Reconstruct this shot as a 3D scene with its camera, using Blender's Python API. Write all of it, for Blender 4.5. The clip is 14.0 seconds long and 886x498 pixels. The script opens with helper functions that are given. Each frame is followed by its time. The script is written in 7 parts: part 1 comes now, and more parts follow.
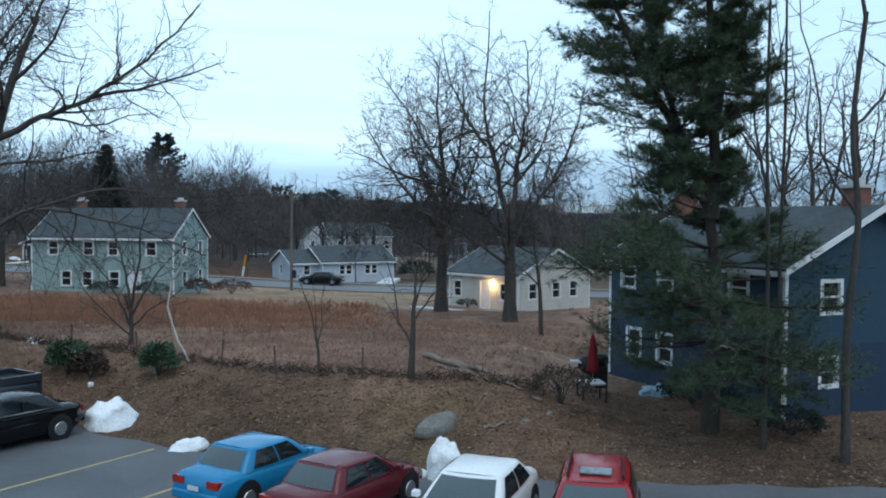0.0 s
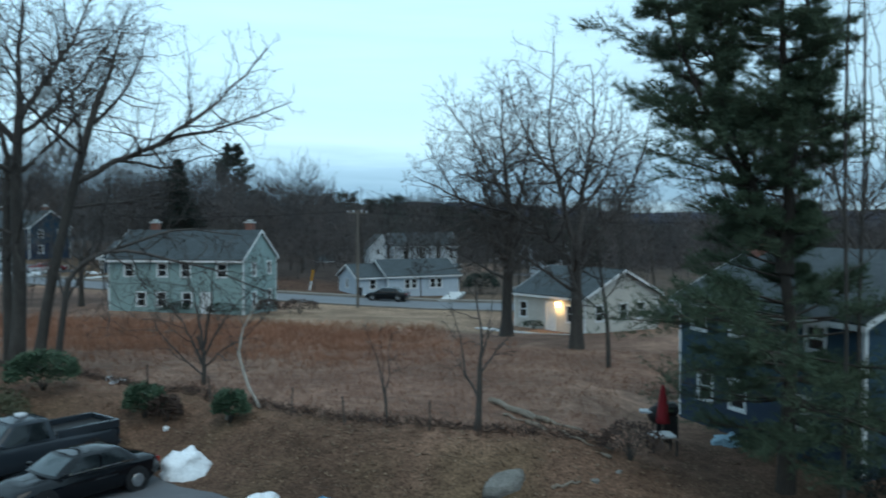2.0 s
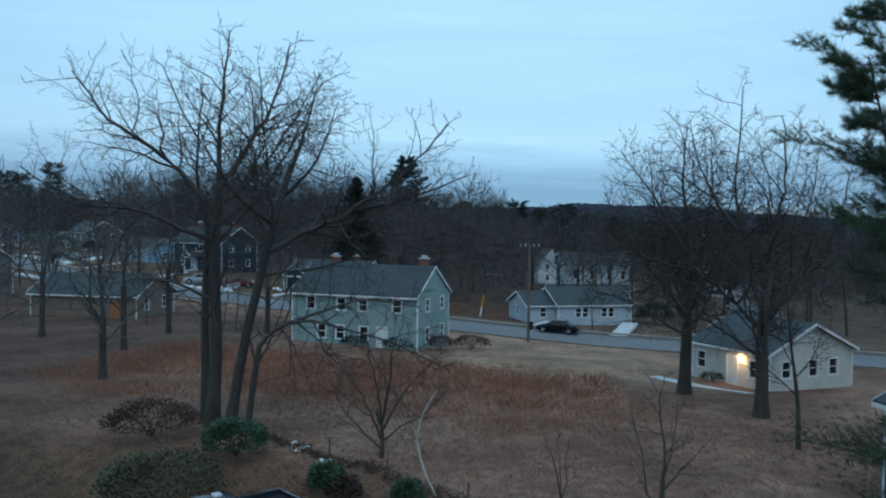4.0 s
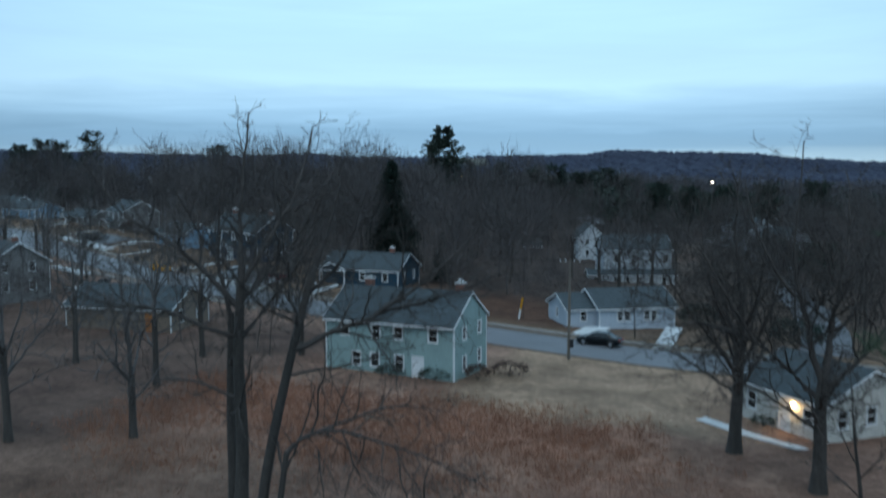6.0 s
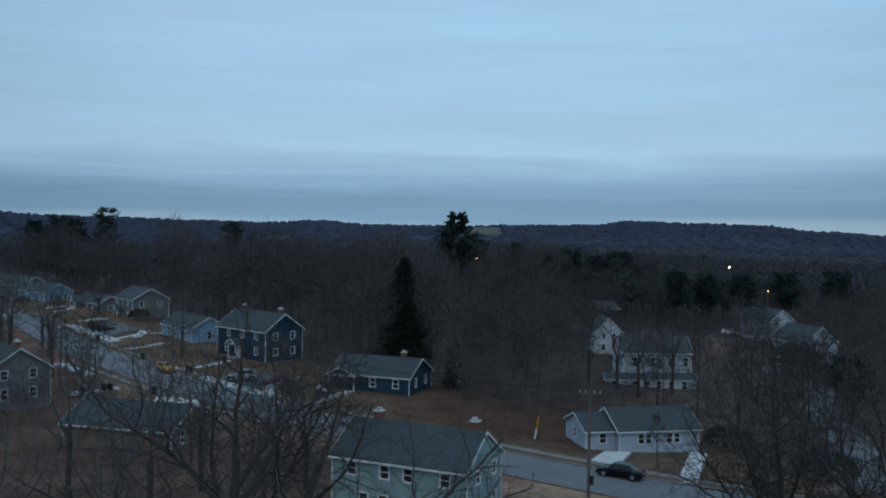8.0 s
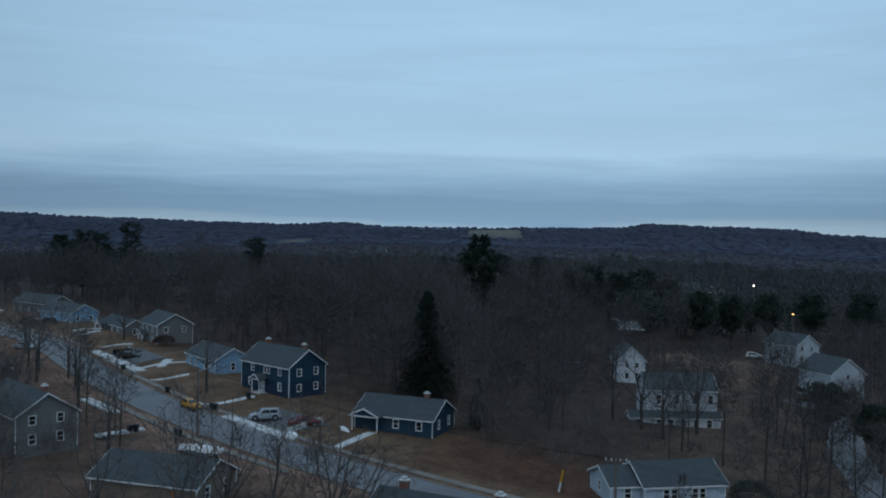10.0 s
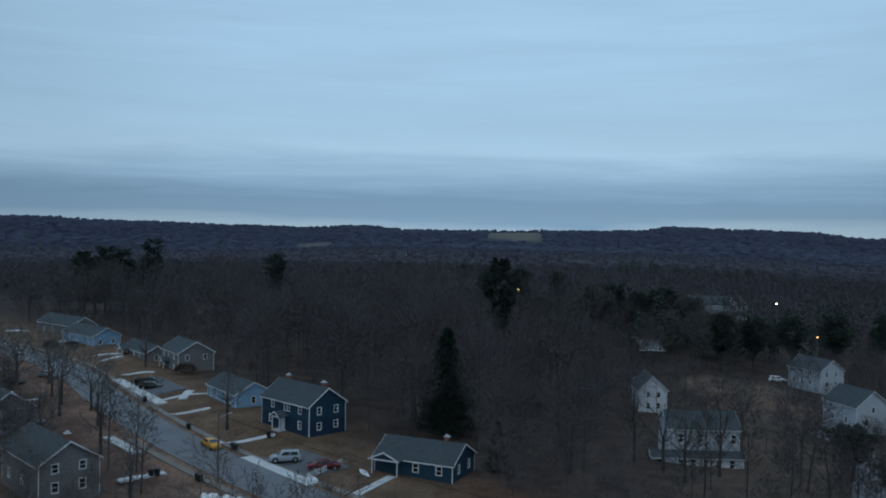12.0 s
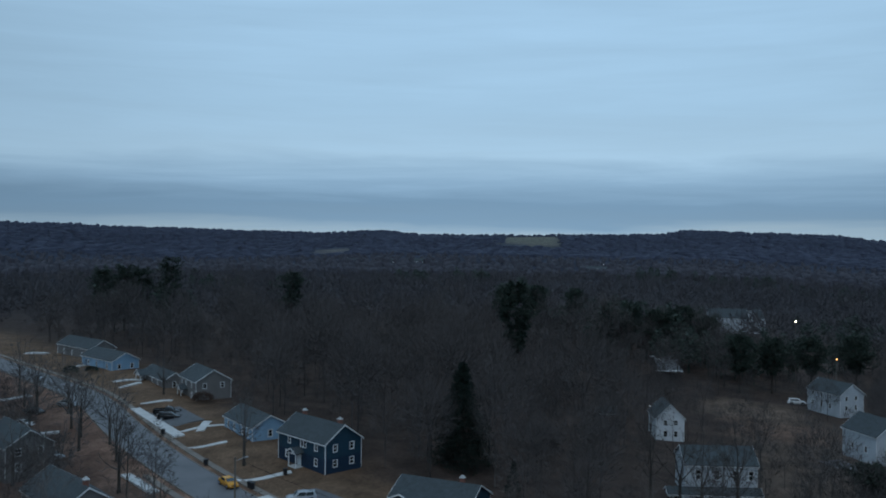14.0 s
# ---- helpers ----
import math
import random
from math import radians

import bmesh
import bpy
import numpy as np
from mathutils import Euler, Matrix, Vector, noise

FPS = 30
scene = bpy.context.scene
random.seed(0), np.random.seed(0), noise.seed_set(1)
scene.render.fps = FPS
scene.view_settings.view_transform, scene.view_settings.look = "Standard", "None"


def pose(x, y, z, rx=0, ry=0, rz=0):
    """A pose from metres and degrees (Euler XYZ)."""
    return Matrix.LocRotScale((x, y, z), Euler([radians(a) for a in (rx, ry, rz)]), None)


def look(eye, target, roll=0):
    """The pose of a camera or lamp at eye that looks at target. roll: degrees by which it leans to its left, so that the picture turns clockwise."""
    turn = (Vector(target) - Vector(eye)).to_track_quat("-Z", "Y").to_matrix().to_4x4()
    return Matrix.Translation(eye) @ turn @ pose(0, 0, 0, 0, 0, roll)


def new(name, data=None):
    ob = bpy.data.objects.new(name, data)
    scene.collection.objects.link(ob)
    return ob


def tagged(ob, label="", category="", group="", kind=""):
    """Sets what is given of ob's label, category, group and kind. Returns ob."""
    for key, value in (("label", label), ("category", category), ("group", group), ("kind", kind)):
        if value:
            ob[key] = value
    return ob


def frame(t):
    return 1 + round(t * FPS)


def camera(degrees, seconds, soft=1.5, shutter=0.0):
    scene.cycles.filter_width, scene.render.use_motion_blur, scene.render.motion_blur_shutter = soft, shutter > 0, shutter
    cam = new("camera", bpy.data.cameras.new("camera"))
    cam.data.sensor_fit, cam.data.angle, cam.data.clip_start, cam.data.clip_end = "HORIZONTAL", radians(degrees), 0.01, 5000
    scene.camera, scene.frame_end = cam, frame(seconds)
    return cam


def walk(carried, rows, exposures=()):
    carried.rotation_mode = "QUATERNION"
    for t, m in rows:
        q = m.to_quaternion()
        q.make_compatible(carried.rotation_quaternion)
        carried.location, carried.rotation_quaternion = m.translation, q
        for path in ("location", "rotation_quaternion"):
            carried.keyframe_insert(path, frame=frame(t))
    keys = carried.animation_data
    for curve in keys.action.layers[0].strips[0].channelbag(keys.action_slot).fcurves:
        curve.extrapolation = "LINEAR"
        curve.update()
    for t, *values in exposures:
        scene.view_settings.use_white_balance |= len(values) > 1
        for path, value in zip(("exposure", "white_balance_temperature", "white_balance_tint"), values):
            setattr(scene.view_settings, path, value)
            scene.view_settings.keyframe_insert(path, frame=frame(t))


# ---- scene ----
cam = camera(54.5, 14.0, soft=1.9, shutter=0.5)
PATH = [
    (0, (2.416, -3.657, 6.996), (2.316, -1.66, 6.932), 0.4),
    (0.5, (2.419, -3.641, 7.427), (2.306, -1.645, 7.362), 0.2),
    (1, (2.392, -3.658, 7.704), (2.262, -1.663, 7.639), 0.2),
    (1.5, (2.374, -3.644, 8.129), (2.231, -1.65, 8.065), 0.2),
    (2, (2.353, -3.58, 8.601), (2.104, -1.597, 8.538), -0.1),
    (2.5, (2.277, -3.489, 9.147), (1.872, -1.531, 9.086), -0.1),
    (3, (2.179, -3.402, 9.742), (1.761, -1.447, 9.687), 0.1),
    (3.5, (2.193, -3.407, 10.643), (1.683, -1.474, 10.588), 0.1),
    (3.7, (2.071, -3.363, 11.071), (1.485, -1.452, 11.021), 0.5),
    (5.8, (1.21, -1.13, 18.002), (0.51, 0.728, 17.768), 0.1),
    (6, (0.974, -0.392, 18.405), (0.266, 1.469, 18.216), 0.0),
    (6.5, (-0.043, 1.56, 19.682), (-0.756, 3.429, 19.649), 0.1),
    (7, (-0.253, 2.516, 21.078), (-0.975, 4.38, 21.041), 0.4),
    (7.5, (-0.348, 2.733, 22.362), (-1.078, 4.595, 22.326), 0.5),
    (8, (-0.44, 2.871, 23.661), (-1.18, 4.729, 23.626), 0.7),
    (8.2, (-0.56, 2.918, 23.936), (-1.301, 4.776, 23.909), 0.5),
    (10.5, (-1.138, 2.909, 31.185), (-1.933, 4.744, 31.148), 1.1),
    (11, (-1.272, 3.017, 32.563), (-2.077, 4.848, 32.527), 1.1),
    (11.5, (-1.347, 3.159, 34.075), (-2.163, 4.985, 34.04), 1.0),
    (12, (-1.38, 3.312, 35.58), (-2.206, 5.133, 35.546), 0.9),
    (12.5, (-1.306, 3.426, 37.157), (-2.143, 5.242, 37.124), 0.9),
    (13, (-1.357, 3.446, 38.485), (-2.202, 5.259, 38.453), 0.8),
    (13.5, (-1.316, 3.54, 39.913), (-2.17, 5.348, 39.883), 0.6),
    (14, (-1.067, 3.368, 41.113), (-1.929, 5.172, 41.085), 0.6),
]
walk(cam, [(t, look(e, p, r)) for t, e, p, r in PATH],
     exposures=[(0, 0.8, 6900, 10), (1.2, 0.66, 6800, 6), (3.0, 0.42, 6570, -2), (3.7, 0.2, 6130, 1), (5.8, 0.34, 6250, 4), (6.5, 0.42, 6420, 4), (7.0, -0.03, 6250, 5),
                (7.5, -0.19, 6250, 6), (8.2, -0.24, 6350, 8), (10.5, -0.24, 6450, 9), (14, -0.24, 6450, 9)])

# ---- world ----
SUN_EL, SUN_ROT = radians(25), radians(200)
world = bpy.data.worlds.new("dusk_overcast")
scene.world = world
world.use_nodes = True
wn, wl = world.node_tree.nodes, world.node_tree.links
wn.clear()
w_out = wn.new("ShaderNodeOutputWorld")
w_bg = wn.new("ShaderNodeBackground")
w_bg.inputs["Strength"].default_value = 1.0
w_tc = wn.new("ShaderNodeTexCoord")
w_sep = wn.new("ShaderNodeSeparateXYZ")
wl.new(w_tc.outputs["Generated"], w_sep.inputs[0])
w_map = wn.new("ShaderNodeMapping")
w_map.inputs["Scale"].default_value = (1.3, 1.3, 17.0)
wl.new(w_tc.outputs["Generated"], w_map.inputs["Vector"])
w_n1 = wn.new("ShaderNodeTexNoise")
w_n1.inputs["Scale"].default_value = 2.2
w_n1.inputs["Detail"].default_value = 7
w_n1.inputs["Roughness"].default_value = 0.6
w_n1.inputs["Distortion"].default_value = 0.35
wl.new(w_map.outputs[0], w_n1.inputs["Vector"])
# height in the sky, shifted a little by the cloud texture
w_add = wn.new("ShaderNodeMath")
w_add.operation = "MULTIPLY_ADD"
w_add.inputs[1].default_value = 0.045
wl.new(w_n1.outputs["Fac"], w_add.inputs[0])
wl.new(w_sep.outputs["Z"], w_add.inputs[2])
w_ramp = wn.new("ShaderNodeValToRGB")
wl.new(w_add.outputs[0], w_ramp.inputs[0])
els = w_ramp.color_ramp.elements
SKY = [(0.0, (0.22, 0.31, 0.41)), (0.028, (0.35, 0.49, 0.61)), (0.036, (0.27, 0.41, 0.55)), (0.044, (0.20, 0.335, 0.485)), (0.062, (0.185, 0.32, 0.475)), (0.085, (0.265, 0.43, 0.61)),
       (0.115, (0.40, 0.60, 0.79)), (0.17, (0.375, 0.58, 0.78)), (0.30, (0.385, 0.605, 0.83)), (1.0, (0.42, 0.64, 0.88))]
els[0].position, els[0].color = SKY[0][0], (*SKY[0][1], 1)
els[1].position, els[1].color = SKY[-1][0], (*SKY[-1][1], 1)
for p_, c_ in SKY[1:-1]:
    e_ = els.new(p_)
    e_.color = (*c_, 1)
w_sky = wn.new("ShaderNodeTexSky")
w_sky.sky_type = "NISHITA"
w_sky.sun_disc = False
w_sky.sun_elevation, w_sky.sun_rotation = SUN_EL, SUN_ROT
w_cl = wn.new("ShaderNodeMapRange")
w_cl.inputs["From Min"].default_value, w_cl.inputs["From Max"].default_value = 0.3, 0.7
w_cl.inputs["To Min"].default_value, w_cl.inputs["To Max"].default_value = 0.95, 1.05
wl.new(w_n1.outputs["Fac"], w_cl.inputs["Value"])
w_sc = wn.new("ShaderNodeVectorMath")
w_sc.operation = "SCALE"
wl.new(w_ramp.outputs["Color"], w_sc.inputs[0])
# the cloud is thinnest, and brightest, towards the sunset in the north-north-west
w_dot = wn.new("ShaderNodeVectorMath")
w_dot.operation = "DOT_PRODUCT"
w_dot.inputs[1].default_value = (-0.318, 0.925, 0.208)
wl.new(w_tc.outputs["Generated"], w_dot.inputs[0])
w_side = wn.new("ShaderNodeMapRange")
w_side.interpolation_type = "SMOOTHSTEP"
w_side.inputs["From Min"].default_value, w_side.inputs["From Max"].default_value = 0.80, 1.0
w_side.inputs["To Min"].default_value, w_side.inputs["To Max"].default_value = 0.90, 1.12
wl.new(w_dot.outputs["Value"], w_side.inputs["Value"])
w_tw = wn.new("ShaderNodeMath")
w_tw.operation = "MULTIPLY"
wl.new(w_cl.outputs[0], w_tw.inputs[0])
wl.new(w_side.outputs[0], w_tw.inputs[1])
wl.new(w_tw.outputs[0], w_sc.inputs["Scale"])
w_ns = wn.new("ShaderNodeVectorMath")
w_ns.operation = "SCALE"
w_ns.inputs["Scale"].default_value = 0.003
wl.new(w_sky.outputs[0], w_ns.inputs[0])
w_sum = wn.new("ShaderNodeVectorMath")
w_sum.operation = "ADD"
wl.new(w_sc.outputs[0], w_sum.inputs[0])
wl.new(w_ns.outputs[0], w_sum.inputs[1])
wl.new(w_sum.outputs[0], w_bg.inputs["Color"])
wl.new(w_bg.outputs[0], w_out.inputs[0])
sun = new("sun", bpy.data.lights.new("sun", "SUN"))
sun.data.energy, sun.data.angle, sun.data.color = 0.5, radians(40), (1.0, 0.95, 0.9)
sun.matrix_world = look((0, 0, 100), (-20, 60, 0))


# ---- materials ----
def mat(name, c1, c2=None, rough=0.8, scale=3.0, fine=40.0, bump=0.0, metal=0.0, spec=0.3, stretch=(1, 1, 1), rand=0.0, island=0.0):
    """Two colours mixed by a coarse and a fine noise, with relief."""
    m = bpy.data.materials.new(name)
    m.use_nodes = True
    n, l = m.node_tree.nodes, m.node_tree.links
    b = n["Principled BSDF"]
    b.inputs["Roughness"].default_value = rough
    b.inputs["Metallic"].default_value = metal
    b.inputs["Specular IOR Level"].default_value = spec
    if c2 is None:
        c2 = tuple(v * 0.75 for v in c1)
    tc = n.new("ShaderNodeTexCoord")
    mp = n.new("ShaderNodeMapping")
    mp.inputs["Scale"].default_value = stretch
    l.new(tc.outputs["Object"], mp.inputs["Vector"])
    a = n.new("ShaderNodeTexNoise")
    a.inputs["Scale"].default_value, a.inputs["Detail"].default_value = scale, 4
    f = n.new("ShaderNodeTexNoise")
    f.inputs["Scale"].default_value, f.inputs["Detail"].default_value = fine, 3
    for q in (a, f):
        l.new(mp.outputs[0], q.inputs["Vector"])
    s = n.new("ShaderNodeMath")
    s.operation = "ADD"
    l.new(a.outputs["Fac"], s.inputs[0])
    l.new(f.outputs["Fac"], s.inputs[1])
    r = n.new("ShaderNodeMapRange")
    r.inputs["From Min"].default_value, r.inputs["From Max"].default_value = 0.75, 1.25
    l.new(s.outputs[0], r.inputs["Value"])
    x = n.new("ShaderNodeMix")
    x.data_type = "RGBA"
    l.new(r.outputs[0], x.inputs["Factor"])
    x.inputs["A"].default_value, x.inputs["B"].default_value = (*c1, 1), (*c2, 1)
    col = x.outputs["Result"]
    if rand or island:
        h = n.new("ShaderNodeHueSaturation")
        g = n.new("ShaderNodeNewGeometry") if island else n.new("ShaderNodeObjectInfo")
        k = n.new("ShaderNodeMapRange")
        k.inputs["To Min"].default_value, k.inputs["To Max"].default_value = 1 - (rand or island), 1 + (rand or island)
        l.new(g.outputs["Random Per Island" if island else "Random"], k.inputs["Value"])
        l.new(k.outputs[0], h.inputs["Value"])
        l.new(col, h.inputs["Color"])
        col = h.outputs["Color"]
    l.new(col, b.inputs["Base Color"])
    if bump:
        u = n.new("ShaderNodeBump")
        u.inputs["Strength"].default_value, u.inputs["Distance"].default_value = bump, 0.05
        l.new(f.outputs["Fac"], u.inputs["Height"])
        l.new(u.outputs[0], b.inputs["Normal"])
    return m


def siding(name, c, lap=0.13, dirt=0.8):
    """Painted lap siding: courses as relief, faint streaks."""
    m = mat(name, c, tuple(v * dirt for v in c), 0.6, 0.6, 6.0, stretch=(1, 1, 0.5))
    n, l = m.node_tree.nodes, m.node_tree.links
    tc = n.new("ShaderNodeTexCoord")
    sp = n.new("ShaderNodeSeparateXYZ")
    l.new(tc.outputs["Object"], sp.inputs[0])
    d = n.new("ShaderNodeMath")
    d.operation = "DIVIDE"
    d.inputs[1].default_value = lap
    l.new(sp.outputs["Z"], d.inputs[0])
    f = n.new("ShaderNodeMath")
    f.operation = "FRACT"
    l.new(d.outputs[0], f.inputs[0])
    u = n.new("ShaderNodeBump")
    u.invert = True
    u.inputs["Strength"].default_value, u.inputs["Distance"].default_value = 0.9, 0.03
    l.new(f.outputs[0], u.inputs["Height"])
    l.new(u.outputs[0], n["Principled BSDF"].inputs["Normal"])
    return m


def shingles(name, c):
    m = mat(name, c, tuple(v * 0.7 for v in c), 0.85, 1.2, 25.0, bump=0.5)
    n, l = m.node_tree.nodes, m.node_tree.links
    tc = n.new("ShaderNodeTexCoord")
    br = n.new("ShaderNodeTexBrick")
    br.inputs["Scale"].default_value = 1.0
    br.inputs["Brick Width"].default_value, br.inputs["Row Height"].default_value = 0.3, 0.15
    br.inputs["Mortar Size"].default_value = 0.008
    br.inputs["Color1"].default_value, br.inputs["Color2"].default_value = (1, 1, 1, 1), (0.72, 0.72, 0.72, 1)
    br.inputs["Mortar"].default_value = (0.35, 0.35, 0.35, 1)
    l.new(tc.outputs["Object"], br.inputs["Vector"])
    x = n.new("ShaderNodeMix")
    x.data_type, x.blend_type = "RGBA", "MULTIPLY"
    x.inputs["Factor"].default_value = 0.8
    old = n["Principled BSDF"].inputs["Base Color"].links[0].from_socket
    l.new(old, x.inputs["A"])
    l.new(br.outputs["Color"], x.inputs["B"])
    l.new(x.outputs["Result"], n["Principled BSDF"].inputs["Base Color"])
    return m


def glass_mat(name, c=(0.02, 0.025, 0.03), rough=0.05):
    m = bpy.data.materials.new(name)
    m.use_nodes = True
    b = m.node_tree.nodes["Principled BSDF"]
    b.inputs["Base Color"].default_value = (*c, 1)
    b.inputs["Roughness"].default_value = rough
    b.inputs["Transmission Weight"].default_value = 0.25
    b.inputs["IOR"].default_value = 1.5
    return m


def lamp_mat(name, c, k):
    m = bpy.data.materials.new(name)
    m.use_nodes = True
    b = m.node_tree.nodes["Principled BSDF"]
    b.inputs["Emission Color"].default_value = (*c, 1)
    b.inputs["Emission Strength"].default_value = k
    return m


def vmat(name, rough=0.95, fine=6.0, bump=0.6, amount=0.55):
    """Ground: its zone colour from the vertices, broken up by two noises."""
    m = bpy.data.materials.new(name)
    m.use_nodes = True
    n, l = m.node_tree.nodes, m.node_tree.links
    b = n["Principled BSDF"]
    b.inputs["Roughness"].default_value = rough
    b.inputs["Specular IOR Level"].default_value = 0.1
    v = n.new("ShaderNodeVertexColor")
    v.layer_name = "zone"
    tc = n.new("ShaderNodeTexCoord")
    prev = v.outputs["Color"]
    for sc, lo, hi in ((0.22, 1 - amount * 0.6, 1 + amount * 0.6), (1.7, 1 - amount * 0.5, 1 + amount * 0.5), (fine * 2, 1 - amount, 1 + amount)):
        t = n.new("ShaderNodeTexNoise")
        t.inputs["Scale"].default_value, t.inputs["Detail"].default_value = sc, 5
        l.new(tc.outputs["Object"], t.inputs["Vector"])
        r = n.new("ShaderNodeMapRange")
        r.inputs["From Min"].default_value, r.inputs["From Max"].default_value = 0.3, 0.7
        r.inputs["To Min"].default_value, r.inputs["To Max"].default_value = lo, hi
        l.new(t.outputs["Fac"], r.inputs["Value"])
        s = n.new("ShaderNodeVectorMath")
        s.operation = "SCALE"
        l.new(prev, s.inputs[0])
        l.new(r.outputs[0], s.inputs["Scale"])
        prev = s.outputs[0]
    l.new(prev, b.inputs["Base Color"])
    u = n.new("ShaderNodeBump")
    u.inputs["Strength"].default_value, u.inputs["Distance"].default_value = bump, 0.08
    l.new(t.outputs["Fac"], u.inputs["Height"])
    l.new(u.outputs[0], b.inputs["Normal"])
    return m


M_GROUND = vmat("dead_grass_and_leaves")
M_ASPHALT = mat("worn_asphalt", (0.115, 0.12, 0.13), (0.075, 0.08, 0.088), 0.75, 0.5, 30, bump=0.3)
M_ROAD = mat("old_street_asphalt", (0.16, 0.165, 0.175), (0.115, 0.12, 0.13), 0.75, 0.25, 12, bump=0.3)
M_CONC = mat("concrete_walk", (0.54, 0.55, 0.55), (0.40, 0.41, 0.41), 0.85, 0.6, 14, bump=0.2)
M_WALK = mat("worn_dirty_concrete", (0.21, 0.19, 0.17), (0.14, 0.125, 0.11), 0.9, 0.4, 10, bump=0.2)
M_YELLOW = mat("yellow_line_paint", (0.46, 0.36, 0.16), (0.30, 0.25, 0.15), 0.7, 2, 20)
M_SNOW = mat("old_snow", (0.80, 0.83, 0.86), (0.58, 0.61, 0.64), 0.7, 2.0, 14, bump=0.6)
M_BARK = mat("grey_bark", (0.072, 0.064, 0.058), (0.038, 0.034, 0.031), 0.95, 3, 22, bump=0.6, stretch=(1, 1, 0.25))
M_TWIG = mat("bare_twigs", (0.072, 0.063, 0.058), (0.045, 0.040, 0.038), 0.95, 2, 10, island=0.3)
M_PALETWIG = mat("pale_bare_twigs", (0.115, 0.108, 0.105), (0.075, 0.070, 0.068), 0.95, 2, 10, island=0.25)
M_BIRCH = mat("pale_birch_bark", (0.5, 0.47, 0.42), (0.3, 0.28, 0.25), 0.9, 6, 20)
M_PINEBARK = mat("pine_bark", (0.06, 0.048, 0.04), (0.03, 0.025, 0.022), 0.95, 3, 18, bump=0.6, stretch=(1, 1, 0.3))
M_NEEDLE = mat("pine_needles", (0.078, 0.108, 0.068), (0.050, 0.073, 0.048), 0.85, 0.8, 9, island=0.35, spec=0.15)
M_FARPINE = mat("far_pine_needles", (0.034, 0.050, 0.038), (0.021, 0.033, 0.026), 0.85, 0.8, 9, island=0.4)
M_SPRUCE = mat("spruce_needles", (0.020, 0.034, 0.026), (0.012, 0.022, 0.018), 0.85, 0.8, 9, island=0.4)
M_BUSH = mat("rhododendron_leaves", (0.046, 0.082, 0.046), (0.028, 0.052, 0.031), 0.7, 3, 15, island=0.4)
M_WOODS = mat("winter_woods", (0.089, 0.079, 0.077), (0.046, 0.041, 0.041), 0.95, 0.09, 0.5, island=0.18)
M_NEARWOODS = mat("near_winter_woods", (0.125, 0.105, 0.097), (0.068, 0.056, 0.052), 0.95, 0.09, 0.5, island=0.25)
# woods turn bluer with distance: haze is put into their base colours
M_FARWOODS_HAZE = mat("haze_tinted_far_woods", (0.076, 0.071, 0.076), (0.049, 0.047, 0.053), 0.95, 0.012, 0.06, island=0.12)
M_VALEWOODS_HAZE = mat("haze_tinted_valley_woods", (0.058, 0.058, 0.071), (0.043, 0.044, 0.057), 0.95, 0.006, 0.03, island=0.08)
# far pines paled as if through haze, in the base colour
M_EVERGREEN_HAZE = mat("haze_paled_pine_needles", (0.054, 0.074, 0.060), (0.034, 0.049, 0.041), 0.85, 0.8, 9, island=0.35)
M_HILLWOODS_HAZE = mat("haze_tinted_hill_woods", (0.049, 0.059, 0.092), (0.040, 0.049, 0.077), 0.95, 0.003, 0.012, island=0.06)
M_DRYGRASS = mat("red_dry_grass", (0.30, 0.145, 0.092), (0.21, 0.105, 0.068), 0.95, 0.25, 3, island=0.25)
M_STRAW = mat("brown_dry_grass", (0.265, 0.150, 0.106), (0.175, 0.096, 0.070), 0.95, 0.3, 3, island=0.25)
M_ROOF = shingles("grey_blue_asphalt_shingles", (0.068, 0.085, 0.094))
M_TRIM = mat("white_trim_paint", (0.72, 0.73, 0.74), (0.58, 0.6, 0.61), 0.5, 3, 30)
M_PANE = glass_mat("window_glass")
M_BRICK = mat("chimney_brick", (0.24, 0.11, 0.085), (0.15, 0.075, 0.06), 0.9, 4, 14, bump=0.5)
S_TEAL = siding("teal_green_siding", (0.225, 0.315, 0.31))
S_NAVY = siding("navy_siding", (0.010, 0.040, 0.068))
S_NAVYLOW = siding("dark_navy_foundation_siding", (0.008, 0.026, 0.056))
S_PALE = siding("pale_grey_blue_siding", (0.42, 0.48, 0.55))
S_CREAM = siding("cream_siding", (0.50, 0.48, 0.44))
S_GREY = siding("weathered_grey_siding", (0.165, 0.16, 0.158))
S_TAN = siding("weathered_tan_siding", (0.17, 0.13, 0.10))
S_SKY = siding("light_blue_siding", (0.22, 0.36, 0.50))
S_WHITE = siding("white_siding", (0.62, 0.65, 0.68))
# the white siding in a lower, greyer tone
S_GREYWHITE = siding("grey_white_siding", (0.46, 0.50, 0.54))


# ---- mesh helpers ----
def mesh_ob(name, verts, faces, material, parent=None, label="", smooth=False):
    me = bpy.data.meshes.new(name)
    me.from_pydata(verts, [], faces)
    me.materials.append(material)
    if smooth:
        me.polygons.foreach_set("use_smooth", [True] * len(me.polygons))
    me.update()
    ob = new(name, me)
    if parent:
        ob.parent = parent
    if label:
        ob["label"] = label
    return ob


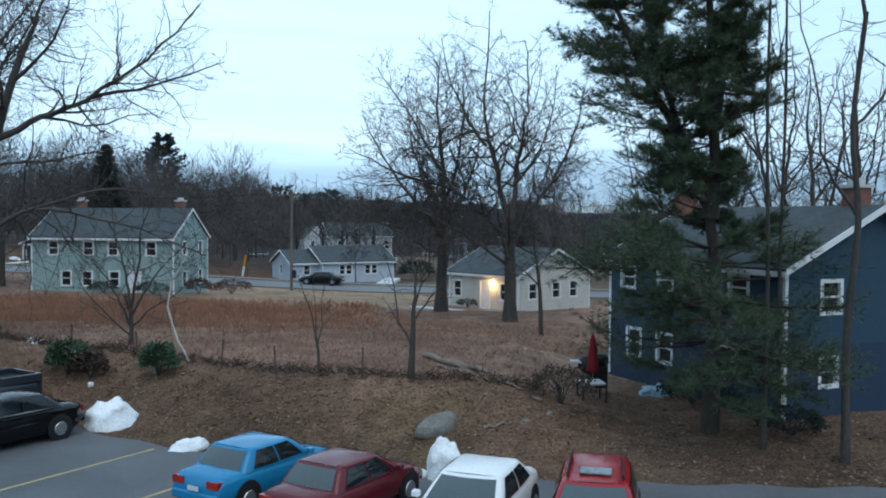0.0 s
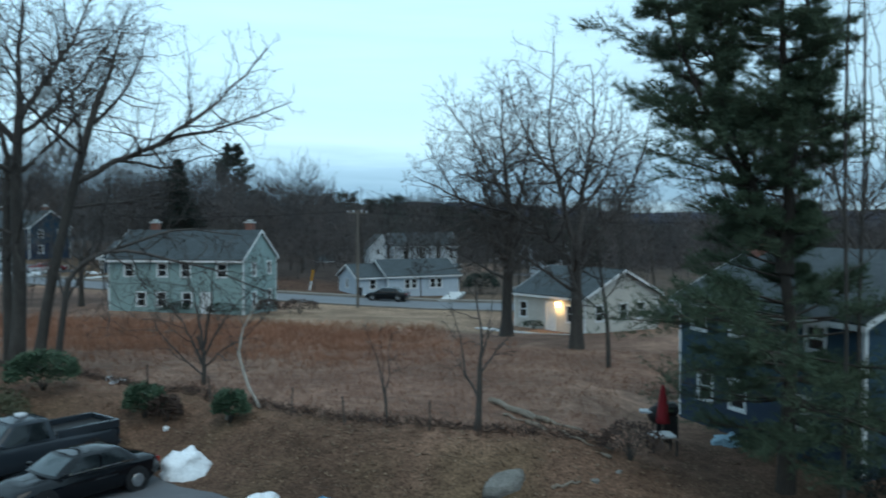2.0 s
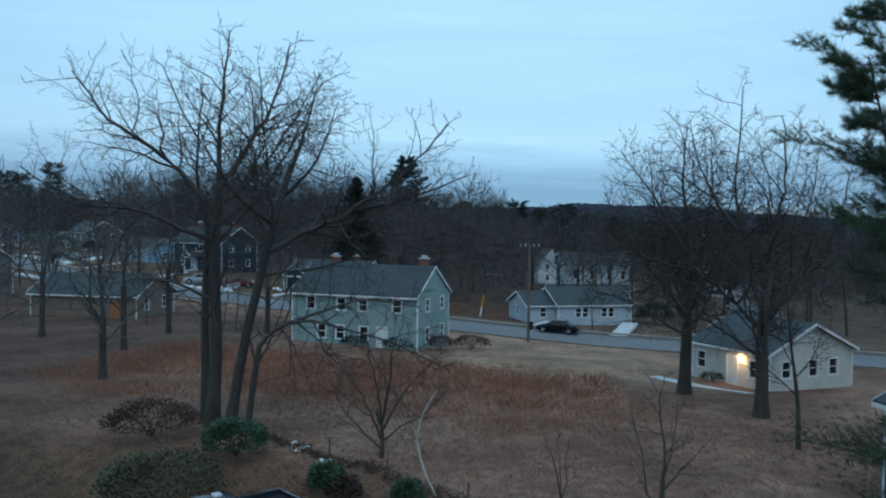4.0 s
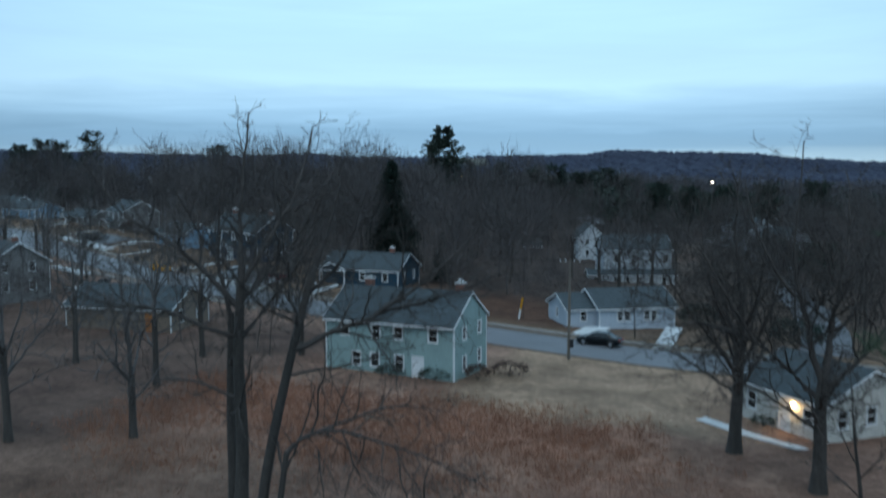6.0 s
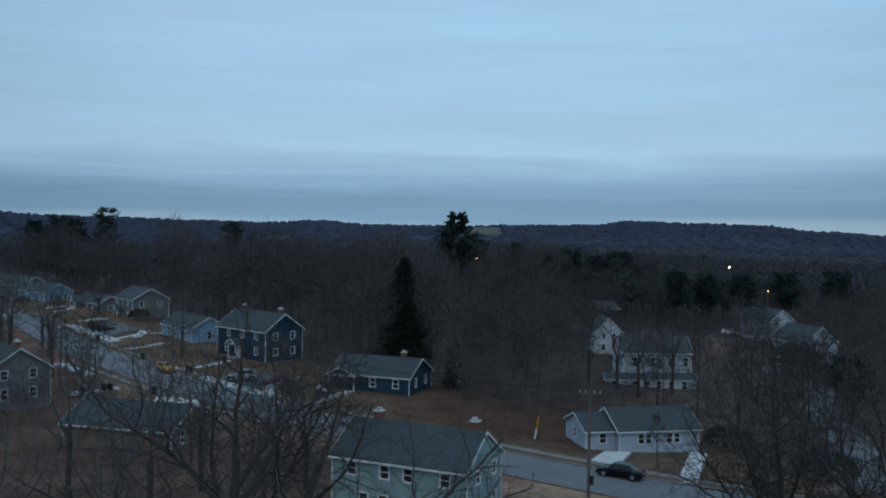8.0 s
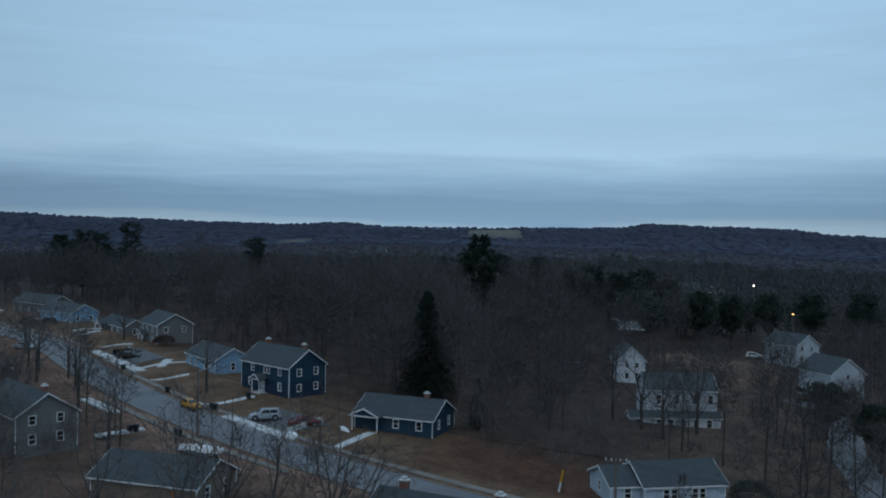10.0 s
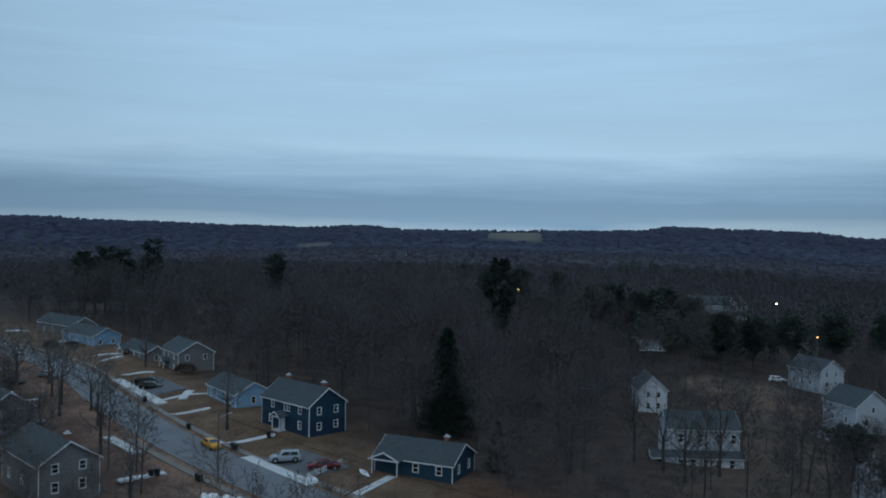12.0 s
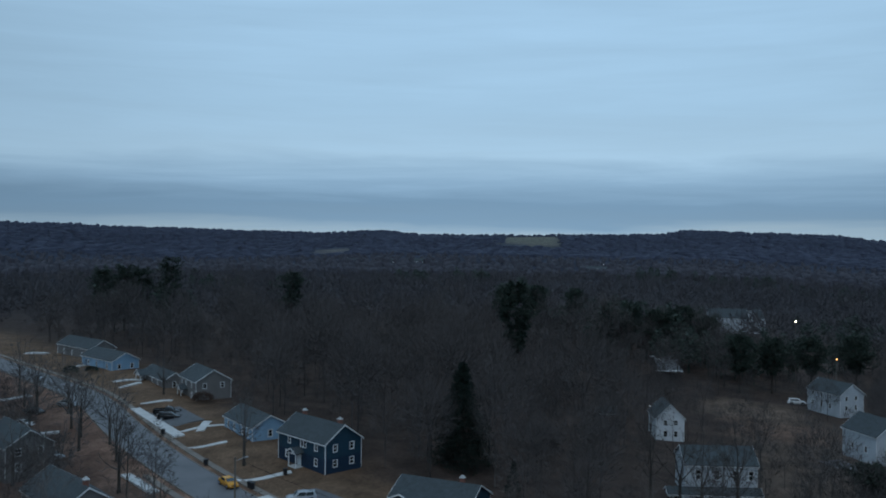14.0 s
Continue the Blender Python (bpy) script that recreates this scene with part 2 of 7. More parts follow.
def big_mesh(name, V, F, material):
    """A mesh of triangles from arrays."""
    me = bpy.data.meshes.new(name)
    me.vertices.add(len(V))
    me.vertices.foreach_set("co", np.asarray(V, np.float32).ravel())
    me.loops.add(F.size)
    me.loops.foreach_set("vertex_index", F.astype(np.int32).ravel())
    me.polygons.add(len(F))
    me.polygons.foreach_set("loop_start", np.arange(0, F.size, 3, dtype=np.int32))
    me.update(calc_edges=True)
    me.materials.append(material)
    return new(name, me)


def part(name, bm, material, parent=None, label=""):
    me = bpy.data.meshes.new(name)
    bm.to_mesh(me)
    bm.free()
    me.materials.append(material)
    ob = new(name, me)
    if parent:
        ob.parent = parent
    if label:
        ob["label"] = label
    return ob


def bm_box(bm, x0, x1, y0, y1, z0, z1):
    v = [bm.verts.new(c) for c in ((x0, y0, z0), (x1, y0, z0), (x1, y1, z0), (x0, y1, z0), (x0, y0, z1), (x1, y0, z1), (x1, y1, z1), (x0, y1, z1))]
    for f in ((3, 2, 1, 0), (4, 5, 6, 7), (0, 1, 5, 4), (1, 2, 6, 5), (2, 3, 7, 6), (3, 0, 4, 7)):
        bm.faces.new([v[i] for i in f])
    return v


def box(name, x0, x1, y0, y1, z0, z1, material, parent=None, label="", bevel=0.0):
    bm = bmesh.new()
    bm_box(bm, x0, x1, y0, y1, z0, z1)
    if bevel:
        bmesh.ops.bevel(bm, geom=bm.edges[:], offset=bevel, segments=1, affect="EDGES")
    return part(name, bm, material, parent, label)


def empty(name, m):
    ob = new(name)
    ob.empty_display_size = 0.2
    ob.matrix_world = m
    return ob


def sstep(a, b, x):
    t = min(1.0, max(0.0, (x - a) / (b - a)))
    return t * t * (3 - 2 * t)


# ---- ground ----
def road_y(x):
    """The street's centre line: it swings uphill to the north-west, then bends back to the west."""
    u = -x - 10
    if u <= 130:
        return 83.5 + 0.13 * u + (0.0020 * u * u if u > 0 else 0)
    k = min(30.0, u - 130)
    return 134.2 + 0.65 * k - 0.0045 * k * k + 0.38 * (u - 130 - k)


def road_slope(x):
    return (road_y(x + 0.5) - road_y(x - 0.5))


def street_z(x):
    return 0.027 * min(150.0, max(0.0, -x - 10)) - 0.006 * min(60, max(0, x))


def lot_edge(x):
    return min(22.9, 17.6 + 0.022 * min(0.0, x - 4) ** 2)


LOT_Z = 0.55
RIDGE = [(-80, 0.85), (-50.7, 0.80), (-44.4, 0.60), (-37.6, 0.46), (-33.3, 0.40), (-30, 0.58), (-26.6, 0.38), (-22.8, 0.37), (-15.4, 0.44), (-11.7, 0.51),
         (-9.6, 0.77), (-4.7, 0.63), (-1.4, 0.51), (1.7, 0.22), (6, 0.0), (40, 0.3)]


def ridge_el(az):
    for (a0, e0), (a1, e1) in zip(RIDGE, RIDGE[1:]):
        if az <= a1:
            return e0 + (e1 - e0) * sstep(a0, a1, max(a0, az))
    return RIDGE[-1][1]


def ground_z(x, y):
    r = math.hypot(x, y)
    ye = lot_edge(x)
    top = 2.1 - 1.15 * sstep(2.5, 7.5, x)
    near = LOT_Z + (top - LOT_Z) * sstep(ye + 0.3, ye + 5.0, y)
    far = 0.9 + 0.3 * sstep(-10, -40, x)
    z = near + (far - near) * sstep(26, 52, y)
    z -= 0.5 * sstep(54, 61, y) * sstep(-8, -3, x) * sstep(16, 10, x)
    yr = road_y(max(-330, x))
    zs = street_z(x)
    z = z + (zs - z) * sstep(yr - 24, yr - 5.5, y)
    north = 1.15 * sstep(-58, -76, x) - 0.6 * sstep(-34, -20, x)
    z += north * sstep(yr + 7, yr + 16, y)
    # valley and far hills
    z -= 3.0 * sstep(yr + 40, yr + 110, y)
    if r > 250:
        z -= 8 * sstep(250, 800, r)
        az = math.degrees(math.atan2(x, y))
        h = 26 + 2600 * math.tan(math.radians(ridge_el(az)))
        n = noise.noise(Vector((x / 420, y / 420, 0.3)))
        z += (h - z) * sstep(1150, 2550, r + 130 * n) * (1 - 0.35 * sstep(2700, 4200, r))
        z += 5 * n * sstep(400, 900, r) * (1 - sstep(2200, 2500, r))
    if r > 60:
        z += 0.25 * noise.noise(Vector((x / 17, y / 17, 1.7))) * sstep(60, 120, abs(y - yr) + r * 0.2)
    if y < 60:
        z += 0.10 * noise.noise(Vector((x / 3.1, y / 3.1, 0))) * sstep(ye + 0.6, ye + 2.5, y) + 0.04 * noise.noise(Vector((x * 1.1, y * 1.1, 4))) * sstep(ye + 0.6, ye + 2, y)
    return z


def zone_colour(x, y):
    r = math.hypot(x, y)
    n = noise.noise(Vector((x / 9, y / 9, 2.2)))
    n2 = noise.noise(Vector((x / 2.3, y / 2.3, 7.2)))
    bank = Vector((0.120, 0.072, 0.050)) + Vector((-0.014, 0.004, -0.006)) * max(0, n2 * 1.6) + Vector((0.022, 0.012, 0.008)) * n
    field = Vector((0.225, 0.142, 0.105)).lerp(Vector((0.145, 0.086, 0.064)), min(1, max(0, 0.45 + 1.3 * n + 0.6 * n2)))
    ye = lot_edge(x)
    c = bank.lerp(field, sstep(ye + 4.2, ye + 5.6, y + n2 * 0.6))
    red = sstep(36, 52, y + 9 * n) * sstep(0, -12, x + 5 * n) * sstep(-44, -36, x) * (1 - sstep(55, 61, y))
    c = c.lerp(Vector((0.21, 0.11, 0.076)), 0.8 * red)
    straw = Vector((0.24, 0.165, 0.115))
    yr = road_y(max(-330, x))
    c = c.lerp(straw, sstep(56, 60, y + 4 * n) * sstep(-24, -20, x) * sstep(4, -6, x))
    # ground near the pine and the oak darkened, shade painted into its colour
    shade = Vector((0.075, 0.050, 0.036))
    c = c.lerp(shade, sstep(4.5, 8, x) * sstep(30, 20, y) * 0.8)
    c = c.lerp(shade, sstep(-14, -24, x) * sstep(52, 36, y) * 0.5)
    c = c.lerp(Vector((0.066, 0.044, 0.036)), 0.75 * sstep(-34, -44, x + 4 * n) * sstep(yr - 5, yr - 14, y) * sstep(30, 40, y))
    lawn = Vector((0.118, 0.078, 0.052))
    c = c.lerp(lawn, sstep(yr + 3, yr + 6, y))
    # floor of the woods darker than its litter: tree shade in the colour
    wood = Vector((0.052, 0.038, 0.032))
    c = c.lerp(wood, sstep(yr + 20, yr + 30, y + 6 * n))
    c = c.lerp(wood, sstep(yr + 8, yr + 12, y + 4 * n) * sstep(-48, -40, x) * sstep(-18, -24, x))
    c = c.lerp(Vector((0.095, 0.050, 0.033)), 0.8 * sstep(yr + 8, yr + 11, y) * (1 - sstep(yr + 20, yr + 32, y)) * sstep(-50, -44, x) * sstep(-10, -20, x))
    c = c.lerp(Vector((0.115, 0.084, 0.064)), 0.6 * sstep(-28, -15, x) * sstep(yr + 8, yr + 12, y) * (1 - sstep(yr + 120, yr + 170, y)))
    for a_, b_, r_ in ((-12, 216, 11), (-20, 212, 9), (-24, 226, 8)):
        c = c.lerp(Vector((0.12, 0.078, 0.058)), 1 - sstep(r_ * 0.7, r_, math.hypot(x - a_, y - b_)))
    c = c.lerp(Vector((0.13, 0.095, 0.072)), 0.85 * sstep(15, 9, math.hypot((x + 24) * 0.8, y - 238)))
    # distant ground shifts to blue with range, aerial haze painted into the vertices
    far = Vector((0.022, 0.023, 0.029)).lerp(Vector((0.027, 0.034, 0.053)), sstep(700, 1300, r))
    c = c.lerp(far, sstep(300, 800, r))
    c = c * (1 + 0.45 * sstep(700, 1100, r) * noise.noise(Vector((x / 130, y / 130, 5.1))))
    az = math.degrees(math.atan2(x, y))
    pat = sstep(-22.5, -21.5, az) * sstep(-17.2, -18, az) * sstep(1870, 1930, r + 160 * noise.noise(Vector((az / 2, 3, 3)))) * sstep(3000, 2700, r)
    c = c.lerp(Vector((0.13, 0.125, 0.095)), 0.75 * pat)
    vale = sstep(75, 50, math.hypot((x + 322) * 0.9, (y - 1105) * 1.1))
    strip_ = sstep(-34.2, -33.8, az) * sstep(-31.8, -32.2, az) * sstep(1640, 1660, r) * sstep(1760, 1740, r)
    return c.lerp(Vector((0.12, 0.11, 0.095)), 0.8 * max(vale, strip_))


def ground_axis(n, near, reach):
    """Steps that are near metres wide in the middle and widen outwards to reach."""
    k = 1.0
    lo, hi = 0.1, 30.0
    for _ in range(60):
        k = (lo + hi) / 2
        if near * n / k * math.sinh(k) < reach:
            lo = k
        else:
            hi = k
    return [near * n / k * math.sinh(k * i / n) for i in range(-n, n + 1)]


ax = ground_axis(170, 0.58, 4300)
gx, gy = [v - 6 for v in ax], [v + 34 for v in ax]
GV, GC = [], []
for yy in gy:
    for xx in gx:
        GV.append((xx, yy, ground_z(xx, yy)))
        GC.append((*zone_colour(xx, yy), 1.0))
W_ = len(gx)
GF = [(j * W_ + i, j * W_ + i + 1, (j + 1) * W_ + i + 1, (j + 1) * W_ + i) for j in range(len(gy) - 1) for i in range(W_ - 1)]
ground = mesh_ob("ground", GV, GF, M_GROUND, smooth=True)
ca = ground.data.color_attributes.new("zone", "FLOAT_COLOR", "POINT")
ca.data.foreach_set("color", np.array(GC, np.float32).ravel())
tagged(ground, "brown winter ground of dead grass and leaves", "ground", kind="structure")


def strip(name, path, half, lift, material, label, category, thick=0.0):
    """A ribbon laid along a path on the ground, half metres to each side."""
    V, F = [], []
    for i, (x, y) in enumerate(path):
        a, b = path[max(0, i - 1)], path[min(len(path) - 1, i + 1)]
        d = Vector((b[0] - a[0], b[1] - a[1])).normalized()
        for s in (-1, 1):
            px, py = x - d.y * half * s, y + d.x * half * s
            V.append((px, py, street_z(x) + lift))
    n = len(path)
    F = [(2 * i, 2 * i + 2, 2 * i + 3, 2 * i + 1) for i in range(n - 1)]
    if thick:
        base = len(V)
        V += [(x, y, z - thick) for x, y, z in V]
        F += [(2 * i, base + 2 * i, base + 2 * i + 2, 2 * i + 2) for i in range(n - 1)]
        F += [(2 * i + 1, 2 * i + 3, base + 2 * i + 3, base + 2 * i + 1) for i in range(n - 1)]
    ob = mesh_ob(name, V, F, material)
    return tagged(ob, label, category, kind="structure")


def offset_path(d, x0, x1, step):
    out = []
    x = x0
    while (x <= x1 if step > 0 else x >= x1):
        s = road_slope(x)
        k = 1 / math.hypot(1, s)
        out.append((x - s * k * d, road_y(x) + k * d))
        x += step
    return out


strip("road", offset_path(0, 90, -300, -3), 3.7, 0.06, M_ROAD, "worn grey asphalt residential street", "road")
strip("kerb", offset_path(3.82, 90, -300, -3), 0.1, 0.15, M_WALK, "low worn kerb along the street", "kerb", 0.3)
strip("kerb", offset_path(-3.82, 90, -300, -3), 0.1, 0.15, M_WALK, "low worn kerb along the street", "kerb", 0.3)
strip("pavement", offset_path(5.6, 60, -300, -3), 0.6, 0.16, M_WALK, "pale concrete footpath beside the street", "pavement", 0.3)
strip("pavement", offset_path(-5.6, -55, -100, -3), 0.55, 0.16, M_WALK, "pale concrete footpath beside the street", "pavement", 0.3)

# parking lot
LV, LF = [], []
xs = [-40 + i * 0.6 for i in range(92)]
for x in xs:
    e = lot_edge(x)
    LV += [(x, -22, LOT_Z + 0.03), (x, e - 6, LOT_Z + 0.03), (x, e + 0.12 * math.sin(x * 2.3), LOT_Z + 0.03), (x, e + 0.12 * math.sin(x * 2.3), LOT_Z - 0.2)]
for i in range(len(xs) - 1):
    for k in range(3):
        LF.append((4 * i + k, 4 * i + 4 + k, 4 * i + 5 + k, 4 * i + 1 + k))
lot = tagged(mesh_ob("parking_lot", LV, LF, M_ASPHALT), "grey asphalt parking lot with yellow stall lines", "parking lot", kind="structure")
for i, (xa, ya) in enumerate([(-6.81, 19.76), (-4.5, 17.2)]):
    d = Vector((-0.49, -0.87, 0))
    p0 = Vector((xa, ya, LOT_Z + 0.036))
    q = Vector((-d.y, d.x, 0)) * 0.05
    p1 = p0 + d * 5.2
    mesh_ob("stall_line", [p0 - q, p1 - q, p1 + q, p0 + q], [(0, 1, 2, 3)], M_YELLOW, lot)


# ---- houses ----
def wall_panel(V, F, o, ux, length, z0, z1, holes, inward, depth=0.12):
    """A wall from o along ux, with rectangular openings (a0, a1, h0, h1) and their reveals."""
    xs = sorted({0.0, length, *[h[0] for h in holes], *[h[1] for h in holes]})
    zs = sorted({z0, z1, *[h[2] for h in holes], *[h[3] for h in holes]})

    def put(a, z, d=0.0):
        p = o + ux * a + inward * d
        V.append((p.x, p.y, z))
        return len(V) - 1
    for a0, a1 in zip(xs, xs[1:]):
        for h0, h1 in zip(zs, zs[1:]):
            cx, cz = (a0 + a1) / 2, (h0 + h1) / 2
            if any(h[0] < cx < h[1] and h[2] < cz < h[3] for h in holes):
                continue
            F.append((put(a0, h0), put(a1, h0), put(a1, h1), put(a0, h1)))
    for a0, a1, h0, h1 in holes:
        for (p, q), (r, s) in (((a0, h0), (a1, h0)), ((a1, h0), (a1, h1)), ((a1, h1), (a0, h1)), ((a0, h1), (a0, h0))):
            F.append((put(p, q), put(r, s), put(r, s, depth), put(p, q, depth)))


def window_part(parent, o, ux, inward, a0, a1, h0, h1, kind="window"):
    """White casing, meeting rail and a pane set into the opening; a door has a leaf instead."""
    m = Matrix((ux.to_4d(), inward.to_4d(), (0, 0, 1, 0), (0, 0, 0, 1))).transposed()
    m.translation = o
    m[3][0] = m[3][1] = m[3][2] = 0
    w = 0.09
    bm = bmesh.new()
    rings = []
    for q, yy in ((w, -0.03), (w, 0.05), (-0.03, 0.09), (-0.03, -0.03)):
        rings.append([bm.verts.new(c) for c in ((a0 - q, yy, h0 - q), (a1 + q, yy, h0 - q), (a1 + q, yy, h1 + q), (a0 - q, yy, h1 + q))])
    for i in range(4):
        r0, r1 = rings[i], rings[(i + 1) % 4]
        for k in range(4):
            bm.faces.new((r0[k], r0[(k + 1) % 4], r1[(k + 1) % 4], r1[k]))
    bmesh.ops.recalc_face_normals(bm, faces=bm.faces)
    bmesh.ops.transform(bm, matrix=m, verts=bm.verts)
    fr = part("window" if kind == "window" else "door_frame", bm, M_TRIM, parent)
    if kind == "window":
        mid = (h0 + h1) / 2
        bm = bmesh.new()
        bm_box(bm, a0, a1, 0.03, 0.08, mid - 0.03, mid + 0.03)
        bmesh.ops.transform(bm, matrix=m, verts=bm.verts)
        part("meeting_rail", bm, M_TRIM, fr)
    bm = bmesh.new()
    bm_box(bm, a0, a1, 0.09, 0.11, h0, h1)
    bmesh.ops.transform(bm, matrix=m, verts=bm.verts)
    if kind == "window":
        part("pane", bm, M_PANE, fr)
    else:
        part("door", bm, M_TRIM, fr, "white panelled door")


def house(label, x, y, z, deg, L, D, H, R, wall, roofm=None, front=(), right=(), left=(), back=(), chimneys=(), low=None, low_h=0.0, over=0.3, trim=True, rake=None):
    """A gabled house: front wall from the origin along local x, ridge along x."""
    h = empty("house", pose(x, y, z, 0, 0, deg))
    tagged(h, label, "house")
    roofm = roofm or M_ROOF
    rake = over if rake is None else rake
    X, Y = Vector((1, 0, 0)), Vector((0, 1, 0))
    V, F = [], []
    sides = [("front", Vector((0, 0, 0)), X, L, Y, front), ("right", Vector((L, 0, 0)), Y, D, -X, right),
             ("back", Vector((L, D, 0)), -X, L, -Y, back), ("left", Vector((0, D, 0)), -Y, D, X, left)]
    for nm, o, ux, ln, inw, ops in sides:
        wall_panel(V, F, o, ux, ln, -1.2, H, [op[:4] for op in ops], inw)
    for xx in (0, L):
        i = len(V)
        V += [(xx, 0, H), (xx, D, H), (xx, D / 2, H + R)]
        F.append((i, i + 1, i + 2))
    mesh_ob("wall", V, F, wall, h)
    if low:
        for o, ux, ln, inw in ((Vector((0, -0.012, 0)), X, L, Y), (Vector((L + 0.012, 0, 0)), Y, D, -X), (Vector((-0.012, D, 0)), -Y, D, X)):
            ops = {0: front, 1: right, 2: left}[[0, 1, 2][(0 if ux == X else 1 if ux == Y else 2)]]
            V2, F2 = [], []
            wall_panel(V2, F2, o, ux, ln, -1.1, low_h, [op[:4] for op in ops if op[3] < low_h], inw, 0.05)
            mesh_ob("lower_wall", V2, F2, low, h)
    for nm, o, ux, ln, inw, ops in sides:
        for op in ops:
            window_part(h, o, ux, inw, *op[:4], op[4] if len(op) > 4 else "window")
    # roof slabs
    s = R / (D / 2)
    th = 0.16
    for sgn in (0, 1):
        y0, y1 = (-over, D / 2) if not sgn else (D + over, D / 2)
        za, zb = H - over * s, H + R
        pts = []
        for xx in (-rake, L + rake):
            for yy, zz in ((y0, za), (y1, zb), (y1, zb + th), (y0, za + th)):
                pts.append((xx, yy, zz + 0.02))
        fs = [(0, 1, 2, 3), (7, 6, 5, 4), (0, 4, 5, 1), (3, 2, 6, 7), (0, 3, 7, 4)]
        mesh_ob("roof", pts, fs, roofm, h)
        if trim:
            yb = -over - 0.03 if not sgn else D + over + 0.03
            box("fascia", -rake, L + rake, min(yb, y0), max(yb, y0), za - 0.06, za + 0.11, M_TRIM, h)
            for xx in (-rake - 0.035, L + rake + 0.002):
                bm = bmesh.new()
                c = [(xx, y0, za - 0.02), (xx, y1, zb - 0.02), (xx, y1, zb + th + 0.03), (xx, y0, za + th + 0.03)]
                vs = [bm.verts.new(q) for q in c] + [bm.verts.new((q[0] + 0.033, q[1], q[2])) for q in c]
                for f in ((3, 2, 1, 0), (4, 5, 6, 7), (0, 1, 5, 4), (2, 3, 7, 6), (0, 4, 7, 3), (1, 2, 6, 5)):
                    bm.faces.new([vs[i] for i in f])
                part("rake_board", bm, M_TRIM, h)
    if trim:
        for cx, cy in ((-0.02, -0.02), (L - 0.1, -0.02), (-0.02, D - 0.1), (L - 0.1, D - 0.1)):
            box("corner_board", cx, cx + 0.12, cy, cy + 0.12, 0, H - 0.05, M_TRIM, h)
    for cx, cy in chimneys:
        b = box("chimney", cx - 0.35, cx + 0.35, cy - 0.3, cy + 0.3, H, H + R + 0.75, M_BRICK, h, "brick chimney with pale cap", 0.02)
        box("chimney_cap", cx - 0.42, cx + 0.42, cy - 0.37, cy + 0.37, H + R + 0.75, H + R + 0.86, M_CONC, b)
        box("flue", cx - 0.2, cx + 0.2, cy - 0.18, cy + 0.18, H + R + 0.86, H + R + 1.08, M_CONC, b)
    return h


def wins(*cs, w=0.8, h0=0.9, h1=2.15):
    return [(c - w / 2, c + w / 2, h0, h1) for c in cs]


UP = dict(h0=3.35, h1=4.45)
houseA = house("two-storey teal-green sided house with grey roof", -34.7, 64.8, 0.6, -3, 12.1, 7.3, 4.93, 2.25, S_TEAL,
               front=wins(1.9, 4.9, 7.0, 10.2, h0=3.5, h1=4.55) + wins(3.0, 4.8, 7.1, w=0.8, h0=1.0, h1=2.15) + [(8.35, 9.3, 0.05, 2.15, "door")],
               right=wins(2.2, 5.6, h0=3.5, h1=4.55) + wins(2.2, 5.6, h0=0.9, h1=2.1), chimneys=[(11.0, 4.0), (2.2, 4.0)], rake=0.12)
houseD = house("two-storey navy house with white window trim", 7.36, 30.8, 1.05, -62.8, 9.0, 7.8, 4.55, 1.85, S_NAVY,
               front=wins(1.2, 3.4, 7.05, w=0.8, h0=3.5, h1=4.25) + wins(1.6, 3.4, 6.4, h0=0.9, h1=1.9),
               right=wins(1.92, 5.7, w=0.8, h0=3.2, h1=4.15) + wins(1.85, 5.7, w=0.7, h0=0.9, h1=1.75), chimneys=[(8.0, 4.1), (0.5, 3.3)],
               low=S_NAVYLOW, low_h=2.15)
houseE = house("single-storey navy house with white trim", -61.0, 112.0, 1.05, 0, 12.3, 8.0, 2.5, 2.1, S_NAVY,
               front=wins(6.6, 10.2, w=0.85, h0=0.9, h1=2.1), right=wins(2.2, 5.8, w=0.7, h0=0.9, h1=2.1), chimneys=[(9.5, 4.3)])
houseF = house("two-storey navy house with white door hood", -89.0, 123.2, 3.0, -20, 13.2, 7.4, 4.85, 2.5, S_NAVY,
               front=wins(3.2, 6.8, 7.6, 10.7, w=0.75, **UP) + wins(10.7, 2.6, h0=0.9, h1=2.1) + [(5.6, 6.6, 0.05, 2.1, "door")],
               right=wins(2.0, 5.4, **UP) + wins(2.0, 5.4, h0=0.9, h1=2.0), chimneys=[(2.0, 4.0), (11.8, 4.0)], low=S_NAVYLOW, low_h=2.4)
houseB = house("pale single-storey house beside the street", -20.7, 97.4, -0.4, 33, 13.2, 6.6, 2.3, 1.35, S_PALE,
               front=wins(2.0, 7.4, 8.6, 10.6, 11.6, w=0.75, h0=0.9, h1=2.0) + [(4.0, 4.95, 0.05, 2.1, "door")],
               left=wins(3.0, h0=0.9, h1=2.0))
houseC = house("cream single-storey house with a lit porch lamp", -0.5, 65.0, 0.35, -46, 7.6, 8.2, 2.65, 1.85, S_CREAM,
               front=wins(1.0, 6.2, w=0.85, h0=0.8, h1=2.0) + [(3.6, 4.6, 0.05, 2.1, "door")],
               right=wins(1.6, 4.2, 6.2, w=0.85, h0=0.9, h1=2.05))
houseK = house("light blue single-storey house with grey roof", -110.9, 135.6, 3.2, -29, 13.5, 7.0, 2.8, 1.9, S_SKY,
               front=wins(2, 5, 9, 11.5), right=wins(3.5))
houseI = house("two-storey grey house with white porch", -141.8, 156.9, 3.6, -31, 12.0, 8.0, 4.9, 2.3, S_GREY,
               front=wins(2, 5, 9, **UP) + wins(2, 9), right=wins(2, 6, **UP))
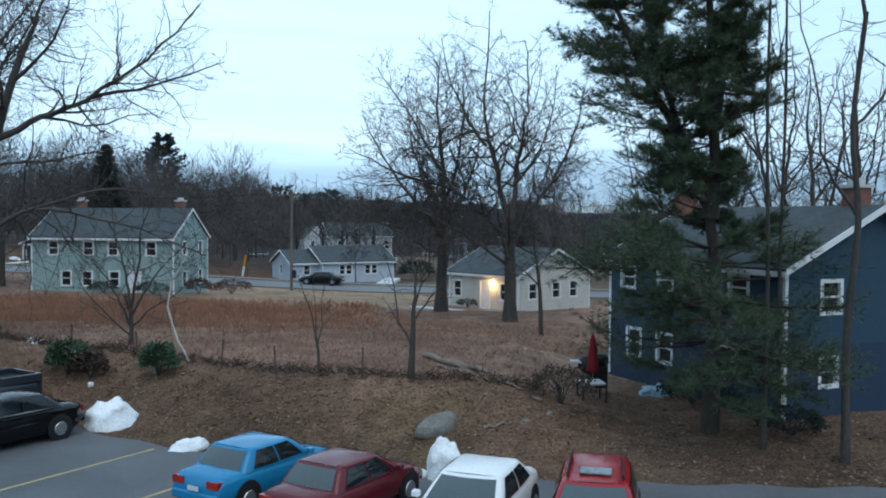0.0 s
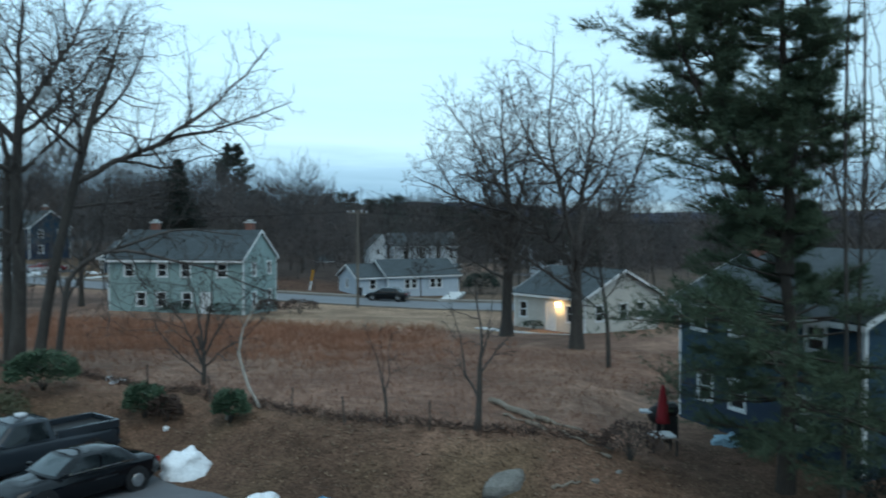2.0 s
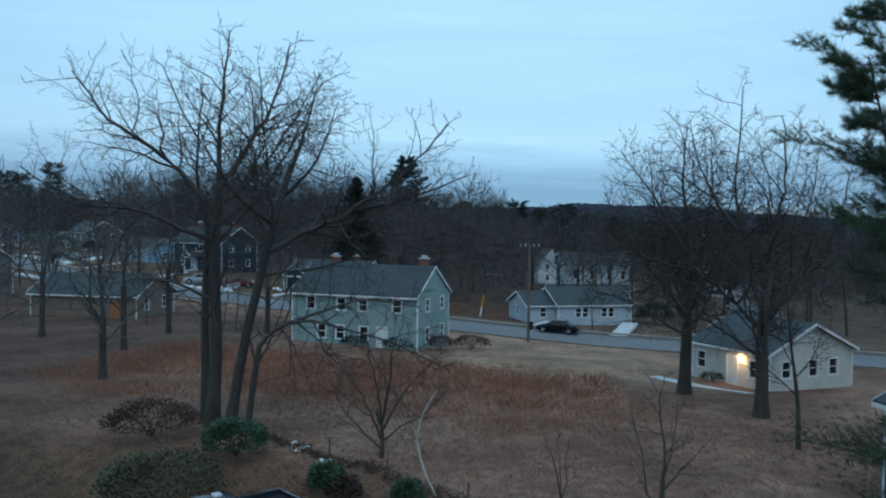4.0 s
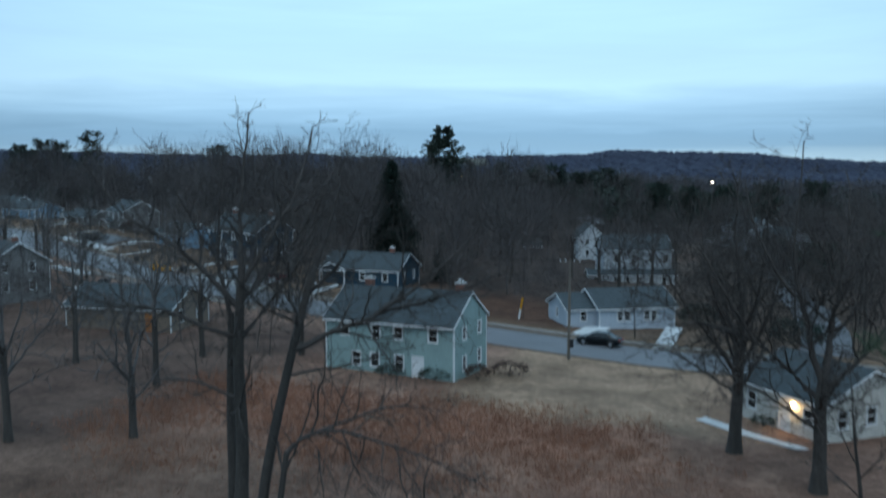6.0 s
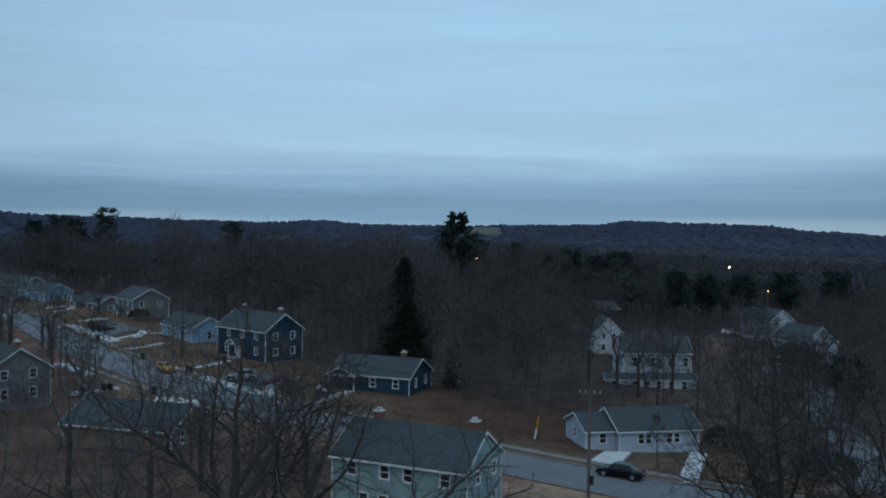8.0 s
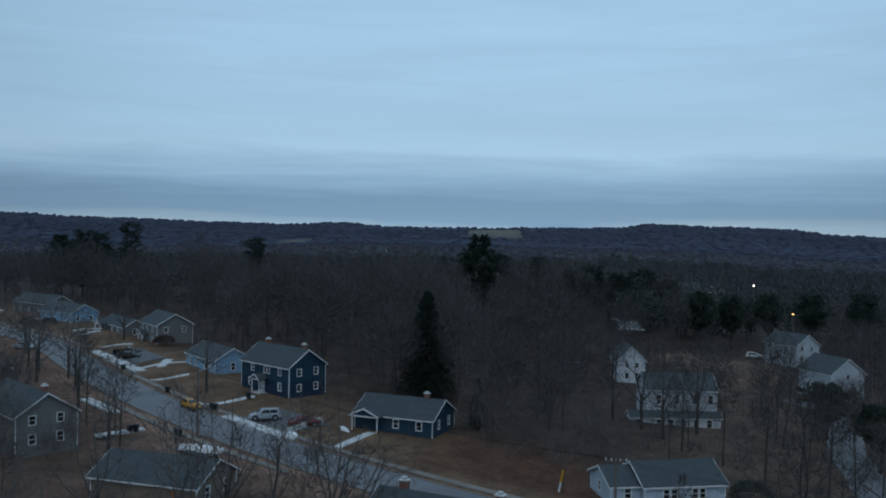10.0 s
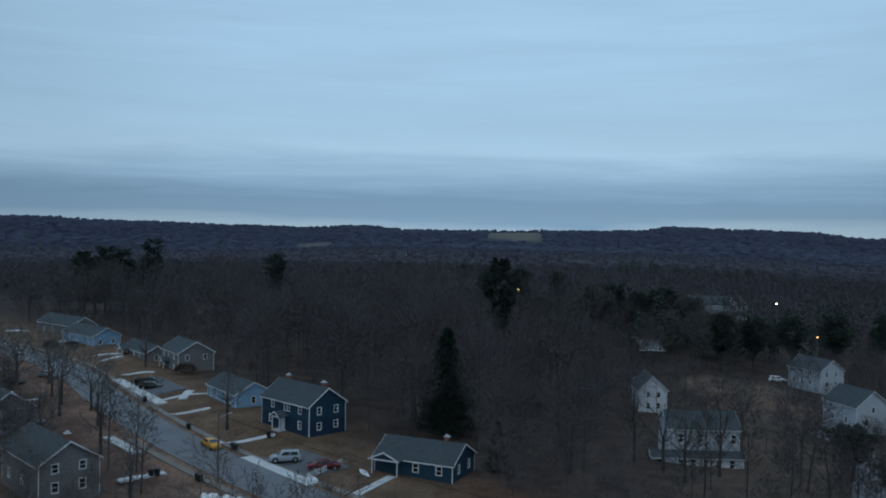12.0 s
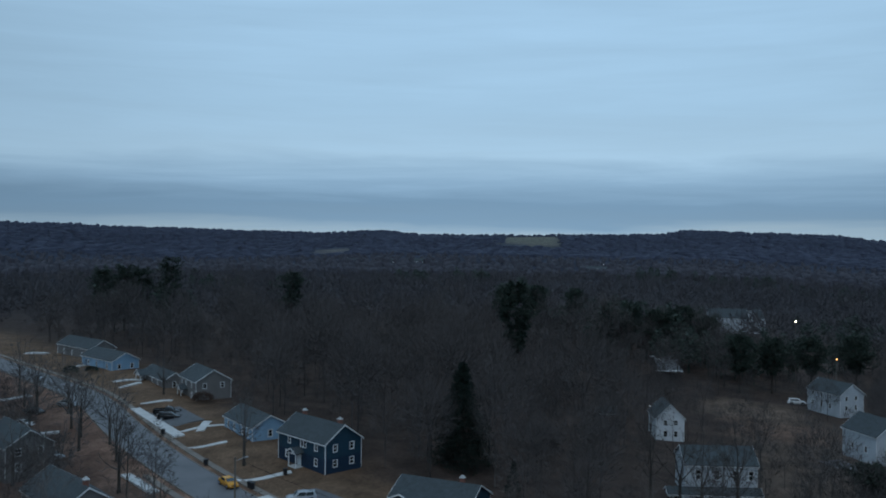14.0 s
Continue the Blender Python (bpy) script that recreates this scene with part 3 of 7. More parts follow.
houseN = house("small grey house with a white porch gable", -161.5, 165.0, 4.0, -28, 16.5, 5.4, 2.6, 1.6, S_GREY, front=wins(3, 8, 12), right=wins(2.5))
houseH = house("light blue house with grey roof", -193, 174.5, 4.5, -18, 18.0, 7.5, 3.0, 2.0, S_SKY, front=wins(4, 9, 15), right=wins(2, 5.5))
houseL = house("weathered grey two-storey house with dark roof", -102.5, 83.8, 1.8, -22, 14.0, 7.6, 4.5, 2.5, S_GREY, right=wins(2.0, 5.4, **UP) + wins(2.0, 5.4), front=wins(3, 8), chimneys=[(12.5, 4.0)])
houseM = house("single-storey tan house with dark roof", -69.8, 71.0, 1.1, 6, 12.8, 7.6, 2.5, 1.9, S_TAN, right=wins(2, 5.5))
box("boarded_door", 9.8, 10.8, -0.06, -0.005, 0.05, 2.0, mat("orange_plywood", (0.36, 0.15, 0.05), (0.25, 0.10, 0.04), 0.8, 2, 20), houseM, "orange plywood over a doorway")
box("wall_board", 5.2, 7.6, -0.05, -0.005, 0.05, 2.2, mat("weathered_plywood", (0.22, 0.17, 0.13), (0.15, 0.115, 0.09), 0.9, 2, 20), houseM)
houseG = house("white two-storey gabled house", -33.3, 191.8, -2.2, 112, 9.0, 6.0, 4.9, 2.9, S_WHITE, left=wins(2.0, 4.2, **UP) + wins(2.0, 4.2), front=wins(3, 6, **UP))
houseG2 = house("long white two-level house under grey roof", -25.3, 147.0, -2.2, 22, 11.5, 8.0, 6.5, 2.2, S_GREYWHITE, front=wins(2, 5, 8, 10.5, h0=4.2, h1=5.7) + wins(2, 5, 8, 10.5))
g2p = Matrix.Rotation(radians(22), 3, "Z") @ Vector((-3.2, -2.7, 0)) + Vector((-25.3, 147.0, -2.2))
house("low white front wing with a row of windows", g2p.x, g2p.y, -2.2, 22, 14.6, 2.68, 2.5, 0.7, S_WHITE, front=wins(1.2, 4.6, 6.6, 8.6, 10.6, 12.8))
houseJ = house("pale blue two-storey house among trees", -11.6, 250.5, -2.7, -46, 11.5, 7.5, 4.8, 2.6, S_GREYWHITE, front=wins(2, 5, 8, **UP) + wins(2, 5, 8), right=wins(2, 5, **UP) + wins(2, 5))
houseJ2 = house("white gabled house among trees", -2.6, 202.0, -2.4, -52, 10.0, 8.0, 4.6, 3.0, S_GREYWHITE, front=wins(3, 7), right=wins(4, **UP) + wins(2.5))


# ---- trees ----
def tube(V, F, pts, rads, sides):
    """A tapered tube along points."""
    n = len(pts)
    base = len(V)
    for i, p in enumerate(pts):
        d = (pts[min(n - 1, i + 1)] - pts[max(0, i - 1)]).normalized()
        a = d.orthogonal().normalized()
        b = d.cross(a)
        for k in range(sides):
            t = 2 * math.pi * k / sides
            q = p + (a * math.cos(t) + b * math.sin(t)) * rads[i]
            V.append((q.x, q.y, q.z))
    for i in range(n - 1):
        for k in range(sides):
            p0, p1 = base + i * sides + k, base + i * sides + (k + 1) % sides
            p2, p3 = p1 + sides, p0 + sides
            F.append((p0, p1, p2))
            F.append((p0, p2, p3))


def sliver(V, F, p, d, length, w, rng):
    """The finest twig: one thin triangle."""
    s = d.cross(Vector((rng.uniform(-1, 1), rng.uniform(-1, 1), rng.uniform(-1, 1))))
    if s.length < 1e-4:
        return
    s = s.normalized() * w
    i = len(V)
    q = p + d * length
    V.extend([(p - s)[:], (p + s)[:], q[:]])
    F.append((i, i + 1, i + 2))


def grow(V, F, rng, p, d, length, r, level, spec):
    """One limb with its children; spec has a row for each level: segments, sides, children, first place, child length, angle, upward pull, wander."""
    segs, sides, kids, first, ratio, angle, up, wob = spec[level][:8]
    pts, dirs, rads = [p.copy()], [d.copy()], [r]
    tip = 0.35 if level else 0.1
    q, e = p.copy(), d.copy()
    for i in range(segs):
        e = (e + Vector((rng.uniform(-wob, wob), rng.uniform(-wob, wob), rng.uniform(-wob, wob) + up))).normalized()
        q = q + e * (length / segs)
        pts.append(q.copy())
        dirs.append(e.copy())
        rads.append(r * (1 - (1 - tip) * (i + 1) / segs))
    if sides > 1:
        tube(V, F, pts, rads, sides)
    else:
        sliver(V, F, p, (q - p).normalized(), length, r, rng)
    spin = rng.uniform(0, 6.28)
    last = level == len(spec) - 1
    for k in range(kids):
        t = first + (1 - first) * (k + rng.uniform(0.2, 0.9)) / kids
        t = min(0.995, t)
        j = min(segs - 1, int(t * segs))
        f = t * segs - j
        b = pts[j].lerp(pts[j + 1], f)
        bd = dirs[j + 1]
        spin += 2.4 + rng.uniform(-0.5, 0.5)
        o = bd.orthogonal().normalized()
        o = (o * math.cos(spin) + bd.cross(o) * math.sin(spin)).normalized()
        an = radians(angle * rng.uniform(0.65, 1.3)) * (1.15 - 0.35 * t)
        cd = (bd * math.cos(an) + o * math.sin(an)).normalized()
        cl = length * ratio * (1.15 - 0.6 * t) * rng.uniform(0.7, 1.25)
        br = r * (1 - (1 - tip) * t)
        if last:
            sliver(V, F, b, cd, cl, max(spec[0][8], br * 0.45), rng)
        else:
            grow(V, F, rng, b, cd, cl, max(spec[0][8] * 1.1, br * rng.uniform(0.45, 0.62)), level + 1, spec)


def slim_spec(fine):
    return [(7, 6, 9, 0.3, 0.4, 42, 0.03, 0.07, fine), (4, 4, 6, 0.2, 0.5, 42, 0.06, 0.14), (3, 3, 6, 0.15, 0.5, 42, 0.03, 0.18), (2, 3, 5, 0.1, 0.6, 40, 0.03, 0.15)]


def bare_tree(label, x, y, height, r, spec, seed, stems=((0, 0, 1),), group="", bark=None, z=None, spread=0.5):
    rng = random.Random(seed)
    t = empty("tree", pose(x, y, (ground_z(x, y) if z is None else z) - 0.1))
    tagged(t, label, "tree", group)
    for sx, sy, sc in stems:
        V, F = [], []
        d = Vector((sx, sy, 1)).normalized()
        grow(V, F, rng, Vector((sx * spread, sy * spread, 0)), d, height * sc, r * sc, 0, spec)
        # the trunk's first faces and the crown are separate parts
        n_tr = spec[0][0] * spec[0][1] * 2
        tr, cr = F[:n_tr], F[n_tr:]
        k = (spec[0][0] + 1) * spec[0][1]
        mesh_ob("trunk", V[:k], tr, bark or M_BARK, t, smooth=True)
        big = big_mesh("crown", np.array(V[k:]), np.array(cr) - k, M_TWIG)
        big.parent = t
    # root flare
    return t


def needles(V, F, p, d, rng, n, ln, w):
    for _ in range(n):
        e = (d * 0.7 + Vector((rng.uniform(-1, 1), rng.uniform(-1, 1), rng.uniform(-0.6, 1)))).normalized()
        sliver(V, F, p, e, ln * rng.uniform(0.7, 1.3), w, rng)


def pine_tree(label, x, y, height, r, reach, first, seed, whorls, per, twigs, tufts, ln, w, material=None, droop=0.0, z=None, leaders=None, category="pine tree", lop=None, low=0.0, bunch=7, upper=1.0, thin=None):
    """A conifer: trunk with its leaders, whorls of limbs and bunches of needles along their twigs."""
    rng = random.Random(seed)
    t = empty("pine_tree" if "pine" in category else "spruce_tree", pose(x, y, (ground_z(x, y) if z is None else z) - 0.1))
    tagged(t, label, category)
    if leaders is None:
        pts = [Vector((0.25 * math.sin(i / 9 * 5 + seed) * min(1, i / 3) * r * 4, 0.2 * math.cos(i / 9 * 6 + seed) * min(1, i / 3) * r * 3, i / 9 * height)) for i in range(10)]
        leaders = [(pts, r, first, whorls)]
    BV, BF, NV, NF = [], [], [], []
    for pts, rad, start, rows in leaders:
        pts = [Vector(q) for q in pts]
        n = len(pts) - 1
        V, F = [], []
        tube(V, F, pts, [rad * (1.25 if i == 0 else 1 - 0.9 * i / n) for i in range(n + 1)], 8)
        mesh_ob("trunk", V, F, M_PINEBARK, t, smooth=True)
        for wv in range(rows):
            f0 = start + (1 - start) * (wv + rng.uniform(0, 0.6)) / rows
            if f0 > 0.99:
                continue
            j = min(n - 1, int(f0 * n))
            c = pts[j].lerp(pts[j + 1], f0 * n - j)
            k = c.z / height
            size = reach(k)
            for b in range(per):
                az = rng.uniform(0, 6.28)
                L = size * rng.uniform(0.55, 1.15) * (lop(k, az) if lop else 1)
                if L < 0.15 or (thin and rng.random() < thin(k)):
                    continue
                d = Vector((math.cos(az), math.sin(az), rng.uniform(-0.05, 0.3) - droop - low * max(0.0, 1 - k / 0.28) + 0.45 * max(0, k - 0.55)))
                d.normalize()
                bp, e, bd = [c.copy()], d.copy(), [d.copy()]
                sg = 4
                for s in range(sg):
                    e = (e + Vector((rng.uniform(-0.14, 0.14), rng.uniform(-0.14, 0.14), rng.uniform(-0.06, 0.14)))).normalized()
                    bp.append(bp[-1] + e * (L / sg))
                    bd.append(e.copy())
                br = max(0.012, rad * 0.26 * (1 - 0.7 * k))
                tube(BV, BF, bp, [br * (1 - 0.8 * s / sg) for s in range(sg + 1)], 3)
                tw = twigs if k < 0.33 else int(twigs * upper)
                for m in range(tw):
                    f = (0.3 if k > 0.3 or not low else 0.42) + (0.7 if k > 0.3 or not low else 0.58) * (m + rng.random()) / tw
                    s = min(sg - 1, int(f * sg))
                    p0 = bp[s].lerp(bp[s + 1], f * sg - s)
                    side = bd[s].cross(Vector((0, 0, 1))).normalized() * rng.choice((-1, 1))
                    td = (bd[s] * 0.6 + side * rng.uniform(0.2, 1.0) + Vector((0, 0, rng.uniform(-0.35, 0.8)))).normalized()
                    tl = L * 0.34 * (1.1 - 0.6 * f) * rng.uniform(0.6, 1.3)
                    sliver(BV, BF, p0, td, tl, br * 0.3, rng)
                    for q_ in range(tufts):
                        needles(NV, NF, p0 + td * (tl * (q_ + 1) / tufts), td, rng, bunch, ln, w)
    big_mesh("branchwork", np.array(BV), np.array(BF), M_PINEBARK).parent = t
    big_mesh("needles", np.array(NV), np.array(NF), material or M_NEEDLE).parent = t
    return t


def curve(pts, n):
    """A smooth path of n steps through guide points."""
    q = [Vector(p) for p in pts]
    q = [q[0] * 2 - q[1]] + q + [q[-1] * 2 - q[-2]]
    out = []
    m = len(q) - 3
    for i in range(n + 1):
        f = min(m - 1e-6, i / n * m)
        k = int(f)
        t = f - k
        a, b, c, d = q[k:k + 4]
        out.append(0.5 * (b * 2 + (c - a) * t + (a * 2 - b * 5 + c * 4 - d) * t * t + (b * 3 - a - c * 3 + d) * t ** 3))
    return out


def bough(V, F, rng, pts, r0, r1, level, style):
    """A limb along its path with side branches that bend outwards; style: spacing, twig half-width, droop, density."""
    gap, fine, sag, lush = style
    n = len(pts) - 1
    wig = (0.014, 0.035, 0.05, 0.05)[level]
    length = sum((pts[i + 1] - pts[i]).length for i in range(n))
    if n > 2:
        pts = [p + Vector((rng.uniform(-1, 1), rng.uniform(-1, 1), rng.uniform(-1, 1))) * wig * length * (0.0 if i == 0 else 0.6) for i, p in enumerate(pts)]
    tube(V, F, pts, [r0 + (r1 - r0) * (i / n) ** 0.8 for i in range(n + 1)], (7, 5, 3, 3)[level])
    kids = max(3, int(length / (gap * (1.0, 0.8, 0.55, 0.42)[level]) * lush))
    spin = rng.uniform(0, 6.28)
    start = (0.22, 0.15, 0.1, 0.05)[level]
    for k in range(kids):
        t = start + (1 - start) * (k + rng.random()) / kids
        t = min(t, 0.995)
        i = min(n - 1, int(t * n))
        p = pts[i].lerp(pts[i + 1], t * n - i)
        d = (pts[i + 1] - pts[i]).normalized()
        o = d.orthogonal().normalized()
        spin += 2.4 + rng.uniform(-0.7, 0.7)
        o = o * math.cos(spin) + d.cross(o) * math.sin(spin)
        an = radians(rng.uniform(32, 74))
        cd = (d * math.cos(an) + o * math.sin(an) + Vector((0, 0, 0.12 - sag * rng.random()))).normalized()
        cl = (length * 0.42 * (1.12 - t) + length * 0.13) * rng.uniform(0.55, 1.3)
        cl = min(cl, (5.5, 2.4, 1.2, 0.6)[level])
        if level == 2:
            mid = p + cd * cl * 0.5
            sliver(V, F, p, cd, cl * 0.62, fine, rng)
            for _ in range(2):
                e = (cd + Vector((rng.uniform(-1, 1), rng.uniform(-1, 1), rng.uniform(-0.7, 1))) * 0.7).normalized()
                sliver(V, F, mid.lerp(p, rng.random() * 0.7), e, cl * rng.uniform(0.4, 0.75), fine * 0.8, rng)
        else:
            steps = (6, 4)[level]
            path, e, q = [p], cd, p
            for _ in range(steps):
                e = (e + Vector((rng.uniform(-1, 1), rng.uniform(-1, 1), rng.uniform(-0.9, 1.1))) * 0.36).normalized()
                q = q + e * (cl / steps)
                path.append(q)
            rr = r0 + (r1 - r0) * t ** 0.8
            cr = min(rr * 0.6, 0.016 + 0.014 * cl)
            bough(V, F, rng, path, max(fine * 1.3, cr), fine * 1.1, level + 1, style)


def limbed_tree(label, x, y, turn, limbs, seed, style, extra=0, group="", z=None, twig=None):
    """A bare tree from its main limbs (guide points, radii at both ends; stems first); extra limbs fill the crown in depth."""
    rng = random.Random(seed)
    t = empty("tree", pose(x, y, (ground_z(x, y) if z is None else z) - 0.12, 0, 0, turn))
    tagged(t, label, "tree", group)
    V, F = [], []
    done = []
    for kind, pts, r0, r1 in limbs:
        path = curve(pts, max(5, 4 * (len(pts) - 1)))
        if kind == "stem":
            TV, TF = [], []
            k = len(path) - 1
            tube(TV, TF, path, [(r0 + (r1 - r0) * i / k) * (1 + 0.35 * max(0, 1 - i / 2.0)) for i in range(k + 1)], 12)
            mesh_ob("trunk", TV, TF, M_BARK, t, smooth=True)
            done.append((path, r0, r1))
        else:
            bough(V, F, rng, path, r0, r1, 0, style)
    for e in range(extra):
        path, r0, r1 = done[e % len(done)]
        f = rng.uniform(0.45, 0.98)
        b = path[int(f * (len(path) - 1))]
        a = 1.57 + 3.14 * (e % 2) + rng.uniform(-0.7, 0.7)
        d = Vector((math.cos(a), math.sin(a), rng.uniform(0.45, 1.1))).normalized()
        ln = path[-1].z * rng.uniform(0.5, 0.8)
        pts = [b, b + d * ln * 0.35, b + d * ln * 0.7 + Vector((0, 0, ln * 0.12)), b + d * ln + Vector((0, 0, ln * 0.3))]
        bough(V, F, rng, curve(pts, 10), r1 * 0.6, 0.02, 0, style)
    big_mesh("crown", np.array(V), np.array(F), twig or M_TWIG).parent = t
    return t


# big bare trees by the field
OAK = [("stem", [(0, 0, 0), (0.2, 0, 4), (0.1, 0, 8), (0.3, 0, 11.8)], 0.33, 0.2),
       ("stem", [(1.0, -0.4, 0), (1.5, -0.4, 3.2), (2.3, -0.4, 6.8), (3.25, -0.3, 10.8), (3.8, 0, 13)], 0.26, 0.14),
       ("stem", [(2.2, -1.6, 0), (2.5, -1.6, 2.4), (2.8, -1.6, 4.4)], 0.16, 0.12),
       ("stem", [(-0.7, 1.2, 0), (-0.8, 1.2, 5), (-0.6, 1.0, 10)], 0.25, 0.15),
       ("limb", [(0.1, 0, 10.6), (-2, -0.6, 13.2), (-4.5, -1.2, 15.2), (-6.2, -1.4, 17.6)], 0.16, 0.03),
       ("limb", [(0.3, 0, 11.8), (0.2, 0.3, 15), (0.6, 0.6, 20)], 0.17, 0.03),
       ("limb", [(0.3, 0, 11.6), (1.6, 0.4, 14), (2.6, 1.0, 16.2), (3.3, 1.3, 19.2)], 0.16, 0.03),
       ("limb", [(0.2, 0, 9.0), (-2.8, -1.0, 10.4), (-5.6, -1.6, 11.0), (-8.2, -2.2, 12.6)], 0.13, 0.025),
       ("limb", [(0.15, 0, 6.2), (-2.2, -0.8, 7.2), (-4.4, -1.4, 7.0)], 0.09, 0.02),
       ("limb", [(3.8, 0, 12.8), (4.3, 0.3, 14.6), (4.9, 0.6, 17.2)], 0.13, 0.025),
       ("limb", [(3.4, -0.2, 11.3), (5.2, -0.8, 13.2), (6.2, -1.0, 16.0)], 0.10, 0.02),
       ("limb", [(2.75, -0.3, 8.6), (4.6, -0.6, 9.6), (6.5, -0.8, 10.5), (9.1, -1.2, 12.4), (11.2, -1.4, 15.0)], 0.17, 0.03),
       ("limb", [(6.5, -0.8, 10.5), (9.2, -0.4, 11.3), (12.2, -0.2, 12.6)], 0.10, 0.02),
       ("limb", [(2.5, -0.3, 7.4), (5.0, 0.6, 7.8), (7.8, 1.2, 8.6)], 0.08, 0.02),
       ("limb", [(2.8, -1.6, 4.3), (4.4, -1.9, 5.5), (8.2, -2.4, 5.0), (11.6, -2.8, 3.6)], 0.12, 0.02),
       ("limb", [(4.4, -1.9, 5.5), (7.2, -1.2, 6.4), (10.0, -0.8, 6.2)], 0.08, 0.02),
       ("limb", [(-0.6, 1.0, 9.8), (-1.4, 1.6, 13), (-1.2, 2.0, 17)], 0.13, 0.025)]
OAK = [(a, [(u, w, v if v < 8 else 8 + (v - 8) * 0.92) for u, w, v in p_], r0, r1) for a, p_, r0, r1 in OAK]
limbed_tree("large bare oak with several stems beside the field", -21.2, 31.8, 13, OAK, 14, (0.43, 0.007, 0.3, 1.0), extra=9)
OAK_A = [("stem", [(0, 0, 0), (0, 0, 2.6), (-0.06, 0, 4.8), (0.0, 0, 6.2)], 0.40, 0.27),
         ("limb", [(-0.1, 0, 3.4), (-1.8, -0.5, 4.8), (-4.1, -0.9, 6.2), (-6.6, -1.2, 7.3)], 0.12, 0.02),
         ("limb", [(-0.1, 0, 5.2), (-1.6, 0.3, 6.6), (-3.4, 0.6, 8.0), (-7.1, 0.8, 9.3), (-10, 1.0, 10.6)], 0.18, 0.025),
         ("limb", [(0, 0, 5.9), (-0.6, 0, 8), (-1.2, 0.1, 10.5), (-1.6, 0.2, 13.5), (-1.4, 0.3, 19.0)], 0.22, 0.03),
         ("limb", [(0.05, 0, 6.1), (0.3, 0.1, 8.5), (0.6, 0.4, 11), (1.1, 0.8, 13.7), (0.9, 1.0, 17.4)], 0.2, 0.03),
         ("limb", [(0.05, 0, 5.6), (2, -0.3, 8), (3.4, -0.5, 10.5), (4.4, -0.6, 14.5)], 0.17, 0.025),
         ("limb", [(-1.2, 0.1, 10.5), (-2.6, -0.5, 12.2), (-3.6, -0.9, 14.2), (-4.3, -1.2, 17.0)], 0.12, 0.02),
         ("limb", [(-3.4, 0.6, 8.0), (-5.0, 0.2, 10.6), (-6.4, 0, 13.0), (-8.2, -0.4, 15.4)], 0.12, 0.02),
         ("limb", [(0.3, 0.1, 8.5), (2.2, 0.9, 11.5), (3.0, 1.6, 15.8)], 0.10, 0.02)]
OAK_B = [("stem", [(0, 0, 0), (0.05, 0, 2.6), (0.12, 0, 5.2), (0.1, 0, 7.5)], 0.42, 0.26),
         ("limb", [(0.1, 0, 7.4), (0, 0.2, 11), (-0.3, 0.4, 14), (-0.2, 0.5, 17.5)], 0.2, 0.03),
         ("limb", [(0.1, 0, 5.0), (-1.5, -0.4, 7.2), (-3.4, -0.8, 9.6), (-5.2, -1, 13)], 0.17, 0.025),
         ("limb", [(0.12, 0, 5.2), (1.2, 0.4, 7.4), (2.2, 0.8, 10), (3.0, 1.0, 14.5)], 0.17, 0.025),
         ("limb", [(0.05, 0, 3.8), (-2.0, 0.4, 5.0), (-4.0, 0.8, 6.0), (-6.2, 1.0, 6.6)], 0.11, 0.02),
         ("limb", [(0.1, 0, 6.6), (-1.4, 0.6, 9.4), (-2.2, 1.2, 12.4), (-2.6, 1.6, 16)], 0.14, 0.02),
         ("limb", [(0.1, 0, 7.0), (1.0, -0.6, 10), (1.4, -1.0, 13), (1.3, -1.2, 16.5)], 0.14, 0.02)]
limbed_tree("tall bare oak in front of the cream house", 3.9, 48.8, 3, OAK_A, 5, (0.46, 0.0085, 0.3, 1.0), extra=7, group="oaks by the street")
limbed_tree("tall bare oak in front of the cream house", -0.6, 54.2, 3, OAK_B, 8, (0.46, 0.0085, 0.3, 1.0), extra=7, group="oaks by the street")
FIELD_TREE = [("stem", [(0, 0, 0), (0.03, 0, 0.8), (0.0, 0, 1.6)], 0.10, 0.07),
              ("limb", [(0, 0, 0.9), (-0.5, 0.1, 2.0), (-1.3, 0.2, 3.2), (-2.8, 0.3, 4.4)], 0.06, 0.01),
              ("limb", [(0, 0, 1.5), (-0.2, 0.1, 3.0), (-0.6, 0.1, 4.4), (-0.7, 0.1, 5.9)], 0.07, 0.01),
              ("limb", [(0, 0, 1.6), (0.35, -0.2, 3.2), (0.5, -0.4, 4.6), (1.0, -0.5, 6.0)], 0.07, 0.01),
              ("limb", [(0, 0, 1.2), (0.6, 0.3, 2.4), (1.4, 0.5, 3.5), (2.6, 0.6, 4.6)], 0.06, 0.01),
              ("limb", [(0, 0, 0.5), (-0.8, -0.4, 1.4), (-1.6, -0.6, 2.4), (-2.0, -0.7, 3.5)], 0.045, 0.01),
              ("limb", [(0, 0, 0.8), (0.9, -0.6, 1.6), (2.0, -0.9, 2.3), (3.0, -1.1, 3.4)], 0.045, 0.01)]
limbed_tree("spreading multi-stemmed bare tree at the field edge", -11.6, 29.6, 10, FIELD_TREE, 21, (0.36, 0.006, 0.2, 0.75), extra=4)
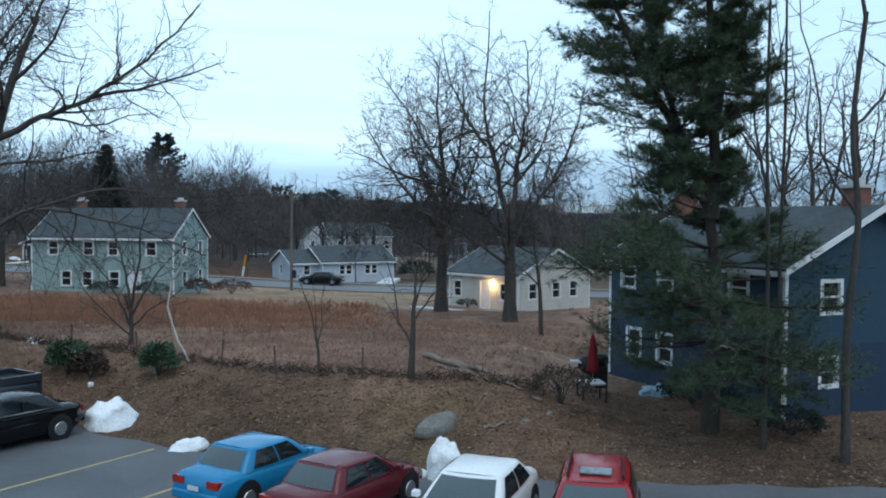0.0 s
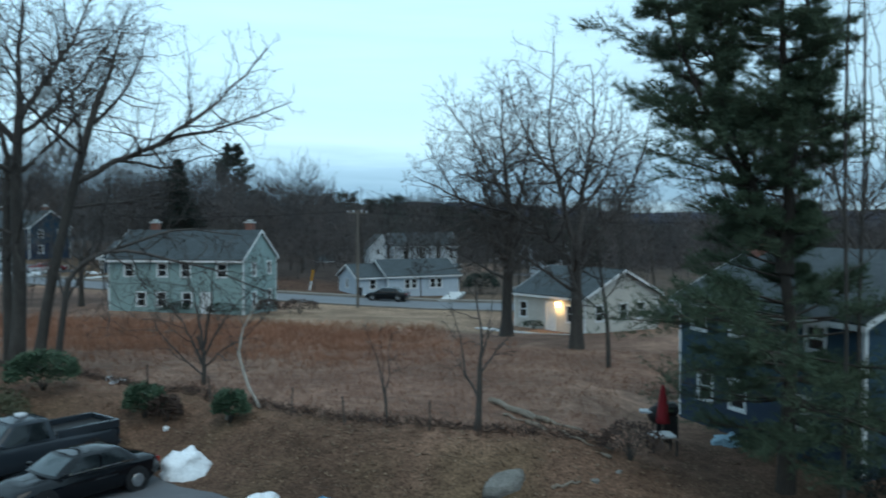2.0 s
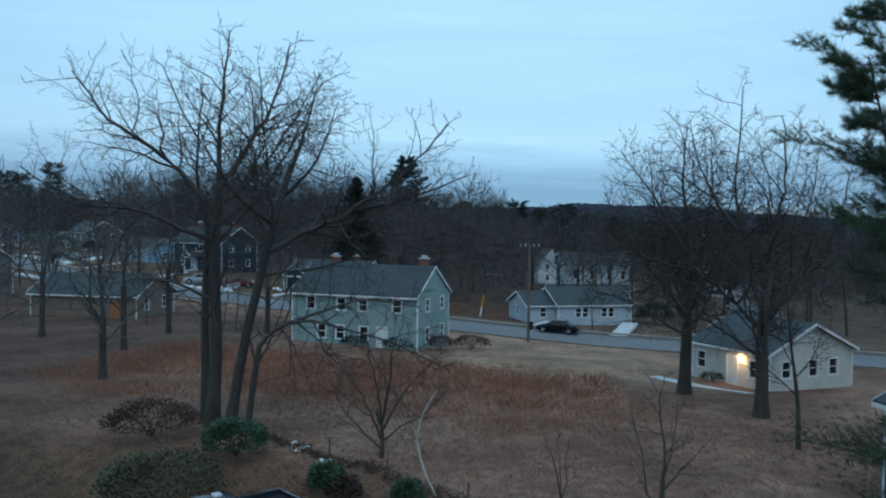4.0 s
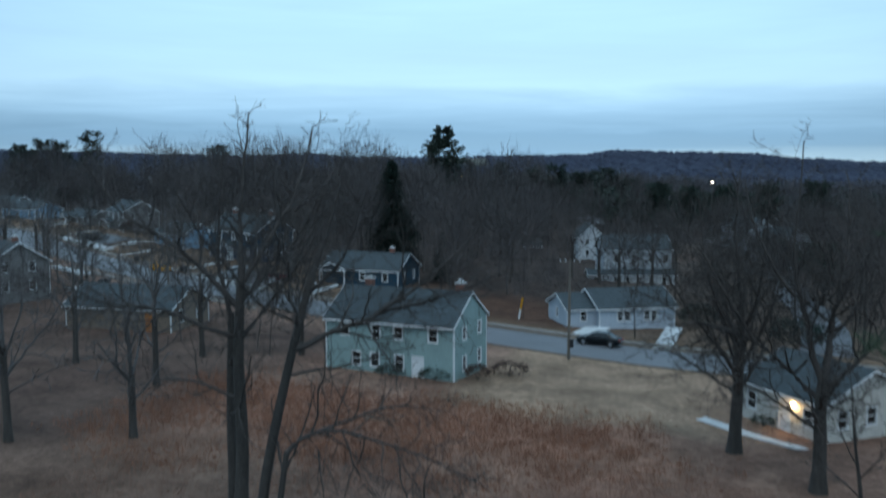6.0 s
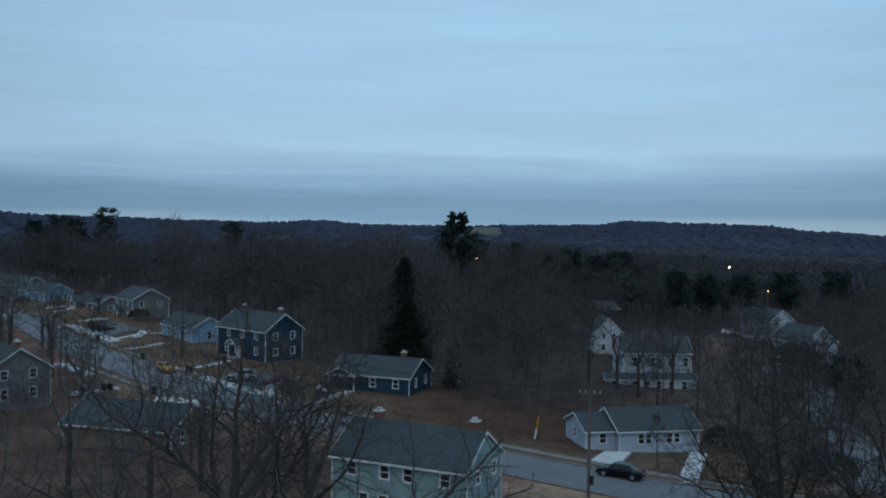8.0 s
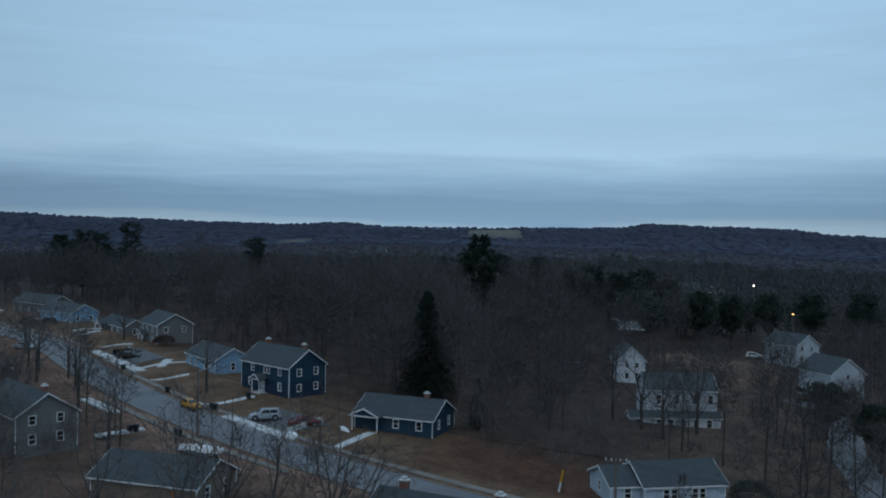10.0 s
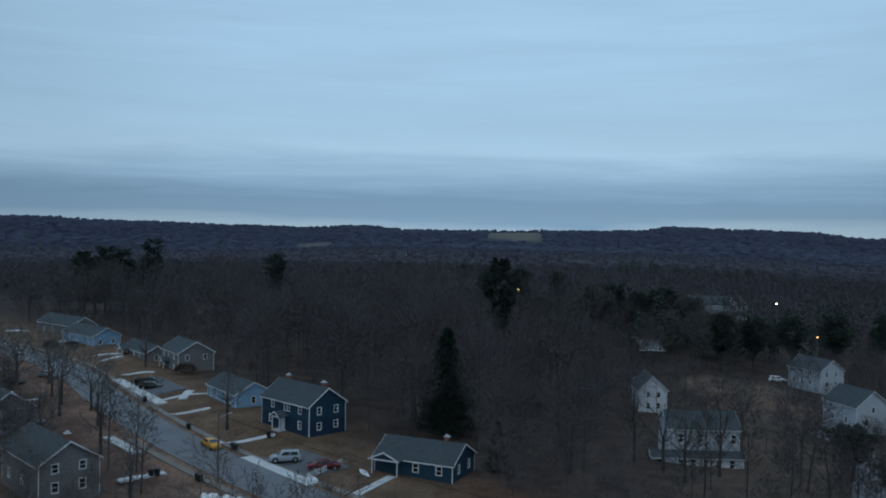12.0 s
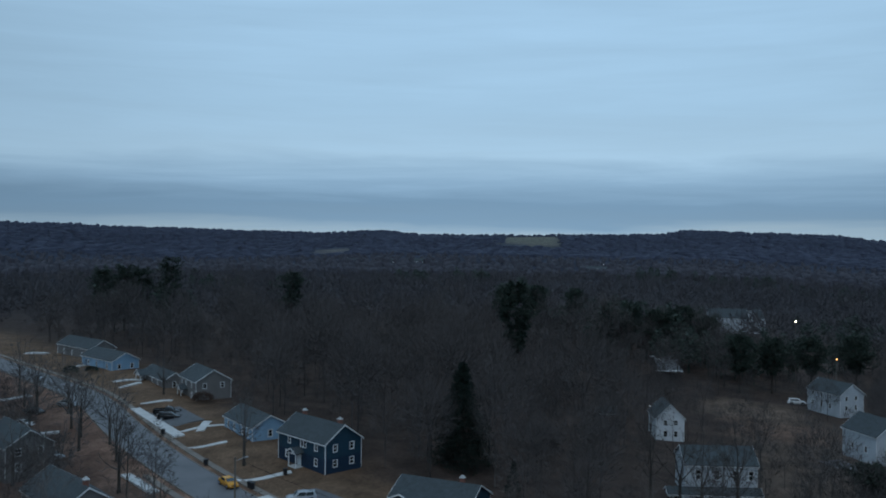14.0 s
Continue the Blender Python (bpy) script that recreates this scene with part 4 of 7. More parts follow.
SAPLING = [("stem", [(0, 0, 0), (-0.02, 0, 0.7), (-0.1, 0, 1.3)], 0.055, 0.04),
           ("limb", [(-0.1, 0, 1.2), (-0.25, 0, 2.0), (-0.5, 0.05, 2.7), (-0.75, 0.05, 3.3)], 0.03, 0.006),
           ("limb", [(-0.05, 0, 1.0), (0.1, 0.1, 1.6), (0.05, 0.1, 2.3), (0.2, 0.1, 3.0)], 0.026, 0.006),
           ("limb", [(-0.1, 0, 1.3), (-0.1, -0.2, 2.2), (-0.2, -0.3, 3.2)], 0.022, 0.006)]
limbed_tree("slender bare sapling at the field edge", -2.95, 23.8, 8, SAPLING, 31, (0.34, 0.005, 0.2, 0.7))
YOUNG = [("stem", [(0, 0, 0), (0.05, 0, 1.0), (0.08, 0, 2.2)], 0.12, 0.075),
         ("limb", [(0.08, 0, 2.1), (0.12, 0.1, 3.2), (-0.05, 0.2, 4.3), (0.1, 0.2, 5.4)], 0.06, 0.008),
         ("limb", [(0.0, 0, 1.2), (-0.35, 0, 1.9), (-0.55, 0.1, 3.0), (-0.9, 0.1, 4.4)], 0.045, 0.008),
         ("limb", [(0.08, 0, 1.9), (0.5, -0.1, 2.5), (0.8, -0.2, 2.9), (1.4, -0.2, 3.6)], 0.04, 0.008),
         ("limb", [(0.08, 0, 2.2), (0.35, 0.2, 3.3), (0.5, 0.3, 4.6)], 0.035, 0.008)]
limbed_tree("forked bare young tree at the field edge", 0.1, 22.9, 6, YOUNG, 33, (0.36, 0.0055, 0.2, 0.75))
CROOKED = [("stem", [(0, 0, 0), (-0.05, 0, 3.5), (0.2, 0, 6.5), (0.0, 0, 9.0), (0.3, 0, 12)], 0.11, 0.06),
           ("limb", [(0.2, 0, 6.6), (-0.6, 0.2, 8.0), (-0.9, 0.3, 10), (-1.6, 0.4, 13.4)], 0.06, 0.012),
           ("limb", [(0.0, 0, 9.0), (0.8, -0.2, 10), (1.0, -0.2, 12), (1.8, -0.3, 15)], 0.05, 0.012),
           ("limb", [(0.3, 0, 11.8), (0.1, 0.1, 14), (0.4, 0.2, 17)], 0.06, 0.012),
           ("limb", [(0.1, 0, 7.6), (-1.2, -0.2, 8.3), (-2.2, -0.2, 8.2)], 0.035, 0.01)]
limbed_tree("tall crooked bare tree beside the navy house", 12.0, 19.5, 8, CROOKED, 41, (0.6, 0.007, 0.3, 0.6), group="thin trees by the navy house")
THIN = [("stem", [(0, 0, 0), (0.05, 0, 5), (-0.05, 0, 10), (0.05, 0, 16)], 0.07, 0.025),
        ("limb", [(-0.05, 0, 10), (0.5, 0.1, 12), (0.6, 0.2, 15)], 0.025, 0.008),
        ("limb", [(0, 0, 8), (-0.7, 0.1, 9.2), (-1.0, 0.1, 11)], 0.022, 0.008),
        ("limb", [(0, 0, 6.6), (0.9, -0.1, 7.3), (1.3, -0.1, 8.6)], 0.02, 0.008)]
limbed_tree("tall thin bare tree beside the navy house", 10.15, 20.5, 5, THIN, 43, (0.6, 0.006, 0.2, 0.5), group="thin trees by the navy house")
limbed_tree("tall thin bare tree beside the navy house", 11.2, 22.4, 120, THIN, 44, (0.6, 0.006, 0.2, 0.55), group="thin trees by the navy house")
bare_tree("small bare tree beside the cream house", 5.3, 41.0, 8, 0.14, slim_spec(0.012), 47)
for i, (tx, ty, th) in enumerate([(19, 46, 16), (26, 52, 17), (15.5, 60, 15), (33, 58, 17), (22, 66, 16), (17.5, 37, 13), (28, 40, 16)]):
    k_ = th / 17
    limbed_tree("bare broadleaf tree behind the navy house", tx, ty, 70 * i, [(a, [tuple(v * k_ for v in q) for q in p_], r0 * 0.75, r1 * 0.8) for a, p_, r0, r1 in (OAK_B if i % 2 else OAK_A)], 60 + i, (0.95, 0.012, 0.15, 0.8), extra=3, group="trees behind the navy house")
for i, (tx, ty, th, w_) in enumerate([(-88.8, 94.2, 11, 0.1), (-93.7, 93.9, 10.5, 0.1), (-96, 96.2, 11, 0.12), (-90.5, 96, 9, 0.09), (-92.4, 118.3, 11.5, 0.2), (-122, 117.5, 12, 0.25), (-56.9, 86.4, 6, 0.12), (-64.1, 89.2, 4, 0.06),
                                      (-113, 110.5, 11, 0.2), (-138, 123, 12, 0.2), (-12.2, 92.5, 5, 0.09), (-39, 68, 11, 0.2), (-47, 64, 12, 0.22), (-44, 54, 13, 0.22), (-56, 58, 12, 0.2), (-36, 42, 10, 0.16), (-42, 38, 12, 0.2), (-112, 98, 9, 0.2), (-131, 119, 11, 0.2), (-148, 131, 12, 0.2), (-142, 152, 8, 0.2), (-124.7, 113, 13, 0.3), (-100.5, 99.0, 12, 0.25), (-160, 133, 13, 0.3), (-178, 143, 12, 0.3), (-146, 120, 12, 0.3), (-156, 130, 10, 0.2), (-165, 134, 9, 0.2), (-120, 96, 10, 0.2), (-108, 92, 9, 0.2), (-140, 108, 10, 0.2), (-78, 82, 9, 0.16), (-82, 88, 9, 0.14)]):
    if w_ < 0.15:
        bare_tree("slim bare street tree with grey bark", tx, ty, th, w_, slim_spec(0.016), 80 + i, group="street trees")
        continue
    k_ = th / 15
    limbed_tree("bare street tree with a wide grey crown", tx, ty, 80 * i, [(a, [tuple(v * k_ for v in q) for q in p_], r0 * 0.6, r1 * 0.8) for a, p_, r0, r1 in (OAK_A if i % 2 else OAK_B)], 80 + i, (0.95, 0.018, 0.25, 0.85), extra=3, group="street trees", twig=M_PALETWIG)

for i, (tx, ty, th) in enumerate([(-1.5, 99, 12), (4.0, 101.5, 13), (10.5, 97, 13), (1.5, 110, 12), (11.5, 113, 14), (-5.5, 116, 12), (15, 104, 14), (-11, 122, 12), (-1, 126, 13), (13, 124, 13), (-17, 127, 12), (19, 93, 13), (9, 140, 12), (-4, 138, 12), (-38, 134, 12), (-36, 126, 11)]):
    bare_tree("bare grey tree beside the pale house", tx, ty, th, 0.16, slim_spec(0.02), 140 + i, group="trees beside the pale house")

for i, (tx, ty, th) in enumerate([(-24.5, 137.5, 12), (-16.5, 140.5, 13), (-29.5, 140, 11), (-20.5, 133, 12)]):
    k_ = th / 15
    limbed_tree("bare grey tree in front of the white house", tx, ty, 50 * i, [(a, [tuple(v * k_ for v in q) for q in p_], r0 * 0.6, r1 * 0.8) for a, p_, r0, r1 in (OAK_B if i % 2 else OAK_A)], 170 + i, (0.95, 0.018, 0.25, 0.8), extra=2, group="trees by the white house")

# conifers
WP = [([(0, 0, 0), (0.05, 0, 2.4), (0.12, 0, 4.6), (-0.1, 0, 6.4), (-0.75, 0.1, 8.2), (-1.6, 0.2, 10.8), (-2.4, 0.3, 14.0), (-2.9, 0.3, 17.6)], 0.24, 0.11, 34),
      ([(-0.1, 0, 6.3), (0.05, 0.1, 8.0), (-0.1, 0.2, 11.0), (-0.2, 0.2, 14.5), (-0.3, 0.2, 19.5)], 0.22, 0.10, 24),
      ([(0.02, 0.1, 9.0), (0.3, 0.2, 11.0), (0.5, 0.2, 14.0), (0.6, 0.3, 17.8)], 0.14, 0.12, 14),
      ([(-0.9, 0.1, 8.6), (-2.1, -0.3, 10.4), (-3.3, -0.4, 13.2), (-3.8, -0.4, 15.5)], 0.12, 0.25, 10)]


def wp_reach(k):
    if k < 0.14:
        return 3.6
    if k < 0.30:
        return 4.9 * (0.8 + 0.3 * math.sin(k * 60))
    return (2.5 if k < 0.6 else 2.5 - 4.0 * (k - 0.6)) * (0.9 + 0.2 * math.sin(k * 41))


pine_tree("tall dark green white pine with forked leaders", 9.0, 21.7, 19.5, 0.34, wp_reach, 0.08, 3, 46, 7, 30, 4, 0.24, 0.0085, leaders=WP,
          lop=lambda k, az: (1 - 0.75 * max(0, math.cos(az)) * (sstep(0.27, 0.31, k) - sstep(0.40, 0.46, k))) * (1 + 0.3 * max(0, -math.cos(az)) * (sstep(0.38, 0.44, k) - sstep(0.58, 0.68, k))) * (1 - 0.35 * max(0, math.cos(az)) * sstep(0.46, 0.52, k)), low=0.42, bunch=10, upper=0.72, thin=lambda k: 0.12 if k < 0.3 else 0.4 if k < 0.44 else 0.3)
pine_tree("dark conical spruce behind the houses", -61.2, 138.0, 18.2, 0.3, lambda k: 6.0 * (1.03 - k) ** 0.85, 0.05, 7, 44, 13, 8, 2, 0.34, 0.05, M_SPRUCE, 0.25, category="spruce tree")
pine_tree("small dark spruce beside the navy house", -45.5, 121.0, 8.0, 0.15, lambda k: 1.9 * (1.03 - k), 0.06, 9, 24, 8, 6, 2, 0.25, 0.04, M_SPRUCE, 0.2, category="spruce tree")
for i, (px, py, top) in enumerate([(-82, 218.5, 28.5), (-77.5, 296, 17), (-70, 299, 18), (-61, 303, 15.5), (-54, 306, 17.4), (-46.6, 310, 14), (-264, 248, 26.5), (-256, 251, 28), (-250, 254, 27), (-240, 259, 31), (-197, 278, 26),
                                   (-30, 262, 13), (-22, 270, 12), (-12, 276, 12), (0, 285, 12), (14, 280, 13), (-130, 330, 20), (-118, 338, 21), (-104, 345, 20), (2, 150, 6), (8, 128, 7)]):
    gz = ground_z(px, py)
    pine_tree("dark green pine standing out of the bare woods", px, py, max(8, top - gz), 0.3, lambda k: (5.6 if top > 9 else 3.4) * math.sqrt(max(0.02, 1 - ((k - 0.72) / 0.33) ** 2)) * (0.85 + 0.25 * math.sin(k * 19 + i)), 0.36, 100 + i, 24, 6, 8, 2, 0.65, 0.12, M_FARPINE, bunch=11 if i == 0 else 4)


def proto(seed, height, fine):
    rng = random.Random(seed)
    V, F = [], []
    spec = [(4, 3, 10, 0.25, 0.5, 46, 0.02, 0.09, fine), (2, 3, 7, 0.15, 0.58, 46, 0.06, 0.18), (1, 1, 12, 0.05, 0.8, 48, 0.04, 0.2)]
    grow(V, F, rng, Vector((0, 0, 0)), Vector((0, 0, 1)), height, height * 0.0065, 0, spec)
    return np.array(V), np.array(F)


def scatter(name, protos, spots, material, rng):
    Vs, Fs, n = [], [], 0
    for x, y, s in spots:
        V, F = protos[rng.randrange(len(protos))]
        a = rng.uniform(0, 6.28)
        c, sn = math.cos(a), math.sin(a)
        h = s * rng.uniform(0.85, 1.15)
        Vs.append(np.stack([(V[:, 0] * c - V[:, 1] * sn) * s + x, (V[:, 0] * sn + V[:, 1] * c) * s + y, V[:, 2] * h + ground_z(x, y) - 0.2], 1))
        Fs.append(F + n)
        n += len(V)
    return big_mesh(name, np.concatenate(Vs), np.concatenate(Fs), material)


CLEAR = [(-55, 116, 11), (-82, 122, 12), (-104, 133, 12), (-134, 153, 13), (-155, 162, 12), (-181, 174, 13), (-14, 100, 11), (-35, 194, 7), (-30, 185, 6), (-18, 150, 10), (-5, 249, 9), (1, 200, 8),
         (-8, 215, 10), (-20, 205, 9), (-26, 232, 9), (-14, 226, 8), (-50, 270, 11), (0, 186, 7), (-31, 138, 8), (-20, 139, 8), (-24, 130, 6), (-32, 172, 7), (-30.5, 180, 6), (-28.5, 163, 6), (-30, 156, 4), (-6, 222, 8), (-97, 84, 10), (-66, 75, 11), (5, 62, 10), (-60, 138, 4), (-28, 68, 9), (-60, 424, 16), (-56, 405, 14), (-52, 392, 10), (-43, 432, 12), (-345, 1150, 30), (-345, 1115, 45), (-320, 1085, 40), (-300, 1110, 35), (-18.5, 319, 9), (-17.5, 306, 7), (-112, 316, 8), (-108.5, 305, 6), (-27, 240, 13), (-18, 250, 10), (-28, 226, 10), (-56, 285, 13), (-49, 262, 10), (-6, 356, 12), (-7, 342, 10), (-8, 325, 10), (-30, 530, 14), (-29, 514, 12), (-140, 393, 10), (-137, 380, 8), (-4, 178, 7), (5, 180, 7)]


def woods_spots(rng, r0, r1, step, az0, az1):
    out = []
    r = r0
    while r < r1:
        st = step * (1 + 0.25 * (r - r0) / max(1, r1 - r0))
        n = max(1, int(r * radians(az1 - az0) / st))
        for i in range(n):
            az = radians(az0 + (az1 - az0) * (i + rng.random()) / n)
            rr = r + rng.uniform(-0.5, 0.5) * st
            x, y = rr * math.sin(az), rr * math.cos(az)
            yr = road_y(max(-330, x))
            if -300 < x < 90 and yr - 9 < y < yr + (24 if x < -40 else 12):
                continue
            if y < yr and (x > -34 or y > yr - 20) and x < 12:
                continue
            if y < 66 and x > -60 and x < 40:
                continue
            if any((x - a) ** 2 + (y - b) ** 2 < c * c for a, b, c in CLEAR):
                continue
            if x > -34 and r0 < 100 and rng.random() < 0.35:
                continue
            out.append((x, y, rng.uniform(0.75, 1.2)))
        r += st
    return out


def dome_proto(seed, twigs, length, w, trunk=True):
    """A bare crown: a trunk, forked limbs and a rounded, lobed cloud of fine twigs."""
    r_ = random.Random(seed)
    V, F = [], []
    h = 14.0
    ax, az_ = r_.uniform(3.8, 5.0), r_.uniform(4.8, 5.6)
    if trunk:
        tube(V, F, [Vector((0, 0, 0)), Vector((0.1, 0, 3.5)), Vector((-0.1, 0.1, 6.5))], [0.12, 0.10, 0.08], 3)
        for _ in range(11):
            a = r_.uniform(0, 6.28)
            q = r_.uniform(0.3, 1.0)
            b = Vector((0, 0, r_.uniform(3.5, 6.5)))
            e = Vector((math.cos(a) * ax * q * 0.8, math.sin(a) * ax * q * 0.8, h * 0.66 + az_ * 0.7 * math.sqrt(1 - q * q * 0.9)))
            sliver(V, F, b, (e - b).normalized(), (e - b).length, 0.05, r_)
    for _ in range(twigs):
        a, u = r_.uniform(0, 6.28), r_.uniform(-0.75, 1.0)
        q = r_.uniform(0.35, 1.0) ** 0.6
        lobe = 1 + 0.28 * noise.noise(Vector((math.cos(a) * 1.6 + seed, math.sin(a) * 1.6, u * 1.6)))
        s_ = math.sqrt(1 - u * u)
        o = Vector((math.cos(a) * s_, math.sin(a) * s_, u))
        p = Vector((o.x * ax, o.y * ax, o.z * az_)) * q * lobe + Vector((0, 0, h * 0.64))
        d = (o * 0.7 + Vector((0, 0, 0.45)) + Vector((r_.uniform(-1, 1), r_.uniform(-1, 1), r_.uniform(-1, 1))) * 0.55).normalized()
        sliver(V, F, p - d * length * 0.6, d, length * r_.uniform(0.7, 1.3), w * r_.uniform(0.7, 1.4), r_)
    return np.array(V), np.array(F)


rng = random.Random(77)
P_NEAR = [proto(s, 13.2, 0.022) for s in (1, 2, 3, 4)]
P_MID = [dome_proto(s, 760, 1.6, 0.030) for s in range(8)]
spots = [(x, y, s * rng.choice((0.7, 0.88, 1.0, 1.15)) * (1.25 if x < -48 and y > road_y(max(-330, x)) else 1.4 if math.hypot(x, y) > 250 and x < -22 else 0.92)) for x, y, s in woods_spots(rng, 62, 330, 8.2, -76, 30)]
near_ = [q for q in spots if math.hypot(q[0], q[1]) < 118]
tagged(scatter("near_woods", P_NEAR, near_, M_NEARWOODS, rng), "bare grey-brown trees around the street", "woods", kind="stuff")
tagged(scatter("woods", P_MID, [q for q in spots if math.hypot(q[0], q[1]) >= 118], M_WOODS, rng), "bare brown winter woods behind the houses", "woods", kind="stuff")


def canopy_proto(seed, r, h, twigs, length, w, foot=0.5, shoulder=0.8):
    """A far bare crown: a lumpy closed dome fringed with twigs."""
    r_ = random.Random(seed)
    V, F = [], []
    for j in range(2):
        ph = (-0.1, 0.6)[j]
        for i in range(6):
            t_ = 2 * math.pi * (i + 0.5 * (j % 2)) / 6
            k_ = 1 + 0.15 * r_.uniform(-1, 1)
            V.append((r * math.cos(ph) * math.cos(t_) * k_, r * math.cos(ph) * math.sin(t_) * k_, h * (foot, shoulder)[j] * k_))
    V.append((0, 0, h))
    for i in range(6):
        a, b = i, (i + 1) % 6
        F.extend([(a, b, b + 6), (a, b + 6, a + 6), (a + 6, b + 6, 12)])
    for _ in range(twigs):
        a, u = r_.uniform(0, 6.28), r_.uniform(-0.2, 1.0)
        s_ = math.sqrt(1 - u * u)
        o = Vector((math.cos(a) * s_, math.sin(a) * s_, u))
        p = Vector((o.x * r, o.y * r, h * (0.55 + 0.45 * o.z)))
        d = (o + Vector((r_.uniform(-1, 1), r_.uniform(-1, 1), r_.uniform(0, 1))) * 0.6).normalized()
        sliver(V, F, p - d * length * 0.4, d, length * r_.uniform(0.7, 1.3), w, r_)
    return np.array(V), np.array(F)


P_LOW = [dome_proto(90 + s, 150, 3.4, 0.06, False) for s in range(4)]
spots = [(x, y, s * 0.44) for x, y, s in woods_spots(rng, 104, 330, 6.6, -66, 20)]
tagged(scatter("undergrowth", P_LOW, spots, M_WOODS, rng), "low bare undergrowth beneath the woods", "undergrowth", kind="stuff")
P_FAR = [dome_proto(40 + s, 56, 2.5, 0.17, False) for s in range(6)]
spots = [(x, y, s * rng.choice((0.75, 0.95, 1.2)) * (1 - 0.25 * sstep(650, 1000, math.hypot(x, y)))) for x, y, s in woods_spots(rng, 330, 1000, 9.5, -72, 28)]
fw = scatter("far_woods", P_FAR, spots, M_FARWOODS_HAZE, rng)
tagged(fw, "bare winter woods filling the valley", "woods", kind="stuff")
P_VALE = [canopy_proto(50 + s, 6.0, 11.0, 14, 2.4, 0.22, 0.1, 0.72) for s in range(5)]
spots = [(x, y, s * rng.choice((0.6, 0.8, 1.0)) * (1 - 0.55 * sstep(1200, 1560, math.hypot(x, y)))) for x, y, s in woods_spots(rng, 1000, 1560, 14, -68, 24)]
tagged(scatter("valley_woods", P_VALE, spots, M_VALEWOODS_HAZE, rng), "bare woods below the hills, tinted bluish for haze", "woods", kind="stuff")
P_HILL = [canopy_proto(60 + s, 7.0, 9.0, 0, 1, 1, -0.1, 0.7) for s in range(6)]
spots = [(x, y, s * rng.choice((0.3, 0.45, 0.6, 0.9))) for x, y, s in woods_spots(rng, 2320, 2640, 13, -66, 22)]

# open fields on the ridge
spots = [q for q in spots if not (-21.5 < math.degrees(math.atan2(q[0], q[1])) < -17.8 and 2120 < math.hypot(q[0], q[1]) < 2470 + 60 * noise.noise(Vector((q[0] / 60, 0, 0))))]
hw_ = scatter("hill_woods", P_HILL, spots, M_HILLWOODS_HAZE, rng)
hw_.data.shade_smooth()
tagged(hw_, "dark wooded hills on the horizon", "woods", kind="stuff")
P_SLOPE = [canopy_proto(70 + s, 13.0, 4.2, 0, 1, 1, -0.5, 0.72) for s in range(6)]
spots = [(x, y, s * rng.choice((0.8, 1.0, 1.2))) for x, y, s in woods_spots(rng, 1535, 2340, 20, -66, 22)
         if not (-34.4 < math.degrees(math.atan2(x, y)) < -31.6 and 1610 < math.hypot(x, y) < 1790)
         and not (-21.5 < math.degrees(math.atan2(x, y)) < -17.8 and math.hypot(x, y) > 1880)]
sw_ = scatter("slope_woods", P_SLOPE, spots, M_HILLWOODS_HAZE, rng)
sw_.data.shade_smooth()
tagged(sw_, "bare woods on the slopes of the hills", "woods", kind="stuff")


def pine_proto(seed):
    """A distant pine: a rounded, broken crown of dark needle sprays on a trunk."""
    r_ = random.Random(seed)
    V, F = [], []
    tube(V, F, [Vector((0, 0, 0)), Vector((0, 0, 14))], [0.25, 0.1], 3)
    wid = r_.uniform(3.2, 4.2)
    for _ in range(210):
        a, u = r_.uniform(0, 6.28), r_.uniform(-1, 1)
        s_ = math.sqrt(1 - u * u)
        q = r_.uniform(0.3, 1.0) ** 0.5 * (1 + 0.3 * noise.noise(Vector((math.cos(a) * 1.5 + seed * 3, math.sin(a) * 1.5, u * 2.2))))
        o = Vector((math.cos(a) * s_, math.sin(a) * s_, u))
        p = Vector((o.x * wid * (1.0 - 0.3 * u), o.y * wid * (1.0 - 0.3 * u), o.z * 6.5)) * q + Vector((0, 0, 10.0))
        d = (Vector((o.x, o.y, 0.2)) + Vector((r_.uniform(-1, 1), r_.uniform(-1, 1), r_.uniform(-0.6, 0.6))) * 0.6).normalized()
        sliver(V, F, p - d * 0.7, d, r_.uniform(1.2, 2.2), r_.uniform(0.25, 0.5), r_)
    return np.array(V), np.array(F)


P_PINE = [pine_proto(s) for s in range(4)]
spots = []
for cx, cy, n, sp in [(-84, 338, 26, 26), (-84, 366, 18, 20), (-40, 286, 9, 12), (-26, 302, 14, 16), (6, 324, 16, 18), (-170, 460, 16, 16), (-370, 700, 14, 24), (-318, 735, 14, 24), (-640, 606, 16, 26), (-600, 636, 16, 26), (-342, 488, 14, 18), (-402, 476, 10, 16),
                      (20, 420, 40, 44), (60, 380, 36, 40), (10, 770, 40, 60), (-95, 835, 14, 24), (-190, 900, 16, 40), (90, 560, 50, 80), (-66, 302, 16, 20), (-44, 312, 12, 18), (-252, 256, 14, 16), (-120, 342, 10, 20)]:
    for _ in range(n):
        spots.append((cx + rng.gauss(0, sp * 0.55), cy + rng.gauss(0, sp * 0.4), rng.uniform(0.7, 1.1) * (0.78 if cx > -50 and cy > 250 else 1.0)))
tagged(scatter("evergreen_woods", P_PINE, spots, M_EVERGREEN_HAZE, rng), "dark clumps of pines among bare woods", "woods", kind="stuff")


# ---- vehicles ----
M_TYRE = mat("tyre_rubber", (0.02, 0.02, 0.021), (0.012, 0.012, 0.013), 0.9, 5, 30)
M_RIM = mat("alloy_rim", (0.45, 0.46, 0.48), (0.3, 0.31, 0.32), 0.35, 5, 20, metal=0.8)
M_CARGLASS = mat("car_glass", (0.022, 0.038, 0.043), (0.015, 0.028, 0.032), 0.04, 1.5, 6, spec=0.5)
